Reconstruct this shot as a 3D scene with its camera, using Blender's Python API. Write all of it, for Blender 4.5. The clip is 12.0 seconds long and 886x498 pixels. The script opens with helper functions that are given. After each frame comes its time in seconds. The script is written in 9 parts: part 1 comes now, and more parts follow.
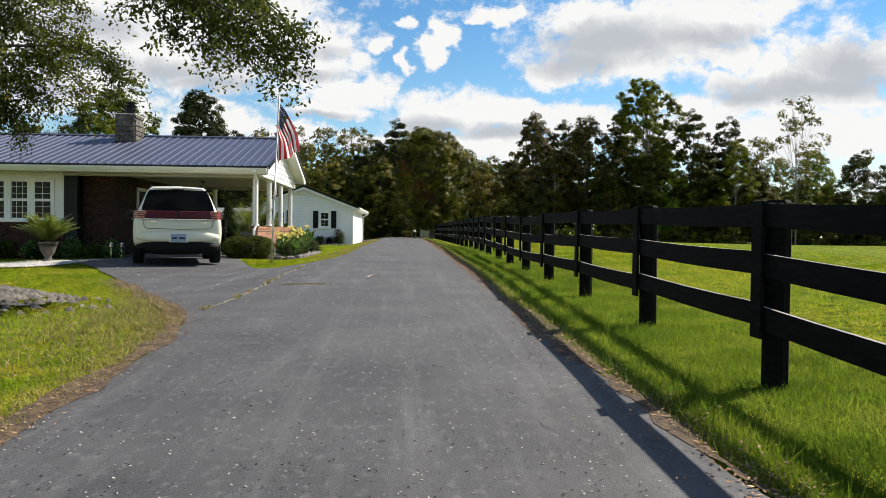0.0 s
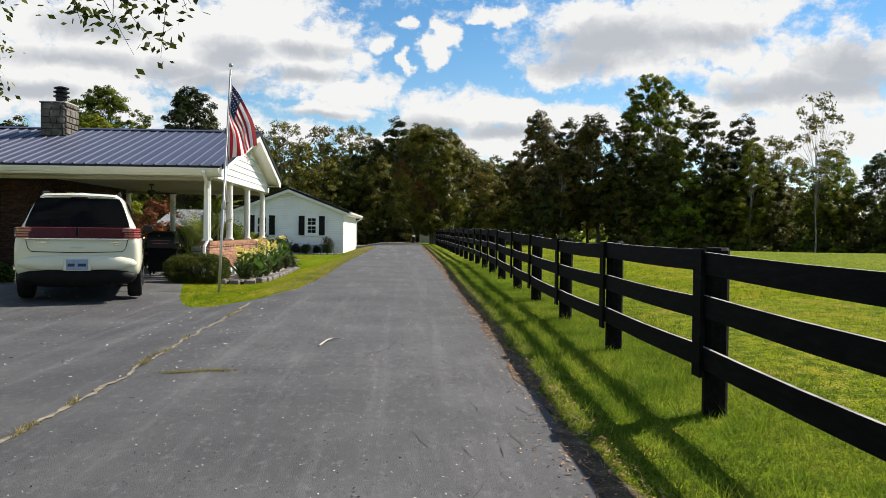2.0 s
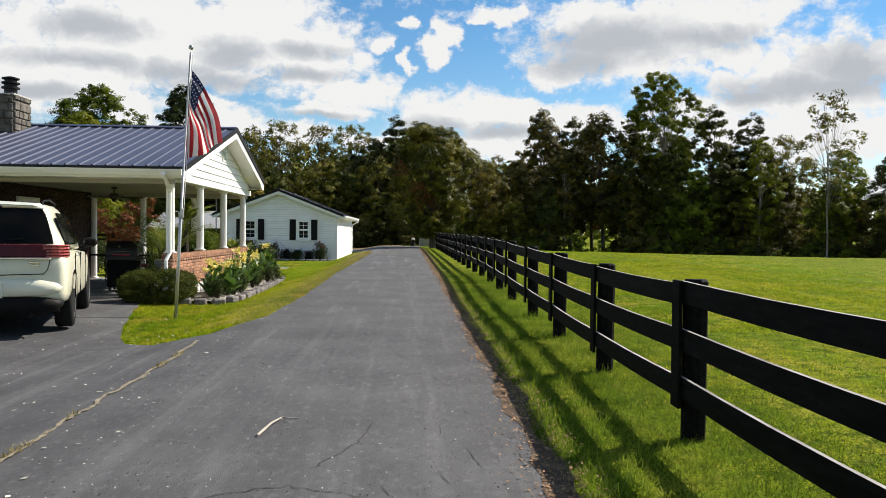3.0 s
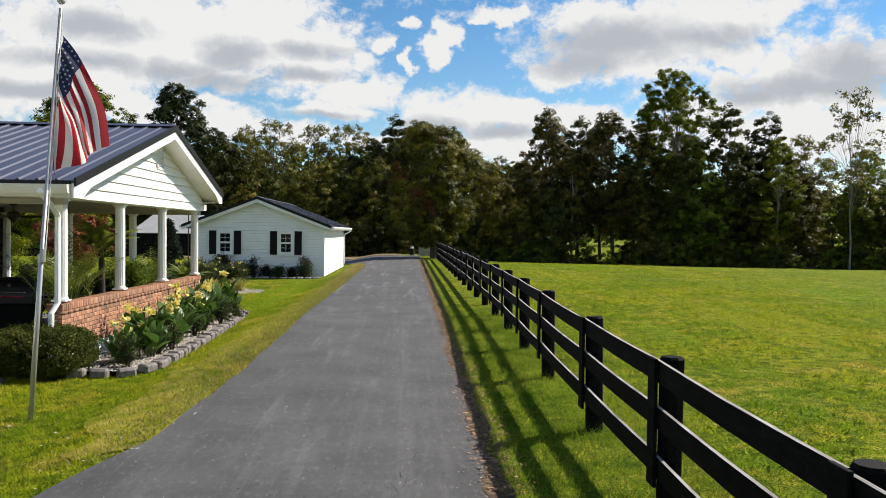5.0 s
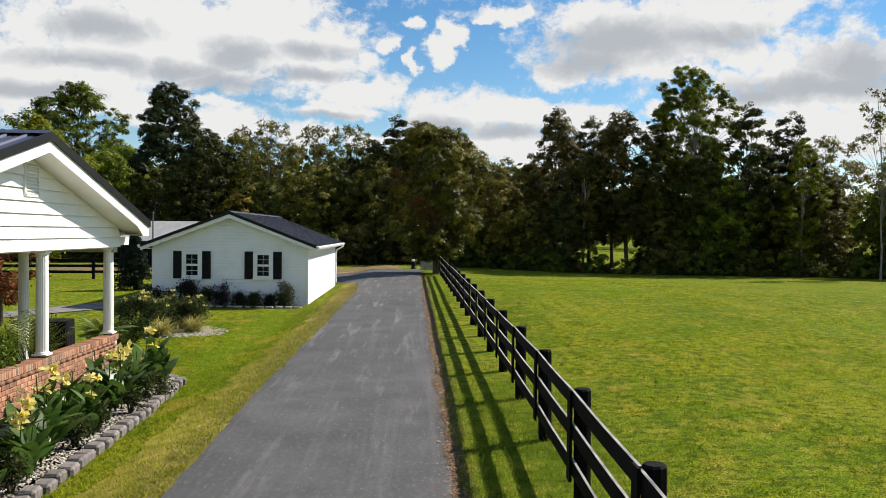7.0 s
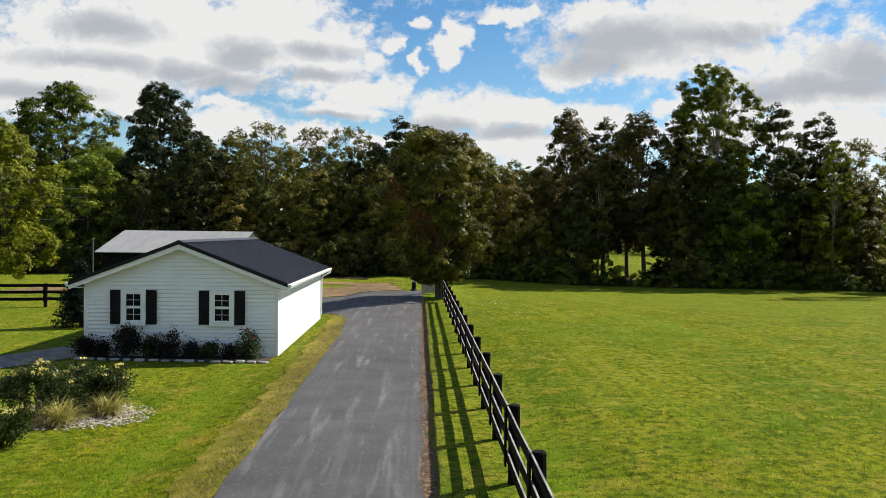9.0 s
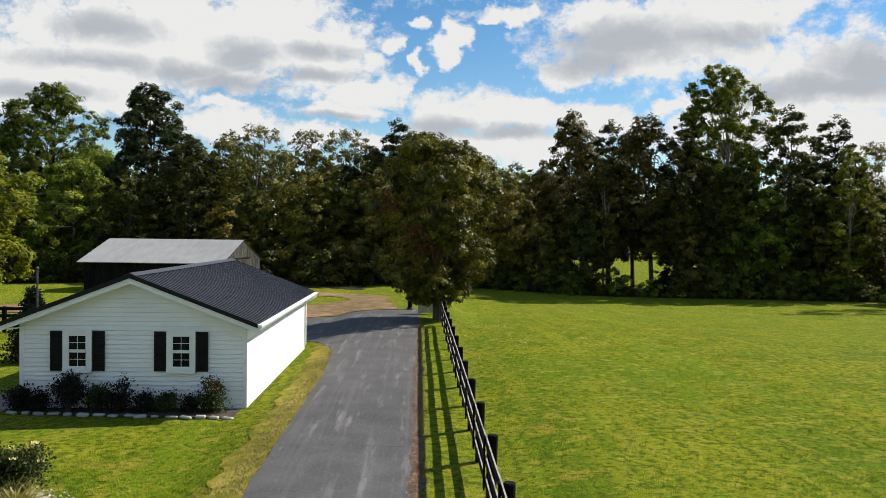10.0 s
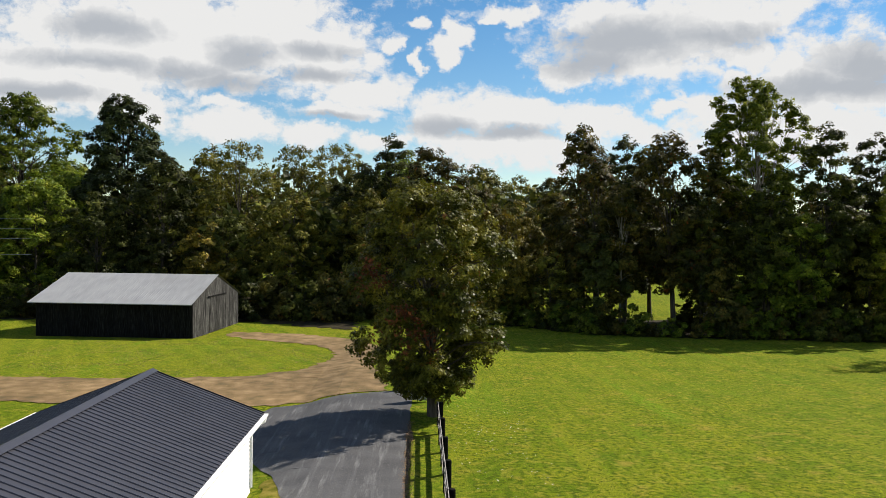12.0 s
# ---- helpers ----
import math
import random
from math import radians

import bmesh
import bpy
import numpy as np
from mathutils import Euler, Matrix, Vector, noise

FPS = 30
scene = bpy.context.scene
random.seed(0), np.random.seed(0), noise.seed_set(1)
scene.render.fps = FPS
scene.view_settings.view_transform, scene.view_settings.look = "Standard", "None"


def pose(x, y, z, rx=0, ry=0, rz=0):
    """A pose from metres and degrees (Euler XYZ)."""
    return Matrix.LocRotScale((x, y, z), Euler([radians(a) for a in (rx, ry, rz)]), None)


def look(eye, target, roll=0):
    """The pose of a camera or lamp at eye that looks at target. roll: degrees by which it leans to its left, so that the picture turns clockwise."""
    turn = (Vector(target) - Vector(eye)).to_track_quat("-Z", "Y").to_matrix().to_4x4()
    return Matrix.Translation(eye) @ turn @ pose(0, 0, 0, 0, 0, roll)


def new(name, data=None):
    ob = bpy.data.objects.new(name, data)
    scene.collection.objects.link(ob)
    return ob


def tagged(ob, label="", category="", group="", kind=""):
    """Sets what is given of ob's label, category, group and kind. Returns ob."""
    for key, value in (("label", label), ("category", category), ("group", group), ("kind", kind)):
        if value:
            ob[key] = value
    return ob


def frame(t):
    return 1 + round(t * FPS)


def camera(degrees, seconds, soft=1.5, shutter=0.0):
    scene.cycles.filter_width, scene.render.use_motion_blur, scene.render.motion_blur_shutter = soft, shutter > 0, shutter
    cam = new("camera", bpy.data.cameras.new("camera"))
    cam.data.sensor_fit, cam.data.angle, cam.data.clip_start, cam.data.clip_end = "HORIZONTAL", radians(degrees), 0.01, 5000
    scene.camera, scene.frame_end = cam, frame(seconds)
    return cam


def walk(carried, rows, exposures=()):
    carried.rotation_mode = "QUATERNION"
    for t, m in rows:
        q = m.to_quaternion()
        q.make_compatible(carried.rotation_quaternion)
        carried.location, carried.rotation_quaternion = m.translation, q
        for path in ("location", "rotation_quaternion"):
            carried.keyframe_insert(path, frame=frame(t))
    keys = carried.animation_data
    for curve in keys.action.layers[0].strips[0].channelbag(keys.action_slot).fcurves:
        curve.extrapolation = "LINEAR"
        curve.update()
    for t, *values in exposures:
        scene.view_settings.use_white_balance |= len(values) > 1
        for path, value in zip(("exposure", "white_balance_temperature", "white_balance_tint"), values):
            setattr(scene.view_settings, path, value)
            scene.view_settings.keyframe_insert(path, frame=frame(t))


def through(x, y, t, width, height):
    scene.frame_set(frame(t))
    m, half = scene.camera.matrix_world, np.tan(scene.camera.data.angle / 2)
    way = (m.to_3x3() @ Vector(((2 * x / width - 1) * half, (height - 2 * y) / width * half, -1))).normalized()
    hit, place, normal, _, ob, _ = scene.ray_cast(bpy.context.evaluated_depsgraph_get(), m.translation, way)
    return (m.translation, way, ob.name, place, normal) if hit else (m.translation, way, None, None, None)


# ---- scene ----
cam = camera(57.8, 12.0, soft=0.7)
PITCH, ROLL = radians(-1.20), 0.68
PATH = [  # seconds, eye, yaw in degrees
    (0, (0.054, -0.363, 0.728), -2.75),
    (0.5, (0.133, 0.852, 0.815), -2.72),
    (1, (0.200, 2.094, 0.900), -2.69),
    (1.5, (0.252, 3.346, 0.999), -2.67),
    (2, (0.311, 4.712, 1.131), -2.65),
    (2.5, (0.395, 6.076, 1.259), -2.62),
    (3, (0.448, 7.370, 1.366), -2.59),
    (5, (0.631, 12.305, 1.957), -2.51),
    (5.5, (0.691, 13.558, 2.148), -2.49),
    (6, (0.742, 14.854, 2.323), -2.47),
    (6.5, (0.807, 16.209, 2.523), -2.38),
    (7, (0.861, 17.492, 2.726), -2.19),
    (9, (1.167, 23.420, 3.756), -1.79),
    (9.5, (1.274, 25.127, 4.079), -1.79),
    (10, (1.355, 26.926, 4.556), -1.79),
    (10.5, (1.425, 28.888, 5.207), -1.79),
    (11, (1.495, 30.953, 5.948), -1.79),
    (11.5, (1.584, 33.080, 6.680), -1.79),
    (12, (1.697, 35.369, 7.460), -1.79),
]


def ahead(eye, yaw):
    """A target one metre ahead of the eye."""
    w = radians(yaw)
    return Vector(eye) + Vector((-math.sin(w) * math.cos(PITCH), math.cos(w) * math.cos(PITCH), math.sin(PITCH)))


walk(cam, [(t, look(eye, ahead(eye, yaw), ROLL)) for t, eye, yaw in PATH], [(0, 0.40, 7150, 11), (3, 0.32, 7150, 11), (6.5, 0.25, 7150, 11), (12, 0.22, 7150, 11)])

# ---- world, sun ----
SUN_TO = Vector((0.83, 0.50, 0.84)).normalized()
SUN_EL = math.asin(SUN_TO.z)
SUN_AZ = math.atan2(SUN_TO.x, SUN_TO.y)

sun = new("sun", bpy.data.lights.new("sun", "SUN"))
sun.data.energy, sun.data.angle, sun.data.color = 6.3, radians(0.53), (1.0, 0.97, 0.91)
sun.matrix_world = look((60, 40, 60), Vector((60, 40, 60)) - SUN_TO)


def link(tree, a, b):
    tree.links.new(a, b)


def math_node(tree, op, a, b=None, clamp=False):
    n = tree.nodes.new("ShaderNodeMath")
    n.operation, n.use_clamp = op, clamp
    for k, v in enumerate((a, b)):
        if v is None:
            continue
        if isinstance(v, (int, float)):
            n.inputs[k].default_value = v
        else:
            tree.links.new(v, n.inputs[k])
    return n.outputs[0]


def heap_depth(g, where, heaps):
    """How deep a direction lies inside the nearest of some ellipses: one at the middle, nought at the rim, negative outside."""
    total = None
    for az, el, ra, re in heaps:
        sub, mul, ln = (g.nodes.new("ShaderNodeVectorMath") for _ in range(3))
        sub.operation, mul.operation, ln.operation = "SUBTRACT", "MULTIPLY", "LENGTH"
        sub.inputs[1].default_value, mul.inputs[1].default_value = (az, el, 0), (1 / ra, 1 / re, 0)
        link(g, where, sub.inputs[0])
        link(g, sub.outputs[0], mul.inputs[0])
        link(g, mul.outputs[0], ln.inputs[0])
        d = math_node(g, "SUBTRACT", 1.0, ln.outputs["Value"])
        if total is None:
            total = d
        else:
            soft_max = g.nodes.new("ShaderNodeMath")
            soft_max.operation = "SMOOTH_MAX"
            link(g, total, soft_max.inputs[0]), link(g, d, soft_max.inputs[1])
            soft_max.inputs[2].default_value = 0.12
            total = soft_max.outputs[0]
    return total


def sky_noise(g, vec, scale, detail, rough, stretch=(1, 1, 1)):
    mp, n = g.nodes.new("ShaderNodeMapping"), g.nodes.new("ShaderNodeTexNoise")
    mp.inputs["Scale"].default_value = stretch
    n.inputs["Scale"].default_value, n.inputs["Detail"].default_value, n.inputs["Roughness"].default_value = scale, detail, rough
    link(g, vec, mp.inputs["Vector"]), link(g, mp.outputs[0], n.inputs["Vector"])
    return n


def cloud_nodes(g, vec):
    """Cloud thickness and greyness over azimuth and height, in radians: heaps with billowed edges, and a broken field all round."""
    warp = sky_noise(g, vec, 11.0, 10.0, 0.62)
    off, add = g.nodes.new("ShaderNodeVectorMath"), g.nodes.new("ShaderNodeVectorMath")
    off.operation = "MULTIPLY_ADD"
    off.inputs[1].default_value, off.inputs[2].default_value = (0.11, 0.08, 0), (-0.055, -0.04, 0)
    link(g, warp.outputs["Color"], off.inputs[0])
    link(g, vec, add.inputs[0]), link(g, off.outputs[0], add.inputs[1])
    drift = g.nodes.new("ShaderNodeVectorMath")
    drift.operation = "MULTIPLY_ADD"
    drift.inputs[1].default_value = (0.5, 0.35, 0)
    link(g, off.outputs[0], drift.inputs[0]), link(g, vec, drift.inputs[2])
    thick = heap_depth(g, add.outputs[0], LEFT_BANK + MIDDLE_HEAPS + RIGHT_BANK)
    # the broken field of clouds away from the heaps
    wide = sky_noise(g, vec, 3.2, 8.0, 0.5)
    sep = g.nodes.new("ShaderNodeSeparateXYZ")
    link(g, vec, sep.inputs[0])
    away = math_node(g, "SUBTRACT", math_node(g, "MAXIMUM", math_node(g, "ABSOLUTE", sep.outputs[0]), math_node(g, "MULTIPLY", sep.outputs[1], 1.75)), 0.53)
    field = math_node(g, "SUBTRACT", math_node(g, "MULTIPLY", wide.outputs["Fac"], 2.6), 1.50)
    thick = math_node(g, "MAXIMUM", thick, math_node(g, "MINIMUM", field, math_node(g, "MULTIPLY", away, 6.0)))
    # billows
    bill = g.nodes.new("ShaderNodeTexVoronoi")
    bill.feature = "SMOOTH_F1"
    bill.inputs["Scale"].default_value, bill.inputs["Detail"].default_value, bill.inputs["Roughness"].default_value = 34.0, 3.0, 0.6
    link(g, add.outputs[0], bill.inputs["Vector"])
    puff = math_node(g, "MULTIPLY", math_node(g, "SUBTRACT", 0.42, bill.outputs["Distance"]), 0.55)
    wisp = math_node(g, "MULTIPLY", math_node(g, "SUBTRACT", sky_noise(g, vec, 26.0, 9.0, 0.68, (1, 1.5, 1)).outputs["Fac"], 0.5), 1.7)
    rim = math_node(g, "ADD", math_node(g, "ADD", thick, 0.44), math_node(g, "ADD", puff, wisp))
    streak = sky_noise(g, vec, 9.0, 7.0, 0.55, (1, 2.6, 1))
    grey = math_node(g, "ADD", heap_depth(g, drift.outputs[0], GREY_CORES), math_node(g, "MULTIPLY", math_node(g, "SUBTRACT", streak.outputs["Fac"], 0.5), 1.3))
    grey = math_node(g, "SUBTRACT", grey, math_node(g, "MULTIPLY", puff, 0.9))
    far_grey = math_node(g, "MULTIPLY", math_node(g, "MULTIPLY", away, 5.0, True), field)
    return rim, math_node(g, "MAXIMUM", grey, far_grey)


# heaps of cloud: azimuth to the right of +y, height, half width, half height (radians)
LEFT_BANK = [
    (-0.298, 0.219, 0.197, 0.060), (-0.127, 0.217, 0.081, 0.046), (-0.412, 0.184, 0.106, 0.035), (-0.441, 0.163, 0.084, 0.042), (-0.182, 0.259, 0.092, 0.042), (-0.359, 0.144, 0.092, 0.020), (-0.072, 0.169, 0.060, 0.020),
    (-0.106, 0.143, 0.056, 0.010), (-0.234, 0.146, 0.042, 0.009), (-0.221, 0.121, 0.063, 0.021), (-0.140, 0.113, 0.039, 0.013), (-0.037, 0.217, 0.018, 0.011), (-0.007, 0.206, 0.010, 0.014), (-0.006, 0.257, 0.018, 0.009),
]
MIDDLE_HEAPS = [
    (0.030, 0.223, 0.015, 0.021), (0.048, 0.248, 0.014, 0.015), (0.109, 0.271, 0.042, 0.011), (0.084, 0.263, 0.021, 0.006), (0.090, 0.148, 0.106, 0.028), (0.152, 0.156, 0.049, 0.017),
    (0.221, 0.135, 0.053, 0.021), (0.111, 0.105, 0.120, 0.028), (0.013, 0.135, 0.032, 0.030), (0.271, 0.119, 0.032, 0.018), (-0.050, 0.108, 0.049, 0.014),
]
RIGHT_BANK = [
    (0.266, 0.228, 0.116, 0.051), (0.186, 0.199, 0.039, 0.021), (0.331, 0.253, 0.162, 0.035), (0.382, 0.213, 0.039, 0.015), (0.280, 0.192, 0.070, 0.015), (0.494, 0.189, 0.099, 0.046), (0.430, 0.195, 0.039, 0.025),
    (0.466, 0.160, 0.106, 0.028), (0.391, 0.188, 0.028, 0.015), (0.450, 0.117, 0.155, 0.035), (0.349, 0.149, 0.042, 0.018), (0.304, 0.146, 0.032, 0.008), (0.212, 0.260, 0.035, 0.020),
]
GREY_CORES = [
    (-0.377, 0.188, 0.092, 0.011), (-0.279, 0.185, 0.063, 0.014), (-0.234, 0.175, 0.063, 0.014), (-0.215, 0.209, 0.042, 0.021), (-0.127, 0.217, 0.049, 0.010), (-0.372, 0.227, 0.056, 0.018), (-0.127, 0.190, 0.056, 0.010), (-0.429, 0.151, 0.063, 0.010), (0.253, 0.228, 0.106, 0.024),
    (0.206, 0.207, 0.063, 0.018), (0.344, 0.230, 0.077, 0.015), (0.483, 0.168, 0.113, 0.018), (0.511, 0.190, 0.049, 0.028), (0.027, 0.130, 0.049, 0.013), (0.111, 0.124, 0.056, 0.010), (0.413, 0.163, 0.042, 0.010), (-0.106, 0.139, 0.049, 0.006),
]


def build_world():
    w = bpy.data.worlds.new("sky")
    w.use_nodes = True
    scene.world = w
    t = w.node_tree
    t.nodes.clear()
    out, bg = t.nodes.new("ShaderNodeOutputWorld"), t.nodes.new("ShaderNodeBackground")
    sky = t.nodes.new("ShaderNodeTexSky")
    sky.sky_type, sky.sun_disc, sky.sun_elevation, sky.sun_rotation = "NISHITA", False, SUN_EL, SUN_AZ
    sky.air_density, sky.dust_density, sky.ozone_density = 1.0, 0.0, 3.0
    bg.inputs["Strength"].default_value = SKY_STRENGTH
    co, sep = t.nodes.new("ShaderNodeTexCoord"), t.nodes.new("ShaderNodeSeparateXYZ")
    link(t, co.outputs["Generated"], sep.inputs[0])
    az = math_node(t, "ARCTAN2", sep.outputs[0], sep.outputs[1])
    el = math_node(t, "ARCSINE", sep.outputs[2])
    vec = t.nodes.new("ShaderNodeCombineXYZ")
    link(t, az, vec.inputs[0]), link(t, el, vec.inputs[1])
    rim, grey = cloud_nodes(t, vec.outputs[0])
    mask = t.nodes.new("ShaderNodeMapRange")
    mask.interpolation_type = "SMOOTHSTEP"
    mask.inputs["From Min"].default_value, mask.inputs["From Max"].default_value = -0.16, 0.46
    link(t, rim, mask.inputs["Value"])
    shade = t.nodes.new("ShaderNodeValToRGB")
    shade.color_ramp.elements[0].position, shade.color_ramp.elements[1].position = 0.0, 1.0
    shade.color_ramp.elements[0].color, shade.color_ramp.elements[1].color = (0.93, 0.965, 1.0, 1), (0.38, 0.43, 0.505, 1)
    core = t.nodes.new("ShaderNodeMapRange")
    core.interpolation_type = "SMOOTHSTEP"
    core.inputs["From Min"].default_value, core.inputs["From Max"].default_value = -0.95, 1.05
    link(t, grey, core.inputs["Value"]), link(t, core.outputs[0], shade.inputs["Fac"])
    bright = t.nodes.new("ShaderNodeVectorMath")
    bright.operation = "SCALE"
    bright.inputs["Scale"].default_value = 1.0 / SKY_STRENGTH
    link(t, shade.outputs["Color"], bright.inputs[0])
    deep = t.nodes.new("ShaderNodeHueSaturation")
    deep.inputs["Saturation"].default_value, deep.inputs["Value"].default_value = 1.30, 1.06
    link(t, sky.outputs["Color"], deep.inputs["Color"])
    mix = t.nodes.new("ShaderNodeMixRGB")
    link(t, mask.outputs["Result"], mix.inputs["Fac"])
    link(t, deep.outputs["Color"], mix.inputs["Color1"])
    link(t, bright.outputs[0], mix.inputs["Color2"])
    link(t, mix.outputs["Color"], bg.inputs["Color"])
    link(t, bg.outputs[0], out.inputs["Surface"])


SKY_STRENGTH = 0.10
build_world()


# ---- materials ----
def material(name, stops, scale=6.0, rough=0.8, metal=0.0, bump=0.0, bump_scale=None, detail=6.0, stretch=(1, 1, 1), big=0.0, island=0.0,
             through=0.0, spec=0.5, dark=None, coat=0.0, obj=0.0, dist=0.01):
    """A surface whose colour runs over the stops with noise at two sizes. big: strength of broad stains; island, obj: brightness spread
    per loose piece or per object; through: share of light let through, as by leaves; dark: a colour for rare specks."""
    m = bpy.data.materials.new(name)
    m.use_nodes = True
    t = m.node_tree
    b = t.nodes["Principled BSDF"]
    co, mp, no, ramp = (t.nodes.new("ShaderNode" + k) for k in ("TexCoord", "Mapping", "TexNoise", "ValToRGB"))
    mp.inputs["Scale"].default_value = stretch
    geo = t.nodes.new("ShaderNodeNewGeometry")
    link(t, geo.outputs["Position"] if obj == 0 else co.outputs["Object"], mp.inputs["Vector"])
    no.inputs["Scale"].default_value, no.inputs["Detail"].default_value = scale, detail
    link(t, mp.outputs[0], no.inputs["Vector"])
    els = ramp.color_ramp.elements
    while len(els) < len(stops):
        els.new(0.5)
    for k, c in enumerate(stops):
        els[k].position, els[k].color = 0.3 + 0.4 * k / max(1, len(stops) - 1), (*c, 1)
    link(t, no.outputs["Fac"], ramp.inputs["Fac"])
    col = ramp.outputs["Color"]

    def times(fac, low, high):
        nonlocal col
        r = t.nodes.new("ShaderNodeMapRange")
        r.inputs["To Min"].default_value, r.inputs["To Max"].default_value = low, high
        link(t, fac, r.inputs["Value"])
        v = t.nodes.new("ShaderNodeVectorMath")
        v.operation = "SCALE"
        link(t, col, v.inputs[0]), link(t, r.outputs[0], v.inputs["Scale"])
        col = v.outputs[0]
        return r

    if big:
        n2 = t.nodes.new("ShaderNodeTexNoise")
        n2.inputs["Scale"].default_value, n2.inputs["Detail"].default_value = scale * 0.11, 4.0
        link(t, mp.outputs[0], n2.inputs["Vector"])
        r = times(n2.outputs["Fac"], 1 - big, 1 + big)
        r.inputs["From Min"].default_value, r.inputs["From Max"].default_value = 0.3, 0.7
    if island:
        times(geo.outputs["Random Per Island"], 1 - island, 1 + island)
    if obj:
        oi = t.nodes.new("ShaderNodeObjectInfo")
        times(oi.outputs["Random"], 1 - obj, 1 + obj)
    if dark:
        n3 = t.nodes.new("ShaderNodeTexNoise")
        n3.inputs["Scale"].default_value, n3.inputs["Detail"].default_value = scale * 2.3, 2.0
        link(t, mp.outputs[0], n3.inputs["Vector"])
        r = t.nodes.new("ShaderNodeMapRange")
        r.inputs["From Min"].default_value, r.inputs["From Max"].default_value = 0.66, 0.74
        link(t, n3.outputs["Fac"], r.inputs["Value"])
        mx = t.nodes.new("ShaderNodeMixRGB")
        mx.inputs["Color2"].default_value = (*dark, 1)
        link(t, r.outputs[0], mx.inputs["Fac"]), link(t, col, mx.inputs["Color1"])
        col = mx.outputs[0]
    link(t, col, b.inputs["Base Color"])
    b.inputs["Roughness"].default_value, b.inputs["Metallic"].default_value = rough, metal
    b.inputs["Specular IOR Level"].default_value, b.inputs["Coat Weight"].default_value = spec, coat
    if bump:
        n4 = t.nodes.new("ShaderNodeTexNoise")
        n4.inputs["Scale"].default_value, n4.inputs["Detail"].default_value = bump_scale or scale * 3, 5.0
        link(t, mp.outputs[0], n4.inputs["Vector"])
        bp = t.nodes.new("ShaderNodeBump")
        bp.inputs["Strength"].default_value, bp.inputs["Distance"].default_value = bump, dist
        link(t, n4.outputs["Fac"], bp.inputs["Height"])
        link(t, bp.outputs[0], b.inputs["Normal"])
    if through:
        tr, mx = t.nodes.new("ShaderNodeBsdfTranslucent"), t.nodes.new("ShaderNodeMixShader")
        mx.inputs["Fac"].default_value = through
        link(t, col, tr.inputs["Color"])
        link(t, b.outputs[0], mx.inputs[1]), link(t, tr.outputs[0], mx.inputs[2])
        link(t, mx.outputs[0], t.nodes["Material Output"].inputs["Surface"])
    return m


def glass(name, tint=(0.02, 0.025, 0.03), rough=0.03):
    m = bpy.data.materials.new(name)
    m.use_nodes = True
    b = m.node_tree.nodes["Principled BSDF"]
    b.inputs["Base Color"].default_value, b.inputs["Roughness"].default_value = (*tint, 1), rough
    b.inputs["Specular IOR Level"].default_value = 0.12
    return m


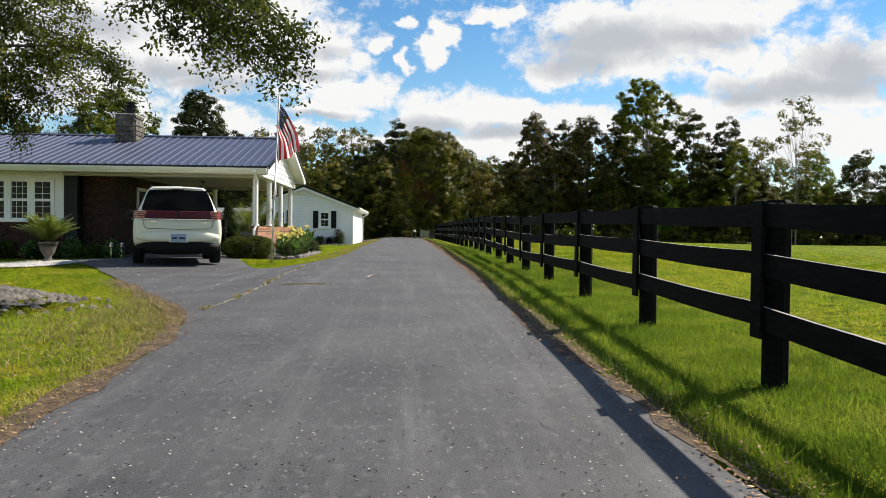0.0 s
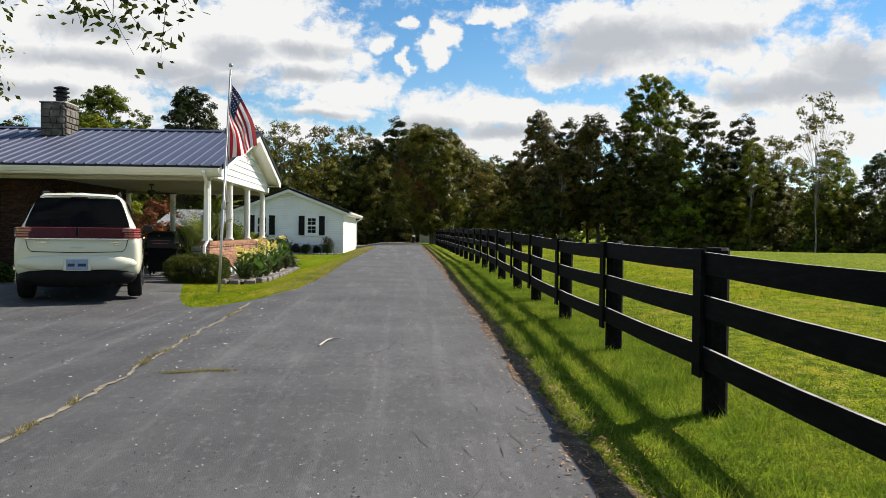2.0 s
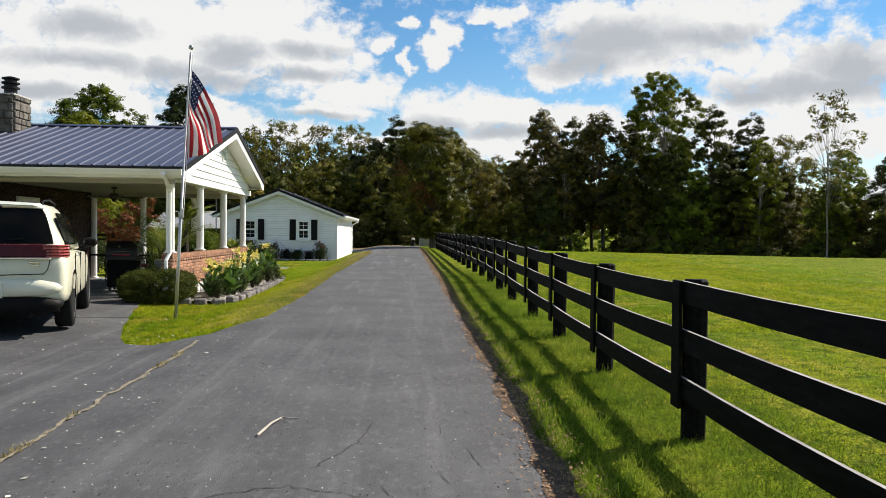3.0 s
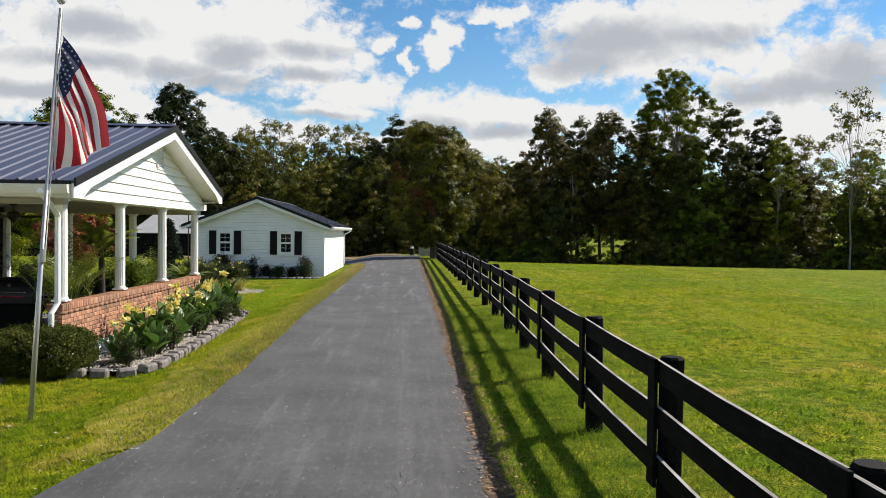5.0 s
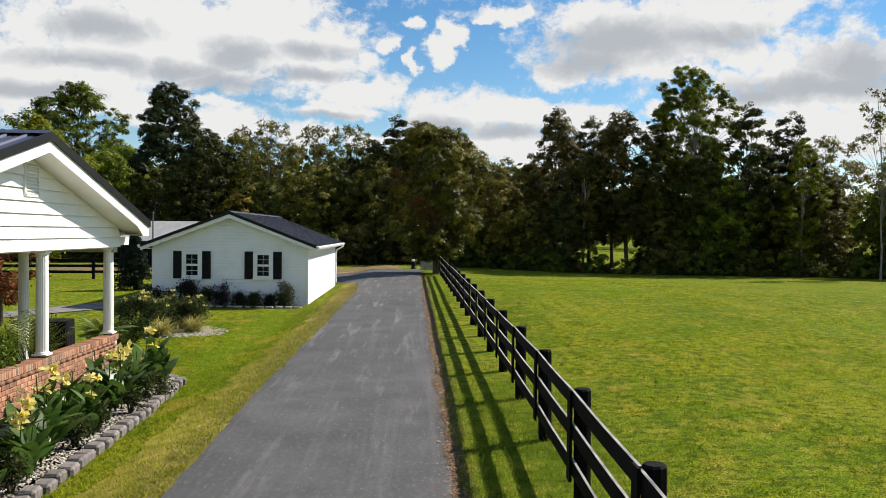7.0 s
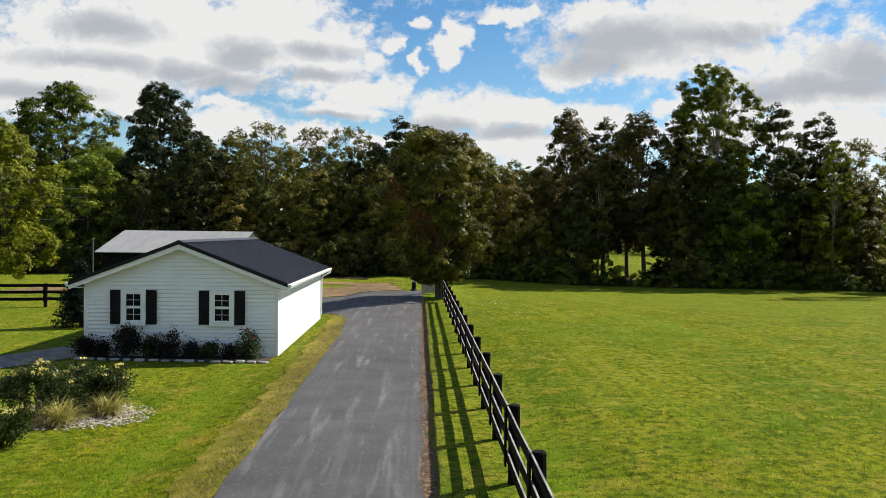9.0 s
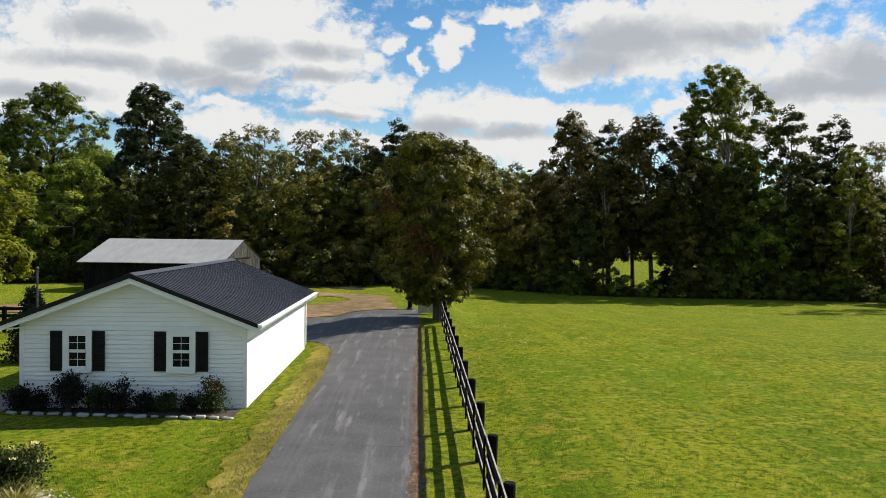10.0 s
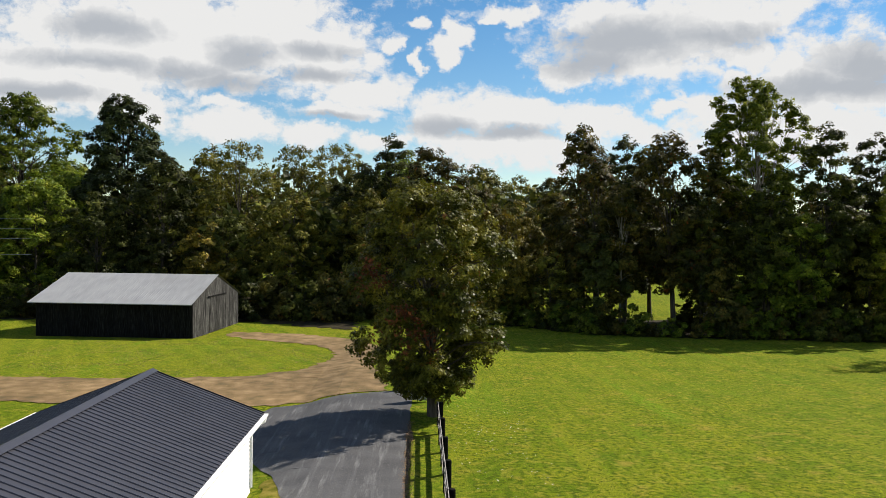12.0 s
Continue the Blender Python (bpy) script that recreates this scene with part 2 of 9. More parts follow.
def grass_material(name, leafy):
    """Lawn: fresh green, yellow-green and dry straw in patches of several sizes; blades let light through."""
    m = bpy.data.materials.new(name)
    m.use_nodes = True
    t = m.node_tree
    b = t.nodes["Principled BSDF"]
    geo = t.nodes.new("ShaderNodeNewGeometry")

    def field(scale, detail=4.0, stretch=(1, 1, 0)):
        mp, n = t.nodes.new("ShaderNodeMapping"), t.nodes.new("ShaderNodeTexNoise")
        mp.inputs["Scale"].default_value = stretch
        n.inputs["Scale"].default_value, n.inputs["Detail"].default_value = scale, detail
        link(t, geo.outputs["Position"], mp.inputs["Vector"]), link(t, mp.outputs[0], n.inputs["Vector"])
        return n.outputs["Fac"]

    def blend(fac, a, c):
        mx = t.nodes.new("ShaderNodeMixRGB")
        link(t, fac, mx.inputs["Fac"])
        for k, v in ((1, a), (2, c)):
            if isinstance(v, tuple):
                mx.inputs[k].default_value = (*v, 1)
            else:
                link(t, v, mx.inputs[k])
        return mx.outputs[0]

    def ramp(fac, lo, hi):
        r = t.nodes.new("ShaderNodeMapRange")
        r.inputs["From Min"].default_value, r.inputs["From Max"].default_value = lo, hi
        link(t, fac, r.inputs["Value"])
        return r.outputs[0]

    k = 1.62 if leafy else 1.34
    kr = 1.58 if leafy else 1.34
    col = blend(ramp(field(0.35, 5.0), 0.36, 0.62), (0.088 * kr, 0.142 * k, 0.007 * k), (0.200 * kr, 0.212 * k, 0.012 * k))
    col = blend(ramp(field(1.6, 6.0), 0.50, 0.70), col, (0.23 * k, 0.205 * k, 0.022 * k))
    col = blend(ramp(field(5.0, 8.0), 0.46, 0.62), col, (0.055 * k, 0.092 * k, 0.006 * k))
    col = blend(ramp(field(0.22, 2.0, (3.0, 0.2, 0)), 0.55, 0.70), col, (0.125 * k, 0.19 * k, 0.011 * k))
    col = blend(ramp(field(0.9, 3.0, (1.3, 0.06, 0)), 0.56, 0.66), col, (0.17 * k, 0.19 * k, 0.013 * k))
    col = blend(ramp(field(0.8, 7.0), 0.58, 0.72), col, (0.25 * k, 0.20 * k, 0.034 * k))
    col = blend(ramp(field(0.11, 3.0), 0.50, 0.75), col, (0.085 * k, 0.145 * k, 0.008 * k))
    if not leafy:
        # mowing stripes on the lawn before the barn
        mp, wave, sep = t.nodes.new("ShaderNodeMapping"), t.nodes.new("ShaderNodeTexWave"), t.nodes.new("ShaderNodeSeparateXYZ")
        mp.inputs["Rotation"].default_value = (0, 0, radians(-24))
        wave.inputs["Scale"].default_value, wave.inputs["Distortion"].default_value = 0.16, 0.6
        link(t, geo.outputs["Position"], mp.inputs["Vector"]), link(t, mp.outputs[0], wave.inputs["Vector"]), link(t, geo.outputs["Position"], sep.inputs[0])
        lawn = math_node(t, "MULTIPLY", ramp(sep.outputs[1], 70, 76), ramp(sep.outputs[0], -1, -5))
        col = blend(math_node(t, "MULTIPLY", math_node(t, "MULTIPLY", ramp(wave.outputs["Fac"], 0.35, 0.65), lawn), 0.55), col, (0.25, 0.27, 0.02))
        col = blend(ramp(field(2.4, 8.0), 0.54, 0.64), col, (0.30, 0.29, 0.035))
        col = blend(ramp(field(6.0, 7.0), 0.51, 0.64), col, (0.065, 0.100, 0.007))
        col = blend(ramp(field(38.0, 3.0), 0.46, 0.64), col, (0.040, 0.060, 0.008))
        col = blend(ramp(field(17.0, 5.0), 0.60, 0.70), col, (0.26, 0.27, 0.045))
    else:
        v = t.nodes.new("ShaderNodeVectorMath")
        v.operation = "SCALE"
        r = t.nodes.new("ShaderNodeMapRange")
        r.inputs["To Min"].default_value, r.inputs["To Max"].default_value = 0.65, 1.35
        link(t, geo.outputs["Random Per Island"], r.inputs["Value"])
        link(t, col, v.inputs[0]), link(t, r.outputs[0], v.inputs["Scale"])
        col = v.outputs[0]
    link(t, col, b.inputs["Base Color"])
    b.inputs["Roughness"].default_value, b.inputs["Specular IOR Level"].default_value = 0.9, 0.02
    if leafy:
        tr, mx = t.nodes.new("ShaderNodeBsdfTranslucent"), t.nodes.new("ShaderNodeMixShader")
        mx.inputs["Fac"].default_value = 0.5
        up = t.nodes.new("ShaderNodeVectorMath")
        up.operation = "MULTIPLY_ADD"
        up.inputs[1].default_value, up.inputs[2].default_value = (0.35, 0.35, 0.35), (0, 0, 1)
        link(t, geo.outputs["Normal"], up.inputs[0]), link(t, up.outputs[0], b.inputs["Normal"])
        link(t, col, tr.inputs["Color"]), link(t, b.outputs[0], mx.inputs[1]), link(t, tr.outputs[0], mx.inputs[2])
        link(t, mx.outputs[0], t.nodes["Material Output"].inputs["Surface"])
    else:
        bp = t.nodes.new("ShaderNodeBump")
        bp.inputs["Strength"].default_value, bp.inputs["Distance"].default_value = 0.9, 0.04
        link(t, field(45.0, 4.0), bp.inputs["Height"]), link(t, bp.outputs[0], b.inputs["Normal"])
    return m


GRASS_GROUND, GRASS_BLADE = grass_material("grass_ground", False), grass_material("grass_blade", True)
LUSH_BLADE = material("lush_blade", [(0.075, 0.130, 0.010), (0.145, 0.215, 0.018), (0.25, 0.29, 0.034)], 1.2, 0.75, island=0.45, through=0.5, spec=0.12, big=0.25)
DRY_BLADE = material("dry_blade", [(0.22, 0.19, 0.07), (0.34, 0.28, 0.12)], 2.0, 0.85, island=0.4, through=0.3, spec=0.2)
DRY_TURF = material("dry_turf", [(0.12, 0.14, 0.014), (0.22, 0.19, 0.034), (0.32, 0.26, 0.07)], 3.0, 0.95, bump=0.8, bump_scale=45, big=0.3, dist=0.03, spec=0.03, dark=(0.06, 0.06, 0.012))


def asphalt_material():
    """Worn asphalt: grey aggregate, broad stains, wheel-track streaks and paler scuffs."""
    m = material("asphalt", [(0.050, 0.050, 0.053), (0.066, 0.066, 0.069), (0.084, 0.084, 0.087)], 1.1, 0.8, bump=0.6, bump_scale=120, big=0.16, dist=0.006, spec=0.3)
    t = m.node_tree
    b = t.nodes["Principled BSDF"]
    col = b.inputs["Base Color"].links[0].from_socket
    geo = t.nodes.new("ShaderNodeNewGeometry")
    for scale, stretch, lo, hi, c, amount in ((1.0, (4.0, 0.10, 0), 0.52, 0.72, (0.145, 0.145, 0.148), 0.45), (1.0, (3.2, 0.30, 0), 0.55, 0.68, (0.21, 0.21, 0.21), 0.62), (2.0, (1.6, 0.12, 0), 0.56, 0.70, (0.060, 0.060, 0.063), 0.4), (70.0, (1, 1, 0), 0.62, 0.70, (0.20, 0.20, 0.20), 0.7), (26.0, (1, 1.0, 0), 0.66, 0.71, (0.018, 0.018, 0.018), 0.6), (55.0, (1, 1.3, 0), 0.62, 0.70, (0.02, 0.02, 0.02), 0.75), (13.0, (1, 0.5, 0), 0.52, 0.66, (0.055, 0.055, 0.057), 0.55), (17.0, (1, 0.5, 0), 0.54, 0.68, (0.145, 0.145, 0.148), 0.5)):
        mp, n, r, mx = t.nodes.new("ShaderNodeMapping"), t.nodes.new("ShaderNodeTexNoise"), t.nodes.new("ShaderNodeMapRange"), t.nodes.new("ShaderNodeMixRGB")
        mp.inputs["Scale"].default_value = stretch
        mp.inputs["Location"].default_value = (scale, 2 * scale, 0)
        n.inputs["Scale"].default_value, n.inputs["Detail"].default_value, n.inputs["Roughness"].default_value = scale, 6.0, 0.65
        r.inputs["From Min"].default_value, r.inputs["From Max"].default_value, r.inputs["To Max"].default_value = lo, hi, amount
        fac = r.outputs[0]
        if c[0] == 0.21:
            # the upper lane is the more worn
            sep, up = t.nodes.new("ShaderNodeSeparateXYZ"), t.nodes.new("ShaderNodeMapRange")
            up.inputs["From Min"].default_value, up.inputs["From Max"].default_value, up.inputs["To Min"].default_value = 18.0, 42.0, 0.3
            link(t, geo.outputs["Position"], sep.inputs[0]), link(t, sep.outputs[1], up.inputs["Value"])
            fac = math_node(t, "MULTIPLY", fac, up.outputs[0])
        mx.inputs["Color2"].default_value = (*c, 1)
        link(t, geo.outputs["Position"], mp.inputs["Vector"]), link(t, mp.outputs[0], n.inputs["Vector"]), link(t, n.outputs["Fac"], r.inputs["Value"])
        link(t, fac, mx.inputs["Fac"]), link(t, col, mx.inputs["Color1"])
        col = mx.outputs[0]
    link(t, col, b.inputs["Base Color"])
    return m


ASPHALT = asphalt_material()
DIRT = material("dirt", [(0.10, 0.075, 0.032), (0.18, 0.118, 0.056), (0.27, 0.185, 0.095)], 1.2, 0.95, bump=0.7, bump_scale=25, big=0.2, dist=0.03, spec=0.2)
SUNLIT_WORN_EDGE = material("sunlit_worn_edge", [(0.10, 0.095, 0.09), (0.24, 0.23, 0.22), (0.36, 0.35, 0.34)], 6.0, 0.8, stretch=(3, 0.6, 3))
FENCE_BLACK = material("fence_black", [(0.003, 0.003, 0.003), (0.005, 0.005, 0.0048), (0.010, 0.0095, 0.009)], 5.0, 0.7, bump=0.5, bump_scale=30, stretch=(6, 1, 6), big=0.3, dist=0.004, spec=0.06)
WHITE_PAINT = material("white_paint", [(0.80, 0.80, 0.775), (0.85, 0.85, 0.83), (0.87, 0.87, 0.855)], 2.0, 0.5, bump=0.12, bump_scale=50, big=0.06, dist=0.003)
CREAM_PAINT = material("cream_paint", [(0.66, 0.65, 0.56), (0.72, 0.71, 0.63)], 2.0, 0.5, big=0.06)
BRICK = material("brick", [(0.21, 0.090, 0.050), (0.31, 0.145, 0.082), (0.40, 0.215, 0.130)], 7.0, 0.9, bump=0.5, bump_scale=60, obj=0.42, dist=0.004)
# carport and front-wall brick, with the shade under the roof put into its colour
SHADED_BRICK = material("shaded_brick", [(0.026, 0.010, 0.007), (0.045, 0.017, 0.011), (0.075, 0.029, 0.019)], 7.0, 0.9, bump=0.5, bump_scale=60, island=0.3, dist=0.004)
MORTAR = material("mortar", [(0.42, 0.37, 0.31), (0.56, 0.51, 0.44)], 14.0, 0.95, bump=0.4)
# mortar of those walls, darkened for the same shade
SHADED_MORTAR = material("shaded_mortar", [(0.030, 0.024, 0.020), (0.055, 0.045, 0.038)], 14.0, 0.95)
METAL_ROOF = material("navy_metal_roof", [(0.040, 0.047, 0.085), (0.050, 0.058, 0.10)], 1.2, 0.42, metal=0.25, big=0.12, bump=0.05, bump_scale=8)
METAL_ROOF_DARK = material("dark_metal_roof", [(0.034, 0.034, 0.043), (0.044, 0.044, 0.055)], 1.2, 0.45, metal=0.25, big=0.12)
GALV_ROOF = material("galvanised_roof", [(0.25, 0.255, 0.26), (0.28, 0.285, 0.29), (0.31, 0.315, 0.32)], 1.0, 0.7, metal=0.1, stretch=(2, 0.6, 1), big=0.08)
BLACK_TRIM = material("black_trim", [(0.006, 0.006, 0.007), (0.011, 0.011, 0.012)], 3.0, 0.5, spec=0.25)
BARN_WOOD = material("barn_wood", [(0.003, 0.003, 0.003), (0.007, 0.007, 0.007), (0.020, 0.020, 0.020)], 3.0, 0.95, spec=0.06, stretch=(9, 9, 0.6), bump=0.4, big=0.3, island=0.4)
# barn wood for the gable: weathered, with sunlight put into the colour
BARN_SUNLIT_GREY = material("sunlit_weathered_barn_wood", [(0.005, 0.005, 0.005), (0.034, 0.0335, 0.032), (0.105, 0.104, 0.10)], 2.2, 0.95, spec=0.06, stretch=(7, 7, 0.5), bump=0.4, big=0.5, island=0.4)
# leaf litter, made darker to hold the shade of the trees
SHADED_FOREST_FLOOR = material("forest_floor", [(0.012, 0.010, 0.006), (0.028, 0.023, 0.012), (0.05, 0.045, 0.02)], 2.0, 0.95, bump=0.9, bump_scale=8, dist=0.08, spec=0.1)
BARK = material("bark", [(0.028, 0.022, 0.016), (0.058, 0.046, 0.034), (0.10, 0.085, 0.068)], 5.0, 0.95, bump=1.0, bump_scale=18, stretch=(2, 2, 0.4), dist=0.03)
PALE_BARK = material("pale_bark", [(0.10, 0.09, 0.075), (0.19, 0.175, 0.15), (0.30, 0.285, 0.26)], 4.0, 0.95, bump=0.8, bump_scale=14, stretch=(2, 2, 0.5), dist=0.02)
STONE = material("stone", [(0.055, 0.047, 0.040), (0.105, 0.092, 0.078), (0.19, 0.17, 0.145)], 5.0, 0.9, bump=0.8, bump_scale=22, island=0.25, dist=0.012)
CONCRETE = material("concrete", [(0.30, 0.29, 0.27), (0.40, 0.39, 0.365), (0.46, 0.45, 0.42)], 4.0, 0.9, bump=0.3, bump_scale=40, big=0.15)
WINDOW_GLASS = glass("window_glass", (0.010, 0.012, 0.014))


def leaf_material(name, stops, through=0.42, scale=0.75, rough=0.55, turning=None, spec=0.12):
    """Leaves; turning: the colour of the sprays that turn early in autumn."""
    return material(name, [tuple(0.92 * c for c in s) for s in stops], scale, rough, island=0.5, obj=0.32, through=through, spec=spec, detail=3.0, dark=turning)


LEAF_GREEN = leaf_material("leaf_green", [(0.038, 0.064, 0.007), (0.130, 0.180, 0.016), (0.28, 0.30, 0.034)], 0.34, turning=(0.20, 0.15, 0.02))
LEAF_DARK = leaf_material("leaf_dark", [(0.020, 0.026, 0.006), (0.055, 0.066, 0.012), (0.155, 0.160, 0.028)], 0.28)
LEAF_OLIVE = leaf_material("leaf_olive", [(0.040, 0.044, 0.006), (0.120, 0.118, 0.015), (0.27, 0.235, 0.034)], 0.22, turning=(0.22, 0.085, 0.02))
LEAF_LIME = leaf_material("leaf_lime", [(0.090, 0.115, 0.010), (0.175, 0.20, 0.016), (0.28, 0.285, 0.03)], 0.45)
LEAF_GOLD = leaf_material("leaf_gold", [(0.060, 0.058, 0.008), (0.155, 0.130, 0.016), (0.33, 0.245, 0.030)], 0.24, turning=(0.26, 0.12, 0.02))
LEAF_RED = leaf_material("leaf_red", [(0.10, 0.030, 0.014), (0.18, 0.06, 0.024), (0.24, 0.11, 0.035)], 0.35)
LEAF_RUST = leaf_material("leaf_rust", [(0.026, 0.027, 0.008), (0.080, 0.075, 0.015), (0.190, 0.145, 0.026)], 0.30, turning=(0.25, 0.070, 0.024))
LEAF_PEAR = leaf_material("leaf_pear", [(0.024, 0.028, 0.005), (0.085, 0.088, 0.011), (0.24, 0.21, 0.028)], 0.30, rough=0.42, turning=(0.20, 0.075, 0.018), spec=0.11)
LEAF_POPLAR = leaf_material("leaf_poplar", [(0.085, 0.125, 0.014), (0.21, 0.26, 0.028), (0.40, 0.42, 0.055)], 0.48)
LEAF_NIGHT = leaf_material("leaf_blackish", [(0.012, 0.018, 0.006), (0.030, 0.040, 0.011), (0.075, 0.090, 0.024)], 0.18)
LEAF_LAWN = leaf_material("leaf_lawn_tree", [(0.028, 0.040, 0.008), (0.075, 0.092, 0.014), (0.17, 0.18, 0.03)], 0.32)
NEEDLE = leaf_material("needle", [(0.010, 0.020, 0.012), (0.02, 0.034, 0.018)], 0.2)


# ---- building tools ----
def part(name, bm, mat, parent=None, label="", smooth=False):
    """A bmesh as one mesh object under a thing or a part."""
    me = bpy.data.meshes.new(name)
    bm.to_mesh(me)
    bm.free()
    for m in (mat if isinstance(mat, (list, tuple)) else [mat]):
        me.materials.append(m)
    if smooth:
        me.shade_smooth()
    ob = new(name, me)
    ob.parent = parent
    return tagged(ob, label)


def raw(name, verts, faces, mat, parent=None, label="", smooth=False):
    """A mesh object from arrays of vertices and equal-sized faces."""
    verts, faces = np.asarray(verts, dtype=np.float32), np.asarray(faces, dtype=np.int32)
    me = bpy.data.meshes.new(name)
    n, k = faces.shape
    me.vertices.add(len(verts))
    me.vertices.foreach_set("co", verts.ravel())
    me.loops.add(n * k)
    me.loops.foreach_set("vertex_index", faces.ravel())
    me.polygons.add(n)
    me.polygons.foreach_set("loop_start", np.arange(0, n * k, k, dtype=np.int32))
    me.update(calc_edges=True)
    for m in (mat if isinstance(mat, (list, tuple)) else [mat]):
        me.materials.append(m)
    if smooth:
        me.shade_smooth()
    ob = new(name, me)
    ob.parent = parent
    return tagged(ob, label)


def thing(name, at=(0, 0, 0), turn=0.0, label="", category="", group="", kind=""):
    """An Empty at a thing's base, which parents its parts."""
    ob = new(name)
    ob.matrix_basis = pose(*at, 0, 0, turn)
    return tagged(ob, label, category, group, kind)


def shared(name, me, at, parent=None, turn=(0, 0, 0), scale=(1, 1, 1), label=""):
    ob = new(name, me)
    ob.parent = parent
    ob.matrix_basis = Matrix.LocRotScale(at, Euler([radians(a) for a in turn]), scale)
    return tagged(ob, label)


def box(bm, c, s, turn=(0, 0, 0), bevel=0.0):
    """A box of size s centred at c."""
    m = Matrix.LocRotScale(c, Euler([radians(a) for a in turn]), s)
    r = bmesh.ops.create_cube(bm, size=1, matrix=m)
    if bevel:
        es = list({e for v in r["verts"] for e in v.link_edges})
        bmesh.ops.bevel(bm, geom=es, offset=bevel, segments=1, affect="EDGES", clamp_overlap=True)
    return bm


def span(bm, lo, hi, bevel=0.0):
    """A box from one corner to the other."""
    lo, hi = Vector(lo), Vector(hi)
    return box(bm, (lo + hi) / 2, hi - lo, bevel=bevel)


def cyl(bm, c, r, h, n=16, r2=None, turn=(0, 0, 0)):
    """A cylinder or cone of height h centred at c."""
    m = Matrix.LocRotScale(c, Euler([radians(a) for a in turn]), None)
    bmesh.ops.create_cone(bm, cap_ends=True, segments=n, radius1=r, radius2=r if r2 is None else r2, depth=h, matrix=m)
    return bm


def ball(bm, c, r, n=12, s=(1, 1, 1)):
    bmesh.ops.create_uvsphere(bm, u_segments=n, v_segments=max(6, n // 2), radius=r, matrix=Matrix.LocRotScale(c, None, s))
    return bm


def tube(bm, points, radii, n=8):
    """A tube through points, with a radius at each."""
    rings = []
    pts = [Vector(p) for p in points]
    for k, p in enumerate(pts):
        d = (pts[min(k + 1, len(pts) - 1)] - pts[max(k - 1, 0)]).normalized()
        a = d.orthogonal().normalized() if k == 0 else (a - d * a.dot(d)).normalized()
        b = d.cross(a)
        r = radii[k] if isinstance(radii, (list, tuple)) else radii
        rings.append([bm.verts.new(p + (a * math.cos(2 * math.pi * j / n) + b * math.sin(2 * math.pi * j / n)) * r) for j in range(n)])
    for u, v in zip(rings, rings[1:]):
        for j in range(n):
            bm.faces.new((u[j], u[(j + 1) % n], v[(j + 1) % n], v[j]))
    bm.faces.new(rings[0][::-1])
    bm.faces.new(rings[-1])
    return bm


def lathe(bm, profile, n=20, c=(0, 0, 0)):
    """A turned shape from (radius, height) pairs."""
    rings = [[bm.verts.new((c[0] + r * math.cos(2 * math.pi * j / n), c[1] + r * math.sin(2 * math.pi * j / n), c[2] + z)) for j in range(n)] for r, z in profile]
    for u, v in zip(rings, rings[1:]):
        for j in range(n):
            bm.faces.new((u[j], u[(j + 1) % n], v[(j + 1) % n], v[j]))
    bm.faces.new(rings[0][::-1])
    bm.faces.new(rings[-1])
    return bm


def prism(bm, outline, a, b, axis):
    """A solid between a and b along an axis, with the outline in the other two (in axis order)."""
    def at(p, w):
        q = list(p)
        q.insert("xyz".index(axis), w)
        return bm.verts.new(q)
    lo, hi = [at(p, a) for p in outline], [at(p, b) for p in outline]
    n = len(outline)
    bm.faces.new(lo), bm.faces.new(hi[::-1])
    for j in range(n):
        bm.faces.new((lo[j], hi[j], hi[(j + 1) % n], lo[(j + 1) % n]))
    bmesh.ops.recalc_face_normals(bm, faces=bm.faces)
    return bm


def B():
    return bmesh.new()


def smooth(u):
    u = np.clip(u, 0.0, 1.0)
    return u * u * (3 - 2 * u)


def height(x, y):
    """The ground's height: the lane rises away from the road, the lawn lies lower to its left, and the far left falls to the barn."""
    x, y = np.asarray(x, float), np.asarray(y, float)
    lane = -0.42 + 0.62 * (1 - np.exp(-np.clip(y, -20, None) / 14))
    lane = lane - 0.35 * smooth((y - 75) / 30)
    lawn = np.minimum(lane - 0.05, -0.20 + 0.10 * smooth((y - 38) / 8) + 0 * y)
    z = lane + (lawn - lane) * smooth((-1.45 - x) / 2.2)
    z = z + 0.13 * np.exp(-((x + 6.2) / 2.6) ** 2 - ((y - 21.0) / 4.0) ** 2)
    left = smooth((4 - x) / 14)
    z = z - 1.05 * smooth((y - 72) / 30) * (left + (1 - left) * 0.9 * smooth((y - 72) / 20))
    # the pasture swells a little beyond the fence, then falls to the woods
    field = np.interp(y, (-60, 8, 20, 30, 40, 48, 54, 60, 66, 72, 80, 88, 96, 106, 1500), (-0.6, -0.07, 0.10, 0.27, 0.36, 0.40, 0.37, 0.20, -0.06, -0.38, -0.85, -1.20, -1.42, -1.5, -1.5))
    field = field - 0.012 * np.clip(x - 6, 0, 20)
    return z + (field - z) * smooth((x - 2.5) / 2.5)


def gz(x, y):
    return float(height(x, y))


# ---- ground, lane, drive, track ----
from mathutils.geometry import tessellate_polygon


def axis_steps(lo, hi, marks):
    """Grid lines: fine inside the marks (from, to, step), coarse outside."""
    out = [lo]
    while out[-1] < hi:
        step = min([s for a, b, s in marks if a <= out[-1] < b] or [max(4.0, abs(out[-1]) * 0.15)])
        out.append(out[-1] + step)
    return np.array(out)


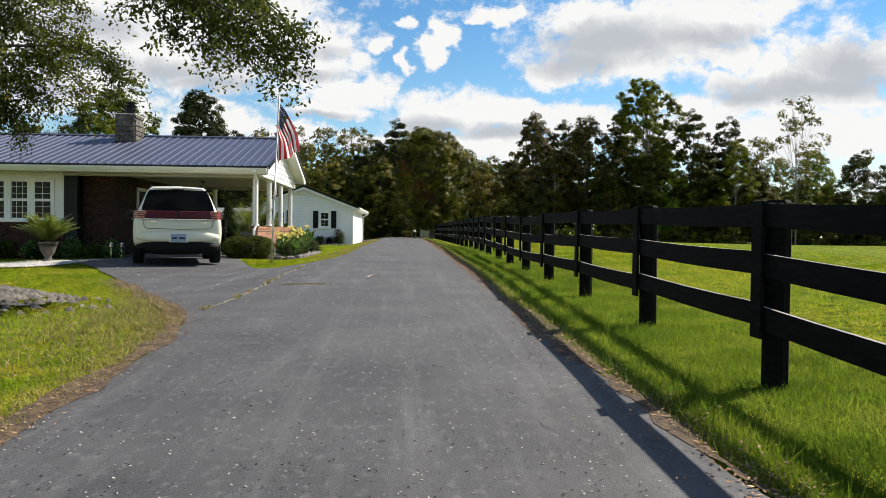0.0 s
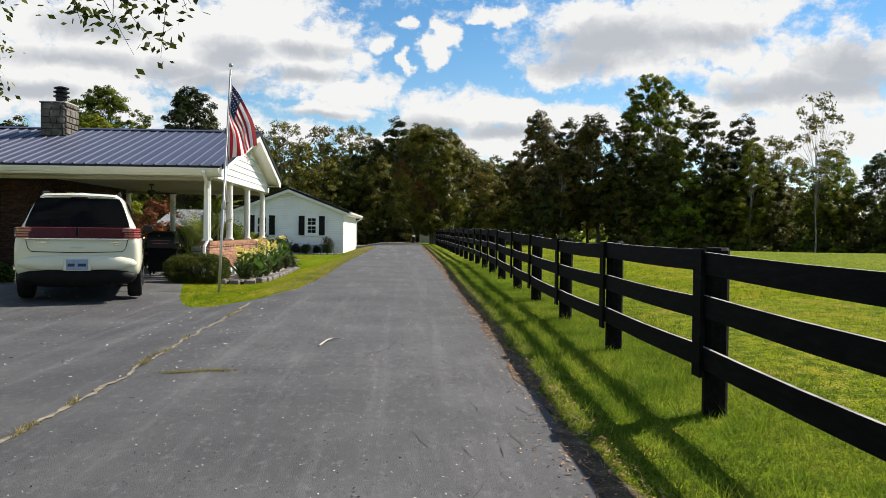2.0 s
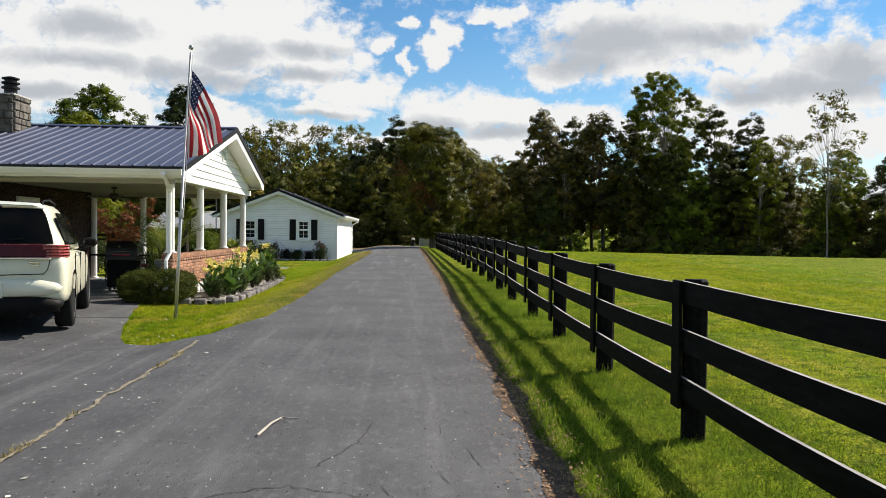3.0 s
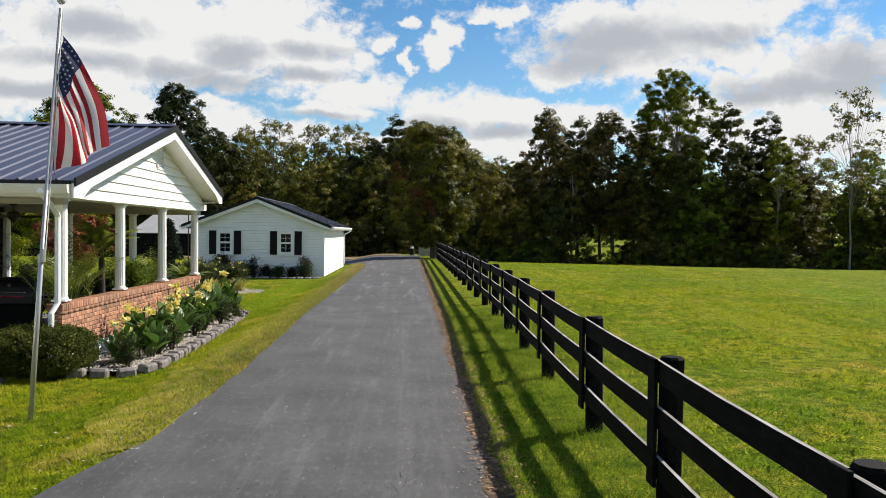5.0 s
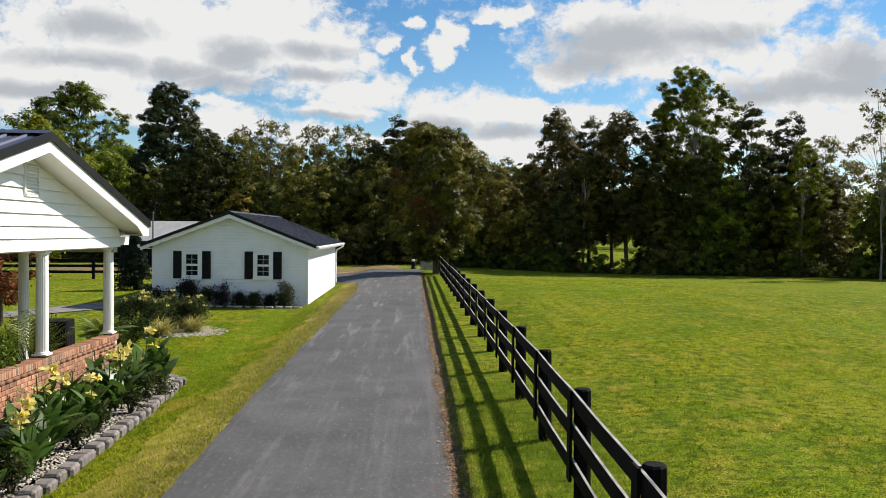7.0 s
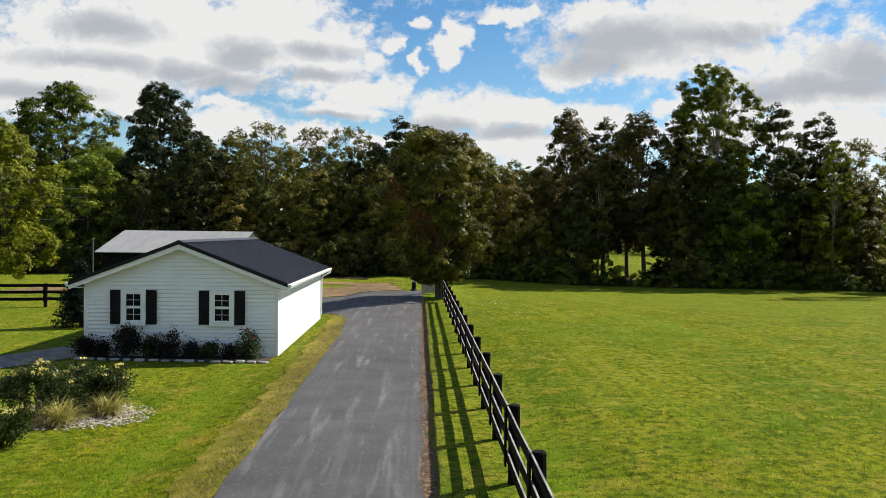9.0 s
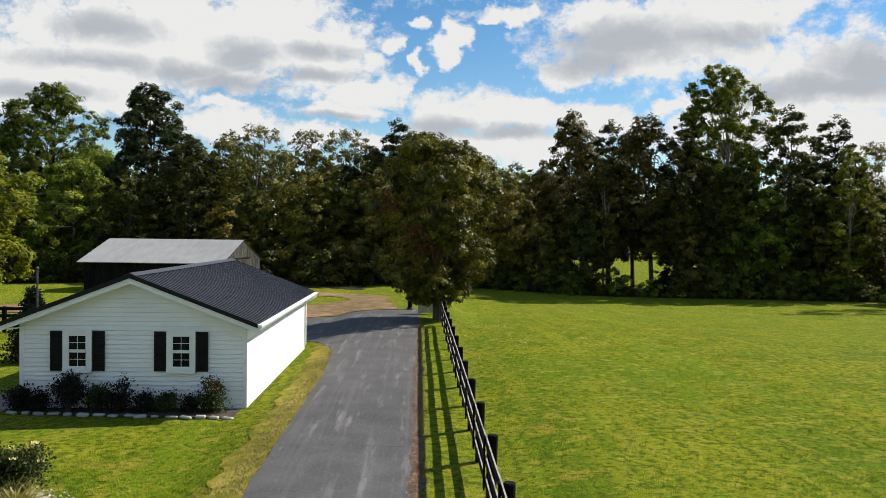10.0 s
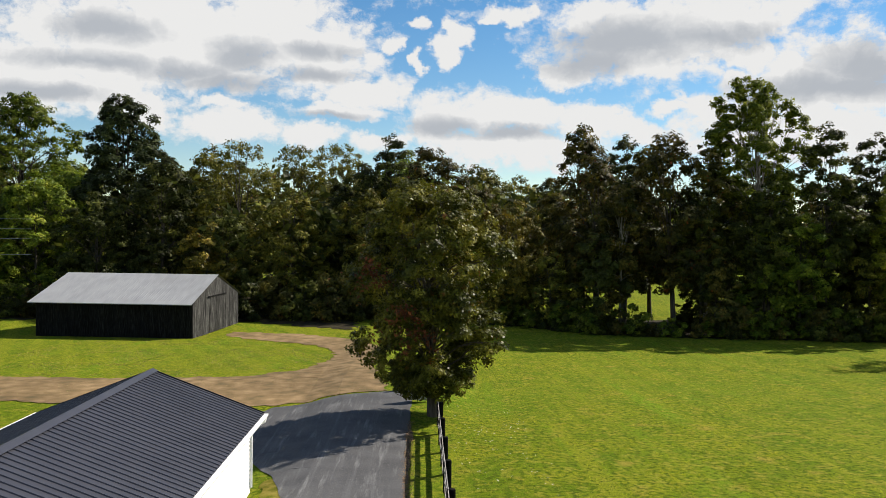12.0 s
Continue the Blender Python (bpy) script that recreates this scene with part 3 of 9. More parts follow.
def build_ground():
    xs, ys = axis_steps(-900, 900, [(-12, 12, 0.5), (-40, 50, 2)]), axis_steps(-60, 1500, [(-4, 75, 0.5), (70, 130, 2)])
    X, Y = np.meshgrid(xs, ys)
    Z = height(X, Y) - 0.012
    v = np.stack([X, Y, Z], -1).reshape(-1, 3)
    n, m = len(xs), len(ys)
    i = (np.arange(m - 1)[:, None] * n + np.arange(n - 1)).ravel()
    raw("ground", v, np.stack([i, i + 1, i + n + 1, i + n], 1), GRASS_GROUND, smooth=True)
    tagged(bpy.data.objects["ground"], "mown green lawn and pasture with dry patches", "lawn", kind="structure")


def strip(name, outline, mat, lift, label, category, step=0.5, rag=0.05, seed=0):
    """A thin sheet that follows the ground inside an outline, with a ragged rim."""
    rnd = random.Random(seed)
    bm = B()
    pts = []
    for (x0, y0), (x1, y1) in zip(outline, outline[1:] + outline[:1]):
        k = max(1, int(math.hypot(x1 - x0, y1 - y0) / 0.25))
        for j in range(k):
            w = noise.noise((x0 + (x1 - x0) * j / k, y0 + (y1 - y0) * j / k, seed)) * rag * 1.6 + rnd.uniform(-rag, rag) * 0.35
            d = Vector((y1 - y0, x0 - x1)).normalized() * w
            pts.append((x0 + (x1 - x0) * j / k + d.x, y0 + (y1 - y0) * j / k + d.y))
    vs = [bm.verts.new((x, y, 0)) for x, y in pts]
    for tri in tessellate_polygon([[Vector((x, y, 0)) for x, y in pts]]):
        bm.faces.new([vs[k] for k in tri])
    xs, ys = [p[0] for p in pts], [p[1] for p in pts]
    for k in range(int((max(ys) - min(ys)) / step) + 1):
        bmesh.ops.bisect_plane(bm, geom=bm.verts[:] + bm.edges[:] + bm.faces[:], plane_co=(0, min(ys) + k * step, 0), plane_no=(0, 1, 0))
    for k in range(int((max(xs) - min(xs)) / (step * 1.4)) + 1):
        bmesh.ops.bisect_plane(bm, geom=bm.verts[:] + bm.edges[:] + bm.faces[:], plane_co=(min(xs) + k * step * 1.4, 0, 0), plane_no=(1, 0, 0))
    for w in bm.verts:
        w.co.z = gz(w.co.x, w.co.y) + lift
    bmesh.ops.recalc_face_normals(bm, faces=bm.faces)
    if sum(f.normal.z for f in bm.faces) < 0:
        bmesh.ops.reverse_faces(bm, faces=bm.faces)
    return tagged(part(name, bm, mat), label, category, kind="structure")


LANE_R = 1.32
LANE_L = -1.5
build_ground()
strip("road", [(1.62, -8), (1.55, 1), (1.49, 2.7), (1.43, 4.3), (1.35, 5.8), (1.31, 7.4), (1.30, 12), (LANE_R, 25), (LANE_R + 0.05, 50), (1.5, 72.2), (-1, 71.2), (-4.4, 69.6), (-5.6, 66), (-4.2, 62.5), (-2.6, 59.5), (-1.75, 56.5), (LANE_L, 52),
               (LANE_L, 40), (-1.6, 30), (-1.55, 22), (-1.7, 19.6), (-2.1, 18.0), (-2.7, 17.55), (-3.2, 18.0), (-3.7, 19.2), (-4.2, 21), (-4.75, 23.2), (-5.4, 25.2), (-5.6, 26.2), (-9.2, 26.2), (-9.2, 22), (-8.6, 20.6), (-7.9, 19.6), (-6.6, 17.3),
               (-5.2, 14.5), (-3.6, 11.2), (-2.40, 8.5), (-2.10, 7.6), (-1.88, 6.4), (-1.84, 5.4), (-1.84, 3.6), (-1.9, -8)],
      ASPHALT, 0.012, "worn grey asphalt lane with a paved apron to the carport", "road", rag=0.035)
strip("dirt_track", [(0.4, 72.0), (-1, 71.5), (-4.6, 69.9), (-10, 70), (-24, 71.5), (-24, 77), (-12, 76.5), (-7, 77.5), (-4.8, 79.6), (-4.0, 82), (-3.6, 85), (-3.7, 88), (-4.2, 91), (-5.4, 93.8), (-7, 96), (-12, 99.5), (-14, 101.5), (-14, 104), (-8, 103), (-3, 99), (-0.9, 92), (-0.6, 84), (-0.5, 77)],
      DIRT, 0.018, "bare brown dirt track curving to the barn", "dirt track", step=1.0, rag=0.32, seed=4)


# ---- black board fence along the lane ----
def fence_x(y):
    return 2.37 + 0.13 * float(smooth((y - 20) / 10))


def fence(name, posts, top, label, boards=(0.0, 0.315, 0.655), board_h=0.15, side=-1):
    """Posts with three boards nailed to one side, and a batten over each joint."""
    f = thing(name, (0, 0, 0), 0, label, "fence")
    bm = B()
    cyl(bm, (0, 0, 0), 0.085, 1.0, 10)
    bmesh.ops.bevel(bm, geom=[e for e in bm.edges if all(v.co.z > 0.4 for v in e.verts)], offset=0.012, segments=1, affect="EDGES")
    first = part("post", bm, FENCE_BLACK, f, "round black-painted wooden post", smooth=False)
    me = first.data
    bm = B()
    box(bm, (0, 0, 0), (0.026, 0.15, 1.0), bevel=0.003)
    batten = part("batten", bm, FENCE_BLACK, f)
    rnd = random.Random(7)
    for k, (x, y) in enumerate(posts):
        z0, z1 = gz(x, y) - 0.25, top(x, y)
        nx, ny = posts[min(k + 1, len(posts) - 1)]
        px, py = posts[max(k - 1, 0)]
        d = Vector((nx - px, ny - py, 0)).normalized()
        out = Vector((d.y, -d.x, 0)) * side
        ang = math.degrees(math.atan2(d.y, d.x)) - 90
        p = first if k == 0 else shared("post", me, (0, 0, 0), f)
        p.matrix_basis = Matrix.LocRotScale((x - out.x * 0.085, y - out.y * 0.085, (z0 + z1) / 2), Euler((radians(rnd.uniform(-1.2, 1.2)), radians(rnd.uniform(-1.2, 1.2)), rnd.uniform(0, 6))), (1, 1, z1 + 0.035 - z0))
        b = batten if k == 0 else shared("batten", batten.data, (0, 0, 0), f)
        h = 0.88
        b.matrix_basis = Matrix.LocRotScale((x + out.x * 0.042, y + out.y * 0.042, z1 - h / 2 + 0.01), Euler((0, 0, radians(ang))), (1, 1, h))
        if k == len(posts) - 1:
            continue
        length = math.hypot(nx - x, ny - y)
        for r, drop in enumerate(boards):
            dz = rnd.uniform(-0.012, 0.012)
            bm = B()
            n = 4
            vs = []
            for j in range(n + 1):
                u = j / n
                cx, cy = x + (nx - x) * u + out.x * 0.014, y + (ny - y) * u + out.y * 0.014
                cz = top(x, y) * (1 - u) + top(nx, ny) * u - drop - board_h / 2 + dz - 0.012 * math.sin(math.pi * u)
                w = out * 0.0125
                vs.append([bm.verts.new((cx + s * w.x, cy + s * w.y, cz + e * board_h / 2)) for s, e in ((-1, -1), (1, -1), (1, 1), (-1, 1))])
            for a, c in zip(vs, vs[1:]):
                for j in range(4):
                    bm.faces.new((a[j], a[(j + 1) % 4], c[(j + 1) % 4], c[j]))
            bm.faces.new(vs[0]), bm.faces.new(vs[-1][::-1])
            bmesh.ops.recalc_face_normals(bm, faces=bm.faces)
            # board tops: wear, with sunlight put into the pale colour
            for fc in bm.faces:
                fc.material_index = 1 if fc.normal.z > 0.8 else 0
            part("board", bm, [FENCE_BLACK, SUNLIT_WORN_EDGE], f)
    return f


def lane_top(x, y):
    return gz(1.4, y) + 1.12 + float(np.interp(y, (4.7, 7.4, 10.1, 12.9, 15.4, 17.8, 20, 23), (0.065, 0.04, 0.01, -0.03, -0.06, -0.045, -0.03, 0)))


POST_Y = [-0.9, 1.9, 4.7, 7.43, 10.15, 12.85, 15.35, 17.75, 20.0] + [22.7 + 2.44 * k for k in range(18)]
fence("board_fence", [(fence_x(y), y) for y in POST_Y], lane_top, "black-painted three-board wooden fence beside the asphalt lane")

# ---- the ranch house with its open carport porch ----
TAN_PAINT = material("tan_paint", [(0.36, 0.34, 0.28), (0.44, 0.42, 0.35)], 2.0, 0.6, big=0.1)
SLAB = material("dark_slab", [(0.10, 0.098, 0.092), (0.15, 0.147, 0.14), (0.19, 0.185, 0.175)], 4.0, 0.85, bump=0.2, big=0.2)
HX, HY0, HY1 = -4.40, 24.25, 32.08          # gable wall, front beam, back beam
EAVE_Y0, EAVE_Y1, RIDGE_Y = 23.60, 32.45, 28.42
EAVE_Z, RIDGE_Z = 2.58, 3.94
ROOF_X0, ROOF_X1 = -24.0, -3.98
SLOPE = (RIDGE_Z - EAVE_Z) / (RIDGE_Y - EAVE_Y0)
FLOOR_Z = -0.13


def roof_z(y):
    return RIDGE_Z - SLOPE * abs(y - RIDGE_Y)


def column(parent, x, y, z0, z1, r=0.088):
    """A round fluted white column with a square base and cap."""
    bm = B()
    n, flutes = 48, 16
    rings = []
    for z, s in ((z0 + 0.05, 1.0), (z0 + 0.6 * (z1 - z0), 0.985), (z1 - 0.05, 0.93)):
        rings.append([bm.verts.new((x + r * s * (1 - 0.06 * (j % 3 == 0)) * math.cos(2 * math.pi * j / n), y + r * s * (1 - 0.06 * (j % 3 == 0)) * math.sin(2 * math.pi * j / n), z)) for j in range(n)])
    for u, v in zip(rings, rings[1:]):
        for j in range(n):
            bm.faces.new((u[j], u[(j + 1) % n], v[(j + 1) % n], v[j]))
    c = part("column", bm, WHITE_PAINT, parent, "white fluted porch column")
    bm = B()
    box(bm, (x, y, z0 + 0.014), (0.215, 0.215, 0.028), bevel=0.005)
    lathe(bm, [(0.100, 0.028), (0.104, 0.04), (0.096, 0.056), (0.089, 0.06)], 20, (x, y, z0))
    part("column_base", bm, WHITE_PAINT, c)
    bm = B()
    box(bm, (x, y, z1 - 0.02), (0.20, 0.20, 0.03), bevel=0.006)
    lathe(bm, [(0.083, -0.07), (0.094, -0.055), (0.094, -0.03)], 20, (x, y, z1))
    part("column_cap", bm, WHITE_PAINT, c)
    return c


def window(parent, name, c, w, h, face, panes=(2, 2), sashes=2, mat=WHITE_PAINT, trim=0.09, depth=0.05):
    """A window unit at c in the wall plane; face: the outward normal ('-y' or '+x')."""
    win = thing(name)
    win.parent = parent
    rot = {"-y": 0, "+x": 90}[face]
    win.matrix_basis = pose(*c, 0, 0, rot)
    bm = B()
    for sx in (-1, 1):
        box(bm, (sx * (w / 2 + trim / 2), -depth / 2, 0), (trim, depth, h + 2 * trim), bevel=0.005)
    box(bm, (0, -depth / 2, h / 2 + trim / 2), (w, depth, trim), bevel=0.005)
    part("window_frame", bm, mat, win)
    bm = B()
    box(bm, (0, -depth * 0.75, -h / 2 - trim / 2), (w + 2 * trim, depth * 1.5, trim), bevel=0.006)
    part("window_sill", bm, mat, win)
    for s in range(sashes):
        z0 = -h / 2 + s * h / sashes
        bm = B()
        y = -0.012 - 0.012 * s
        sh = h / sashes
        for sx in (-1, 1):
            box(bm, (sx * (w / 2 - 0.014), y, z0 + sh / 2), (0.028, 0.03, sh))
        for zz in (z0 + 0.02, z0 + sh - 0.02):
            box(bm, (0, y, zz), (w - 0.08, 0.03, 0.04))
        for j in range(1, panes[0]):
            box(bm, (-w / 2 + j * w / panes[0], y, z0 + sh / 2), (0.011, 0.014, sh - 0.08))
        for j in range(1, panes[1]):
            box(bm, (0, y - 0.002, z0 + j * sh / panes[1]), (w - 0.06, 0.014, 0.011))
        part("sash", bm, mat, win)
        bm = B()
        box(bm, (0, y + 0.008, z0 + sh / 2), (w - 0.06, 0.006, sh - 0.06))
        part("pane", bm, WINDOW_GLASS, win)
    return win


def metal_roof(parent, name, y_eave, y_ridge, z_eave, z_ridge, x0, x1, mat, pitch=0.262, overlap=0.0):
    """One slope of ribbed sheet metal; each sheet is a part."""
    sheet = B()
    n = Vector((0, -(z_ridge - z_eave), abs(y_ridge - y_eave))).normalized()
    if y_ridge < y_eave:
        n.y = -n.y
    ribs = max(1, round((x1 - x0) / pitch))
    w = (x1 - x0) / ribs
    prof = [(0, 0.0), (0.012, 0.028), (0.04, 0.028), (0.055, 0.0), (w * 0.37, 0.0), (w * 0.40, 0.006), (w * 0.43, 0.0), (w * 0.68, 0.0), (w * 0.71, 0.006), (w * 0.74, 0.0), (w, 0.0)]
    a, b = Vector((0, y_eave, z_eave)), Vector((0, y_ridge, z_ridge))
    rows = []
    for p in (a, b):
        rows.append([sheet.verts.new((u, p.y + n.y * h, p.z + n.z * h)) for u, h in prof])
    rows.append([sheet.verts.new((u, a.y - n.y * 0.02, a.z - n.z * 0.02)) for u, h in prof])
    for k in range(len(prof) - 1):
        sheet.faces.new((rows[0][k], rows[0][k + 1], rows[1][k + 1], rows[1][k]))
        sheet.faces.new((rows[2][k], rows[2][k + 1], rows[0][k + 1], rows[0][k]))
    bmesh.ops.recalc_face_normals(sheet, faces=sheet.faces)
    if sum(f.normal.z for f in sheet.faces) < 0:
        bmesh.ops.reverse_faces(sheet, faces=sheet.faces)
    roof = thing(name)
    roof.parent = parent
    first = part("roof_sheet", sheet, mat, roof)
    first.location.x = x0
    for k in range(1, ribs):
        shared("roof_sheet", first.data, (x0 + k * w, 0, 0), roof)
    return roof


def siding(parent, x, y0, y1, z0, z1, course, face, clip=None, mat=WHITE_PAINT, name="siding_board"):
    """Lap siding on a wall plane, board by board. face '+x': the plane is x and the boards run along y; '-y': the plane is y=x, boards along x."""
    k = 0
    z = z0
    while z < z1 - 0.02:
        zt = min(z + course, z1)
        a, b = (y0, y1) if clip is None else clip(z, y0, y1)
        at, bt = (y0, y1) if clip is None else clip(zt, y0, y1)
        if b - a > 0.05:
            bm = B()
            lo, hi, slot = 0.036, 0.014, 0.020
            if bt - at < 0.02:
                at = bt = (at + bt) / 2
                at, bt = at - 0.01, bt + 0.01
            def p(u, d, zz):
                return bm.verts.new((x + d, u, zz) if face == "+x" else (u, x - d, zz))
            v = [p(a, lo, z), p(b, lo, z), p(bt, hi, zt - slot), p(at, hi, zt - slot), p(a, 0, z), p(b, 0, z), p(bt, 0, zt - slot), p(at, 0, zt - slot)]
            bm.faces.new(v[:4]), bm.faces.new((v[4], v[5], v[1], v[0])), bm.faces.new((v[3], v[2], v[6], v[7]))
            bmesh.ops.recalc_face_normals(bm, faces=bm.faces)
            part(name, bm, mat, parent)
        z += course
        k += 1


def build_house():
    h = thing("ranch_house", (0, 0, 0), 0, "white and brick ranch house with navy metal roof and carport", "house")
    # roof: two slopes, ridge cap, rake trim
    metal_roof(h, "front_roof", EAVE_Y0, RIDGE_Y, EAVE_Z + 0.03, RIDGE_Z + 0.03, ROOF_X0, ROOF_X1, METAL_ROOF)
    metal_roof(h, "back_roof", EAVE_Y1, RIDGE_Y, roof_z(EAVE_Y1) + 0.03, RIDGE_Z + 0.03, ROOF_X0, ROOF_X1, METAL_ROOF)
    bm = B()
    prism(bm, [(RIDGE_Y - 0.17, RIDGE_Z + 0.025), (RIDGE_Y, RIDGE_Z + 0.085), (RIDGE_Y + 0.17, RIDGE_Z + 0.025), (RIDGE_Y, RIDGE_Z + 0.06)], ROOF_X0, ROOF_X1, "x")
    part("ridge_cap", bm, METAL_ROOF, h)
    for ya in (EAVE_Y0, EAVE_Y1):
        ez = roof_z(ya)
        bm = B()
        u = -1 if ya < RIDGE_Y else 1
        prism(bm, [(ya, ez + 0.065), (RIDGE_Y, RIDGE_Z + 0.065), (RIDGE_Y, RIDGE_Z - 0.05), (ya, ez - 0.05)], ROOF_X1, ROOF_X1 + 0.03, "x")
        part("rake_trim", bm, BLACK_TRIM, h, "black metal rake trim")
        bm = B()
        prism(bm, [(ya, ez - 0.01), (RIDGE_Y, RIDGE_Z - 0.01), (RIDGE_Y, RIDGE_Z - 0.21), (ya - u * 0.62, ez - 0.03 - 0.0), (ya - u * 0.3, ez - 0.21), (ya, ez - 0.21)], ROOF_X1 - 0.035, ROOF_X1 - 0.002, "x")
        part("rake_board", bm, WHITE_PAINT, h, "white rake board")
        bm = B()
        prism(bm, [(ya, ez - 0.17), (RIDGE_Y, RIDGE_Z - 0.17), (RIDGE_Y, RIDGE_Z - 0.19), (ya, ez - 0.19)], HX, ROOF_X1 - 0.036, "x")
        part("rake_soffit", bm, WHITE_PAINT, h)
        bm = B()
        span(bm, (ROOF_X0, ya - 0.012, ez - 0.02), (ROOF_X1 - 0.04, ya + 0.012, ez + 0.03))
        part("eave_trim", bm, BLACK_TRIM, h, "black metal eave drip edge")
        bm = B()
        span(bm, (ROOF_X0, ya + 0.03 * u + 0.015, ez - 0.20), (ROOF_X1 - 0.04, ya + 0.03 * u + 0.04, ez - 0.022))
        part("fascia", bm, CREAM_PAINT, h)
        bm = B()
        g = ya + u * 0.0
        prism(bm, [(g, ez - 0.03), (g + u * 0.115, ez - 0.03), (g + u * 0.115, ez - 0.06), (g + u * 0.08, ez - 0.15), (g, ez - 0.15)], ROOF_X0, ROOF_X1 - 0.05, "x")
        part("gutter", bm, CREAM_PAINT, h, "cream aluminium eave gutter")
        bm = B()
        y0, y1 = sorted((ya + 0.03, HY0 - 0.1 if u < 0 else HY1 + 0.1))
        span(bm, (ROOF_X0, y0, ez - 0.2), (HX + 0.3, y1, ez - 0.18))
        part("eave_soffit", bm, CREAM_PAINT, h)
    # roof deck, so that no light falls through
    bm = B()
    prism(bm, [(EAVE_Y0 + 0.02, EAVE_Z - 0.01), (RIDGE_Y, RIDGE_Z - 0.01), (EAVE_Y1 - 0.02, roof_z(EAVE_Y1) - 0.01), (EAVE_Y1 - 0.02, roof_z(EAVE_Y1) - 0.04), (RIDGE_Y, RIDGE_Z - 0.05), (EAVE_Y0 + 0.02, EAVE_Z - 0.04)], ROOF_X0, ROOF_X1 - 0.04, "x")
    part("roof_deck", bm, CREAM_PAINT, h)
    bm = B()
    span(bm, (-9.0, HY1 + 0.004, 2.42), (HX - 0.02, HY1 + 0.58, 2.57), 0.004)
    part("eave_return", bm, WHITE_PAINT, h, "white boxed eave return")
    # gable: backing, boards, vent
    zb = 2.40
    bm = B()
    prism(bm, [(HY0, zb), (HY1, zb), (HY1, roof_z(HY1) - 0.05), (RIDGE_Y, RIDGE_Z - 0.06), (HY0, roof_z(HY0) - 0.05)], HX - 0.10, HX - 0.002, "x")
    gable = part("gable_wall", bm, WHITE_PAINT, h, "white gable with lap siding")

    def clip(z, a, b):
        half = (RIDGE_Z - 0.18 - z) / SLOPE
        return max(a, RIDGE_Y - half), min(b, RIDGE_Y + half)
    siding(gable, HX, HY0, HY1, zb, RIDGE_Z - 0.2, 0.172, "+x", clip)
    vent = B()
    for sy in (-1, 1):
        box(vent, (HX + 0.025, RIDGE_Y + 0.3 + sy * 0.19, 3.38), (0.05, 0.03, 0.46))
    for z in (3.16, 3.60):
        box(vent, (HX + 0.025, RIDGE_Y + 0.3, z), (0.05, 0.41, 0.03))
    v = part("gable_vent", vent, WHITE_PAINT, h, "white louvred gable vent")
    for k in range(9):
        bm = B()
        box(bm, (HX + 0.035, RIDGE_Y + 0.3, 3.195 + k * 0.046), (0.05, 0.35, 0.008), (0, 35, 0))
        part("louvre", bm, WHITE_PAINT, v)
    # beams and ceiling of the carport
    for name, lo, hi in (("front_beam", (-10.2, HY0 + 0.02, 2.30), (HX - 0.01, HY0 + 0.20, 2.52)), ("back_beam", (-9.0, HY1 - 0.20, 2.30), (HX - 0.01, HY1 - 0.02, 2.52)),
                         ("side_beam", (HX - 0.20, HY0 + 0.21, 2.38), (HX - 0.005, HY1 - 0.21, 2.50))):
        bm = B()
        span(bm, lo, hi, 0.006)
        part(name, bm, TAN_PAINT if name != "side_beam" else CREAM_PAINT, h)
    bm = B()
    span(bm, (-9.2, HY0 + 0.1, 2.43), (HX - 0.1, HY1 - 0.1, 2.46))
    for k in range(40):
        span(bm, (-9.15, HY0 + 0.25 + k * 0.19, 2.425), (HX - 0.25, HY0 + 0.25 + k * 0.19 + 0.01, 2.432))
    tagged(part("ceiling", bm, TAN_PAINT), "cream boarded carport ceiling", "ceiling", kind="structure")
    # columns
    for y in (24.48, 26.92, 29.38, 31.93):
        column(h, -4.52, y, 0.86, 2.39)
    for x in (-5.95, -7.45, -8.9):
        column(h, x, 31.83, FLOOR_Z, 2.31)
    # downspout on the front corner column
    bm = B()
    tube(bm, [(-4.36, 23.42, 2.46), (-4.36, 23.55, 2.38), (-4.42, 24.0, 2.22), (-4.44, 24.17, 2.12), (-4.44, 24.17, 0.86), (-4.48, 24.05, 0.72), (-4.48, 24.05, 0.0)], 0.042, 8)
    part("downspout", bm, WHITE_PAINT, h, "white aluminium downspout")
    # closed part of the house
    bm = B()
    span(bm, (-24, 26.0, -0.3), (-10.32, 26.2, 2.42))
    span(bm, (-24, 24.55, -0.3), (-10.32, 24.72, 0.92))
    part("front_wall", bm, SHADED_BRICK, h)
    bm = B()
    span(bm, (-24, 24.6, 0.92), (-12.62, 24.72, 2.42))
    span(bm, (-10.62, 24.6, 0.92), (-10.32, 24.72, 2.42))
    span(bm, (-12.62, 24.6, 2.2), (-10.62, 24.72, 2.42))
    part("window_wall", bm, WHITE_PAINT, h, "white painted wall round the front window")
    for k, x in enumerate((-10.93, -11.62, -12.31)):
        window(h, "window", (x, 24.6, 1.56), 0.52, 1.18, "-y", (2, 3) if k == 0 else (3, 3), 2, trim=0.085)
    bm = B()
    span(bm, (-10.318, 24.62, -0.3), (-9.92, 24.9, 2.42))
    part("corner_panel", bm, BLACK_TRIM, h, "dark corner panel beside the brick")
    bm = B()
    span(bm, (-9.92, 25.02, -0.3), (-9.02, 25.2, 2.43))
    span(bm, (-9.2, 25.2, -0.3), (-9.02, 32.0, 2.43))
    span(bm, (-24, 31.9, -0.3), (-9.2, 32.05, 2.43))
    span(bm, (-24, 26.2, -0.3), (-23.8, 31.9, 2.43))
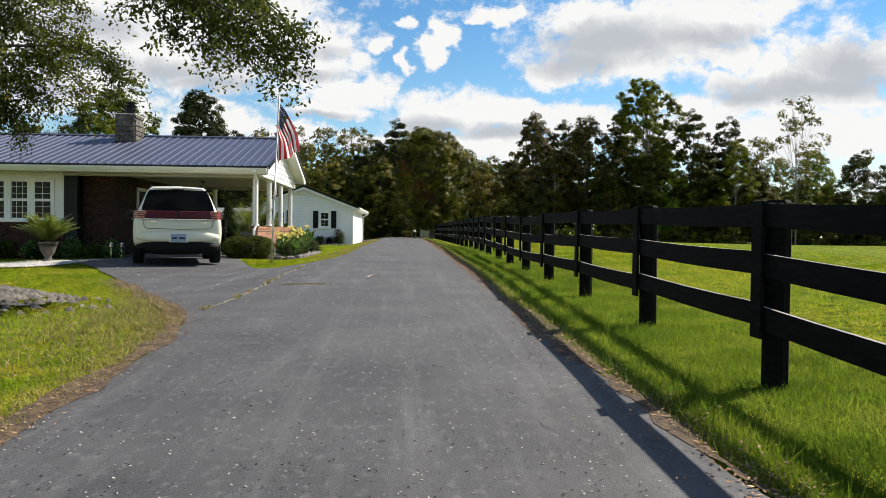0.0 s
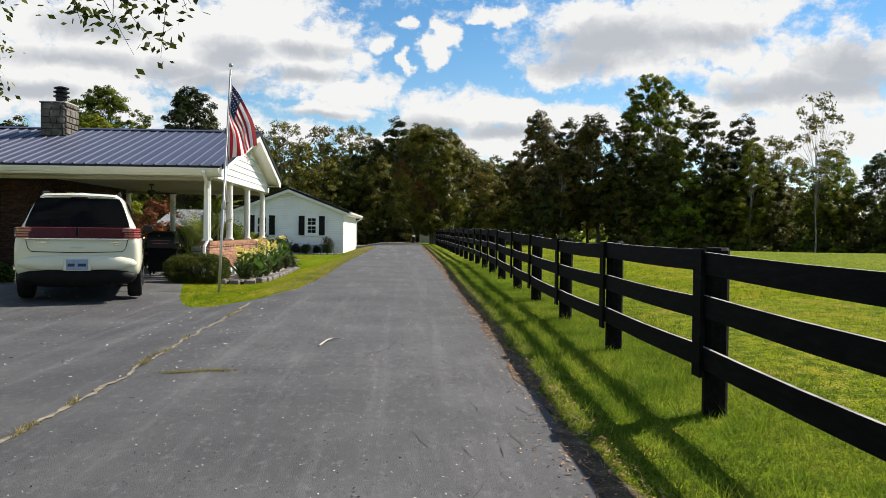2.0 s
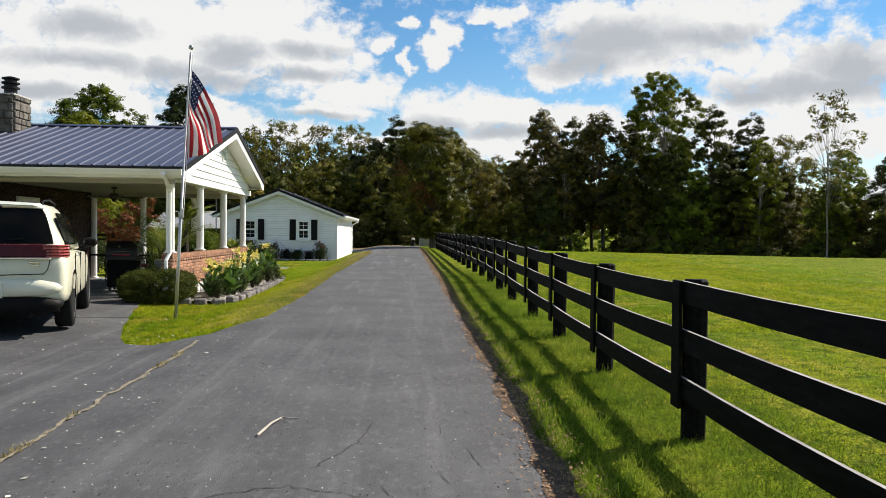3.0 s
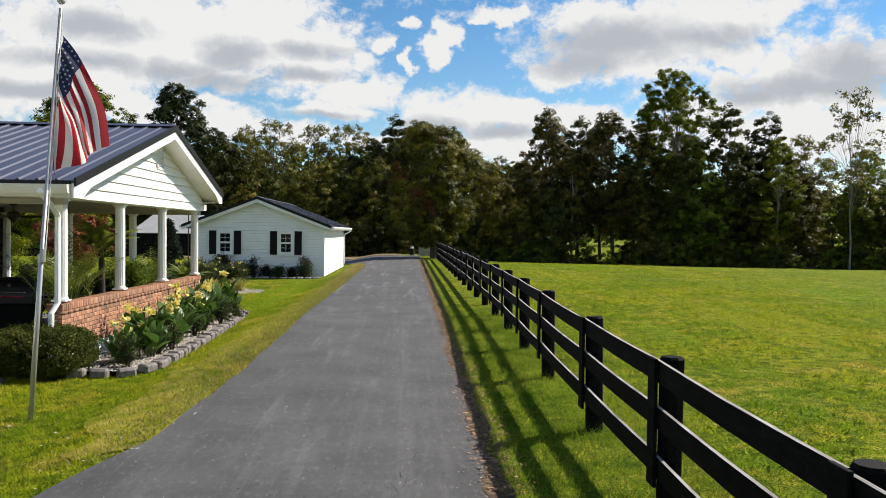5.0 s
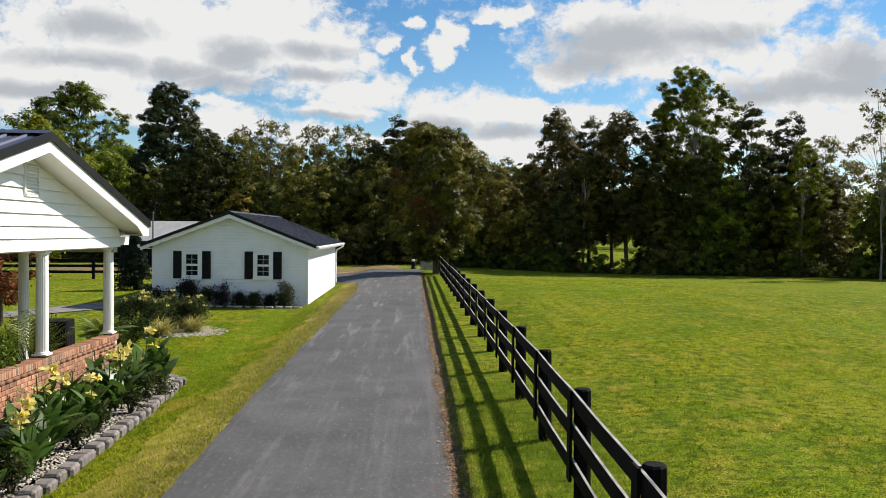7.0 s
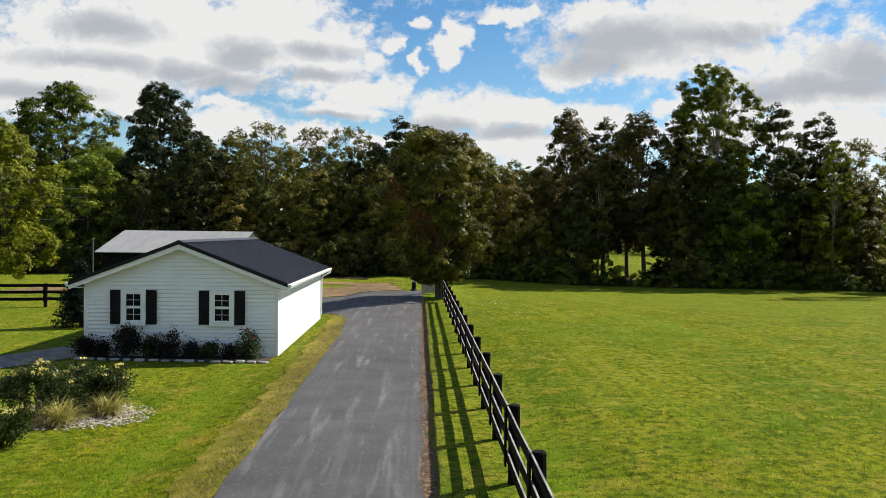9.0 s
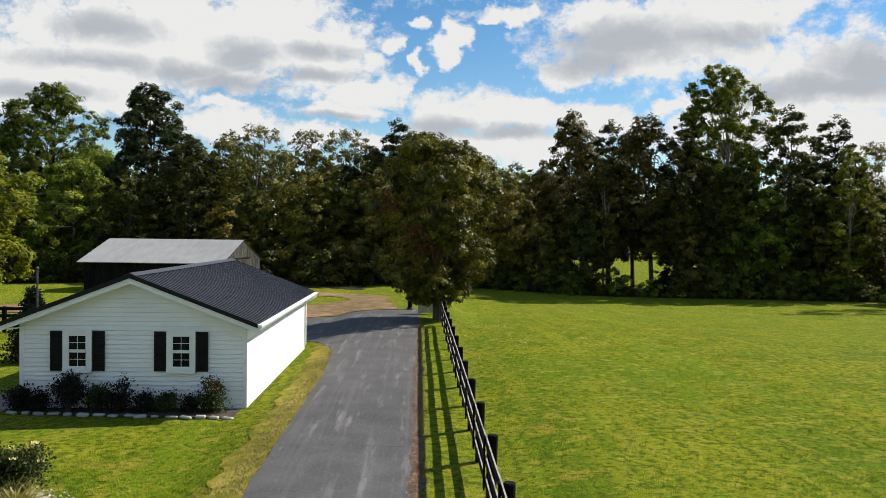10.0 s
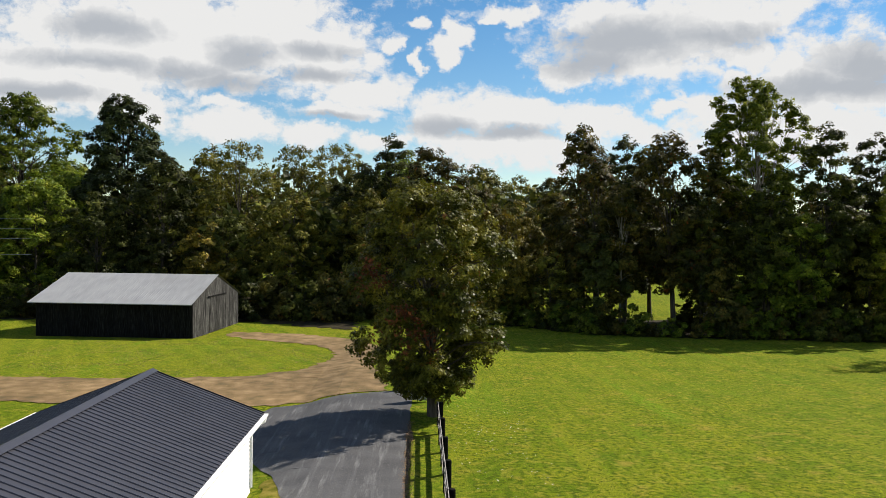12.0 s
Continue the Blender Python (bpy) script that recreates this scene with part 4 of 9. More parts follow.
    wall = part("carport_wall", bm, SHADED_MORTAR, h)
    door = B()
    span(door, (-9.018, 27.4, -0.1), (-8.98, 28.3, 2.0), 0.004)
    d = part("door", door, BLACK_TRIM, h, "dark panelled side door")
    for lo, hi in (((-9.018, 27.28, -0.1), (-8.96, 27.4, 2.12)), ((-9.018, 28.3, -0.1), (-8.96, 28.42, 2.12)), ((-9.018, 27.4, 2.0), (-8.96, 28.3, 2.12))):
        bm = B()
        span(bm, lo, hi, 0.004)
        part("door_frame", bm, WHITE_PAINT, d)
    # chimney
    bm = B()
    span(bm, (-9.74, 27.30, 3.3), (-9.09, 28.15, 4.56))
    ch = part("chimney", bm, STONE, h, "stone chimney with a stacked metal cap")
    rnd = random.Random(3)
    for face in range(2):
        z = 3.50
        while z < 4.52:
            hh = rnd.uniform(0.13, 0.22)
            u, end = (0.0, 0.65) if face == 0 else (0.0, 0.85)
            while u < end - 0.02:
                w = min(rnd.uniform(0.14, 0.34), end - u)
                bm = B()
                if face == 0:
                    box(bm, (-9.74 + u + w / 2, 27.29, z + hh / 2), (w - 0.02, 0.06, min(hh, 4.56 - z) - 0.02), bevel=0.015)
                else:
                    box(bm, (-9.08, 27.30 + u + w / 2, z + hh / 2), (0.06, w - 0.02, min(hh, 4.56 - z) - 0.02), bevel=0.015)
                part("stone", bm, STONE, ch)
                u += w
            z += hh
    bm = B()
    box(bm, (-9.415, 27.725, 4.58), (0.72, 0.92, 0.05), bevel=0.01)
    part("crown", bm, CONCRETE, ch)
    bm = B()
    lathe(bm, [(0.15, 4.62), (0.15, 4.78), (0.21, 4.80), (0.21, 4.83), (0.15, 4.85), (0.15, 4.90), (0.21, 4.92), (0.21, 4.95), (0.14, 4.97), (0.14, 5.02), (0.2, 5.03), (0.2, 5.06), (0.05, 5.10)], 20, (-9.36, 27.72, -0.02))
    part("chimney_cap", bm, BLACK_TRIM, ch, "black stacked metal chimney cap")
    # carport floor
    bm = B()
    span(bm, (-9.2, 26.0, -0.6), (-4.3, 32.2, FLOOR_Z))
    tagged(part("floor", bm, SLAB), "grey concrete carport slab", "floor", kind="structure")
    return h, wall


HOUSE, CARPORT_WALL = build_house()


# ---- white garage ----
def build_garage():
    x0, x1, y0, y1 = -8.80, -3.06, 47.8, 58.4
    rx, zb, ze, zr, over = (x0 + x1) / 2, -0.02, 2.20, 3.30, 0.36
    g = thing("garage", (0, 0, 0), 0, "white lap-sided garage with black shutters and a dark ribbed metal roof", "garage")
    bm = B()
    span(bm, (x0 + 0.02, y0 + 0.02, -0.6), (x1 - 0.02, y1 - 0.02, zb))
    part("foundation", bm, CONCRETE, g)
    outline = [(x0, zb), (x1, zb), (x1, ze), (rx, zr - 0.02), (x0, ze)]
    bm = B()
    prism(bm, outline, y0, y0 + 0.12, "y")
    front = part("front_wall", bm, WHITE_PAINT, g)
    bm = B()
    prism(bm, outline, y1 - 0.12, y1, "y")
    part("back_wall", bm, WHITE_PAINT, g)
    for x in (x0, x1 - 0.12):
        bm = B()
        span(bm, (x, y0 + 0.12, zb), (x + 0.12, y1 - 0.12, ze))
        w = part("side_wall", bm, WHITE_PAINT, g)
        if x > x0:
            side = w
    sl = (zr - ze) / (rx - x0)

    def clip(z, a, b):
        half = min((x1 - x0) / 2, (zr - 0.04 - z) / sl)
        return max(a, rx - half), min(b, rx + half)
    siding(front, y0, x0 + 0.03, x1 - 0.03, zb - 0.05, zr, 0.118, "-y", clip)
    siding(side, x1, y0 + 0.03, y1 - 0.03, zb - 0.05, ze, 0.118, "+x")
    for x in (x0 + 0.02, x1 - 0.02):
        bm = B()
        box(bm, (x, y0 - 0.004, (zb + ze) / 2), (0.10, 0.06, ze - zb + 0.06), bevel=0.004)
        part("corner_board", bm, WHITE_PAINT, g)
    # roof: sheets across, ribs run down the slopes
    for sgn in (-1, 1):
        roof = thing("roof")
        roof.parent = g
        xe = rx + sgn * (rx - x0 + over)
        zee = zr + 0.08 - sl * (rx - x0 + over)
        n, pitch = round((y1 - y0 + 0.7) / 0.23), (y1 - y0 + 0.7) / round((y1 - y0 + 0.7) / 0.23)
        bm = B()
        prof = [(0, 0.0), (0.012, 0.024), (0.05, 0.024), (0.065, 0.0), (pitch, 0.0)]
        rows = [[bm.verts.new((xx, u, zz + hh)) for u, hh in prof] for xx, zz in ((xe, zee), (rx, zr + 0.08))]
        rows.append([bm.verts.new((xe, u, zee - 0.025)) for u, hh in prof])
        for k in range(len(prof) - 1):
            bm.faces.new((rows[0][k], rows[0][k + 1], rows[1][k + 1], rows[1][k]))
            bm.faces.new((rows[2][k], rows[2][k + 1], rows[0][k + 1], rows[0][k]))
        bmesh.ops.recalc_face_normals(bm, faces=bm.faces)
        if sum(f.normal.z for f in bm.faces) < 0:
            bmesh.ops.reverse_faces(bm, faces=bm.faces)
        first = part("roof_sheet", bm, METAL_ROOF_DARK, roof)
        first.location.y = y0 - 0.35
        for k in range(1, n):
            shared("roof_sheet", first.data, (0, y0 - 0.35 + k * pitch, 0), roof)
        for yy in (y0 - 0.35, y1 + 0.32):
            bm = B()
            prism(bm, [(xe, zee + 0.03), (rx, zr + 0.115), (rx, zr + 0.0), (xe, zee - 0.085)], yy - 0.02, yy + 0.012, "y")
            part("rake_trim", bm, BLACK_TRIM, g)
            bm = B()
            prism(bm, [(xe, zee - 0.03), (rx, zr + 0.05), (rx, zr - 0.14), (xe, zee - 0.21)], yy + 0.014, yy + 0.04, "y")
            part("rake_board", bm, WHITE_PAINT, g)
            bm = B()
            ya, yb = sorted((yy + 0.041, y0 if yy < y0 else y1))
            prism(bm, [(xe, zee - 0.14), (rx, zr - 0.03), (rx, zr - 0.05), (xe, zee - 0.16)], ya, yb, "y")
            part("soffit", bm, WHITE_PAINT, g)
        bm = B()
        a, b = sorted((rx + sgn * (rx - x0), xe - sgn * 0.005))
        span(bm, (a, y0 - 0.3, zee - 0.16), (b, y1 + 0.3, zee - 0.14))
        part("eave_soffit", bm, WHITE_PAINT, g)
        bm = B()
        prism(bm, [(xe, zee - 0.01), (xe + sgn * 0.11, zee - 0.01), (xe + sgn * 0.11, zee - 0.05), (xe + sgn * 0.07, zee - 0.12), (xe, zee - 0.12)], y0 - 0.34, y1 + 0.32, "y")
        part("gutter", bm, WHITE_PAINT, g, "white aluminium gutter")
        bm = B()
        box(bm, (xe - sgn * 0.012, (y0 + y1) / 2, zee - 0.08), (0.02, y1 - y0 + 0.6, 0.15))
        part("fascia", bm, WHITE_PAINT, g)
    bm = B()
    prism(bm, [(rx - 0.17, zr + 0.06), (rx, zr + 0.135), (rx + 0.17, zr + 0.06), (rx, zr + 0.11)], y0 - 0.36, y1 + 0.34, "y")
    part("ridge_cap", bm, METAL_ROOF_DARK, g)
    xe = rx + (rx - x0 + over)
    zee = zr + 0.08 - sl * (rx - x0 + over)
    bm = B()
    tube(bm, [(xe + 0.05, y1 + 0.2, zee - 0.1), (xe + 0.04, y1 + 0.15, zee - 0.2), (x1 + 0.1, y1 - 0.05, zee - 0.36), (x1 + 0.06, y1 - 0.08, zee - 0.5), (x1 + 0.06, y1 - 0.08, 0.1)], 0.04, 8)
    part("downspout", bm, WHITE_PAINT, g)
    for xc in (-7.345, -4.71):
        window(g, "window", (xc, y0 - 0.052, 1.40), 0.48, 0.86, "-y", (2, 2), 2, trim=0.13)
        for s in (-1, 1):
            bm = B()
            w, hh = 0.30, 1.02
            box(bm, (0, 0, 0), (0.31, 0.02, 1.03), bevel=0.003)
            sh = part("shutter", bm, BLACK_TRIM, g, "black louvred window shutter")
            sh.location = (xc + s * 0.535, y0 - 0.06, 1.40)
            for xx in (-0.135, 0.135):
                bm = B()
                box(bm, (xx, -0.016, 0), (0.04, 0.02, 1.03), bevel=0.003)
                part("stile", bm, BLACK_TRIM, sh)
            for k in range(22):
                bm = B()
                box(bm, (0, -0.014, -0.47 + k * 0.045), (0.23, 0.028, 0.006), (35, 0, 0))
                part("louvre", bm, BLACK_TRIM, sh)
    return g


build_garage()


# ---- tobacco barn ----
def build_barn():
    z0 = -1.33
    b = thing("barn", (-16.1, 99.4, 0), -5.1, "black board barn with a galvanised metal roof", "barn")
    L, W, ze, zr = 12.8, 11.6, 1.62, 3.52
    for name, lo, hi in (("front_wall", (-L, 0, z0), (0, 0.12, ze)), ("back_wall", (-L, W - 0.12, z0), (0, W, ze))):
        bm = B()
        span(bm, lo, hi)
        w = part(name, bm, BARN_WOOD, b)
        if name == "front_wall":
            for k in range(64):
                bm = B()
                span(bm, (-L + k * 0.2 + 0.005, -0.025, z0), (-L + k * 0.2 + 0.19, 0.0, ze))
                part("board", bm, BARN_WOOD, w)
    for x in (-L, -0.12):
        bm = B()
        prism(bm, [(0.12, z0), (W - 0.12, z0), (W - 0.12, ze), (W / 2, zr - 0.1), (0.12, ze)], x, x + 0.12, "x")
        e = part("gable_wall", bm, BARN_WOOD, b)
        # boards and door of the sunlit end take the lightened wood
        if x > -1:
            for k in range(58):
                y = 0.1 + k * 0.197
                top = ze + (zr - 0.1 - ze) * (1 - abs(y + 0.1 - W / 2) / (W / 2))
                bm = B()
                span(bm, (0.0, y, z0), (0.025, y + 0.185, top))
                part("board", bm, BARN_SUNLIT_GREY, e)
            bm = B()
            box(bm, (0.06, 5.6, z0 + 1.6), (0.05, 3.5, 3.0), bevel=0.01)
            part("barn_door", bm, BARN_SUNLIT_GREY, b, "weathered sliding barn door in the gable's sunlit grey")
            bm = B()
            box(bm, (0.09, 5.6, z0 + 3.16), (0.08, 4.6, 0.09))
            part("door_rail", bm, BARN_WOOD, b)
    for s in (0, 1):
        bm = B()
        ye, sl = (-0.5, 1) if s == 0 else (W + 0.5, -1)
        k = (zr - ze) / (W / 2)
        n = 34
        w = (L + 0.9) / n
        rows = [[], [], []]
        for j in range(n):
            for u, hgt in ((0, 0.0), (0.02, 0.006), (0.06, 0.006), (0.08, 0.0)):
                x = -L - 0.45 + j * w + u
                rows[0].append(bm.verts.new((x, ye, ze - 0.5 * k + hgt + 0.06)))
                rows[1].append(bm.verts.new((x, W / 2, zr + hgt + 0.06)))
                rows[2].append(bm.verts.new((x, ye, ze - 0.5 * k)))
        for j in range(len(rows[0]) - 1):
            bm.faces.new((rows[0][j], rows[0][j + 1], rows[1][j + 1], rows[1][j]))
            bm.faces.new((rows[2][j], rows[2][j + 1], rows[0][j + 1], rows[0][j]))
        bmesh.ops.recalc_face_normals(bm, faces=bm.faces)
        part("roof", bm, GALV_ROOF, b, "grey galvanised sheet roof")
    return b


build_barn()


# ---- trees ----
def leaves(rng, centres, spread, per, size, flat=0.75, lay=0.0, tri=False):
    """Arrays of pointed leaf quads scattered round clump centres; lay: how far the blades lie level."""
    n = len(centres) * per
    c = np.repeat(centres, per, axis=0) + rng.normal(0, 1, (n, 3)) * np.repeat(np.asarray(spread).reshape(-1, 1) * np.ones((len(centres), 1)), per, axis=0) * (1, 1, flat)
    up = rng.normal(0, 1, (n, 3)) + (0, 0, 2.2 * lay)
    return blades(rng, c, up, size, tri)


def unit(v):
    return v / np.linalg.norm(v, axis=1, keepdims=True)


def blades(rng, c, up, size, tri):
    """One blade at each centre, square to its up vector."""
    n = len(c)
    a = unit(np.cross(up, rng.normal(0, 1, (n, 3))))
    b = unit(np.cross(a, up))
    s = size * rng.uniform(0.6, 1.35, (n, 1))
    if tri:
        v = np.stack([c - a * s * 0.5 - b * s * 0.3, c - a * s * 0.4 + b * s * 0.35, c + a * s * 0.6], 1).reshape(-1, 3)
        return v, np.arange(n * 3).reshape(-1, 3)
    v = np.stack([c - a * s * 0.55, c + b * s * 0.30, c + a * s * 0.55, c - b * s * 0.30], 1).reshape(-1, 3)
    return v, np.arange(n * 4).reshape(-1, 4)


# half width of a crown over its height, from the lowest leaf to the top
ROUND = ((0, 0.45), (0.15, 0.8), (0.4, 1.0), (0.7, 0.88), (0.88, 0.6), (1, 0.2))
UPRIGHT = ((0, 0.35), (0.2, 0.7), (0.45, 1.0), (0.75, 0.75), (1, 0.25))
EGG = ((0, 0.30), (0.1, 0.58), (0.25, 0.90), (0.5, 1.0), (0.78, 0.95), (0.92, 0.82), (1, 0.55))


def crown_leaves(rng, h, rx, z0, form, lobes, lobe_r, clumps, clump_r, per, size, tri, loose):
    """A crown of lobes on limbs, each lobe of clumps, each clump of leaves that face outwards; gaps stay between the lobes.
    loose: how far the leaves stray from that."""
    us, ws = [f[0] for f in form], [f[1] for f in form]
    lc = []
    for j in range(lobes):
        u = min(1.0, max(0.0, (j + 0.5 + rng.uniform(-0.45, 0.45)) / lobes))
        ang = 2.4 * j + rng.uniform(-0.6, 0.6)
        w = np.interp(u, us, ws)
        lr = lobe_r * rng.uniform(0.65, 1.25) * (0.6 + 0.4 * w)
        r = max(0.0, rx * w - lr) * rng.uniform(0.55, 1.05)
        lc.append((r * math.cos(ang), r * math.sin(ang), max(z0 + 0.5 * lr, z0 + (h - z0) * u - 0.55 * lr), lr))
    lc = np.array(lc)
    pick = rng.choice(lobes, clumps, p=lc[:, 3] ** 2 / (lc[:, 3] ** 2).sum())
    L = lc[pick]
    out = L[:, :3] * (1, 1, 0)
    out = out / (np.linalg.norm(out, axis=1, keepdims=True) + 0.6)
    d = unit(rng.normal(0, 1, (clumps, 3)) + out * 0.75 + (0, 0, 0.5))
    c = L[:, :3] + d * L[:, 3:] * (rng.uniform(0.62, 1.05, (clumps, 1))) * (1, 1, 0.85)
    cr = clump_r * rng.uniform(0.6, 1.35, (clumps, 1))
    c, d, cr = np.repeat(c, per, 0), np.repeat(d, per, 0), np.repeat(cr, per, 0)
    n = len(c)
    e = unit(rng.normal(0, 1, (n, 3)) + d * 0.7)
    p = c + e * cr * rng.uniform(0.35, 1.15, (n, 1)) * (1, 1, 0.65)
    up = unit(e * 0.6 + d * 0.6 + (0, 0, 0.55) + rng.normal(0, loose, (n, 3)))
    return *blades(rng, p, up, size, tri), lc


def crown_points(rng, n, rx, rz, z0, lobes=9, top=0.45, hollow=0.7):
    """Clump centres over a lumpy crown of width 2 rx and height rz, that stands on z0: the lobes are uneven and leave gaps."""
    out = []
    k = 0
    lc = []
    for j in range(lobes):
        u = rng.uniform(0, 1)
        ang = rng.uniform(0, 2 * math.pi)
        w = math.sin(math.pi * min(0.97, 0.12 + 0.83 * u ** top)) ** 0.7
        r = rx * w * rng.uniform(0.25, 0.80)
        lc.append((r * math.cos(ang), r * math.sin(ang), z0 + rz * (0.1 + 0.78 * u), rx * rng.uniform(0.24, 0.44) * (0.6 + 0.4 * w)))
    lc = np.array(lc)
    while k < n:
        L = lc[rng.integers(len(lc))]
        d = rng.normal(0, 1, 3)
        d /= np.linalg.norm(d)
        d[2] = abs(d[2]) if rng.uniform() < 0.55 else d[2]
        q = L[:3] + d * L[3] * rng.uniform(hollow, 1.0) ** 0.6 * (1, 1, 0.85)
        if q[2] > z0:
            out.append(q)
            k += 1
    return np.array(out), lc


def skeleton_mesh(rng, h, r, tips, lean=0.0, base=0.0, limb=0.38, n=8):
    """A tapered trunk with limbs that reach the tips."""
    bm = B()
    fork = base + (h - base) * limb
    pts = [(0, 0, -0.5), (0, 0, 0.02), (lean * 0.2, rng.uniform(-.1, .1), fork * 0.5), (lean * 0.5, rng.uniform(-.2, .2), fork), (lean * 0.8, rng.uniform(-.3, .3), h * 0.66)]
    tube(bm, pts, [r * 1.5, r * 1.15, r * 0.9, r * 0.65, r * 0.12], n)
    for t in tips:
        e = Vector(t)
        z = min(rng.uniform(0.75 * fork, h * 0.62), e.z - 0.5 * math.hypot(e.x, e.y))
        z = max(z, 0.35 * e.z)
        s = Vector((lean * min(0.8, z / h), 0, z))
        m = s.lerp(e, 0.5) + Vector((rng.uniform(-.2, .2), rng.uniform(-.2, .2), 0.12 * (e - s).length))
        tube(bm, [s, s.lerp(m, 0.6), m, m.lerp(e, 0.6), e], [r * 0.26, r * 0.18, r * 0.11, r * 0.06, r * 0.02], 6)
        for _ in range(2 if h > 5 else 0):
            f = e + Vector(rng.normal(0, 0.25, 3)) * min(1.6, 0.35 * (e - s).length)
            tube(bm, [m, m.lerp(f, 0.5) + Vector((0, 0, 0.1)), f], [r * 0.14, r * 0.09, r * 0.02], 5)
    return bm


def tree_kind(seed, h, rx, z0, mat, bark=BARK, form=ROUND, lobes=26, lobe_r=1.9, clumps=300, clump_r=0.7, per=52, size=0.36, r=0.2, limb=0.38, lean=0.0, tri=True, loose=0.42):
    """Meshes of one kind of tree: trunk and crown."""
    rng = np.random.default_rng(seed)
    v, f, lobe = crown_leaves(rng, h, rx, z0, form, lobes, lobe_r, clumps, clump_r, per, size, tri, loose)
    v[:, 0] += lean * (v[:, 2] / h)
    lobe[:, 0] += lean * (lobe[:, 2] / h)
    crown = raw("crown", v, f, mat)
    trunk = part("trunk", skeleton_mesh(rng, h, r, [tuple(x[:3]) for x in lobe], lean, limb=limb), bark, smooth=True)
    a, b = trunk.data, crown.data
    bpy.data.objects.remove(trunk), bpy.data.objects.remove(crown)
    return a, b


def plant_tree(kind, x, y, label, scale=1.0, turn=0.0, group="", name="tree", tall=1.0):
    t = thing(name, (x, y, gz(x, y)), turn, label, "tree", group)
    t.scale = (scale, scale, scale * tall)
    shared("trunk", kind[0], (0, 0, 0), t)
    shared("crown", kind[1], (0, 0, 0), t)
    return t


KINDS = (LEAF_GREEN, LEAF_DARK, LEAF_OLIVE, LEAF_GOLD, LEAF_RUST, LEAF_LIME)
OAK = [tree_kind(11 + k, 17, 6.6, 0.6, m, lobes=32 + k, lobe_r=2.1, clumps=420, clump_r=0.72, per=58, size=0.33, r=0.22) for k, m in enumerate(KINDS)]
HIGH = [tree_kind(131 + k, 17, 5.2, 3.8, m, form=UPRIGHT, lobes=28, lobe_r=1.6, clumps=270, clump_r=0.66, per=54, size=0.33, r=0.24, limb=0.45, lean=rng_lean) for k, (m, rng_lean) in enumerate(zip(KINDS, (0.5, -0.8, 0.9, -0.4, 1.1, 0.2)))]
TALL = [tree_kind(31 + k, 21, 4.5, 4.5, m, bark=PALE_BARK if k else BARK, form=UPRIGHT, lobes=28, lobe_r=1.45, clumps=270, clump_r=0.55, per=54, size=0.31, r=0.2, limb=0.5) for k, m in enumerate((LEAF_DARK, LEAF_LIME, LEAF_RUST))]
AIRY = [tree_kind(151 + k, 17, 5.2, 3.0, m, lobes=26, lobe_r=1.5, clumps=230, clump_r=0.6, per=46, size=0.24, r=0.2, limb=0.35, loose=0.6) for k, m in enumerate((LEAF_GOLD, LEAF_OLIVE))]
SMALL = [tree_kind(51 + k, 8.5, 3.4, 0.5, m, lobes=18, lobe_r=1.15, clumps=150, clump_r=0.5, per=46, size=0.27, r=0.12) for k, m in enumerate((LEAF_GREEN, LEAF_OLIVE, LEAF_GOLD, LEAF_RUST, LEAF_DARK))]
BRUSH = [tree_kind(71 + k, 3.4, 2.6, 0.0, m, lobes=9, lobe_r=0.9, clumps=80, clump_r=0.42, per=40, size=0.23, r=0.05, limb=0.2) for k, m in enumerate((LEAF_DARK, LEAF_GREEN, LEAF_RUST))]
SPARSE = tree_kind(91, 20.5, 4.4, 9.0, LEAF_OLIVE, bark=PALE_BARK, form=UPRIGHT, lobes=30, lobe_r=0.9, clumps=190, clump_r=0.5, per=22, size=0.24, r=0.11, limb=0.3, loose=0.7)
COTTONWOOD = tree_kind(95, 24, 5.6, 10.5, LEAF_POPLAR, bark=PALE_BARK, form=((0, 0.5), (0.2, 0.85), (0.45, 1.0), (0.75, 0.85), (1, 0.5)), lobes=52, lobe_r=1.45, clumps=640, clump_r=0.5, per=56, size=0.29, r=0.24, limb=0.45, lean=-1.6)
BROAD = tree_kind(97, 26, 10.6, 3.0, LEAF_GREEN, lobes=58, lobe_r=3.0, clumps=1050, clump_r=0.75, per=58, size=0.36, r=0.42, limb=0.3)
SOMBRE = tree_kind(98, 24, 7.4, 3.0, LEAF_NIGHT, form=((0, 0.6), (0.3, 1.0), (0.6, 0.9), (0.85, 0.62), (1, 0.4)), lobes=58, lobe_r=2.2, clumps=900, clump_r=0.64, per=58, size=0.34, r=0.35, limb=0.3)

W = "woodland edge behind the fields"
rnd = random.Random(21)


def wood_line(x):
    """The far edge of the pasture, where the undergrowth begins."""
    return float(np.interp(x, (-6, 10, 18, 40, 60, 95), (116, 113, 106.3, 104, 97, 93)))


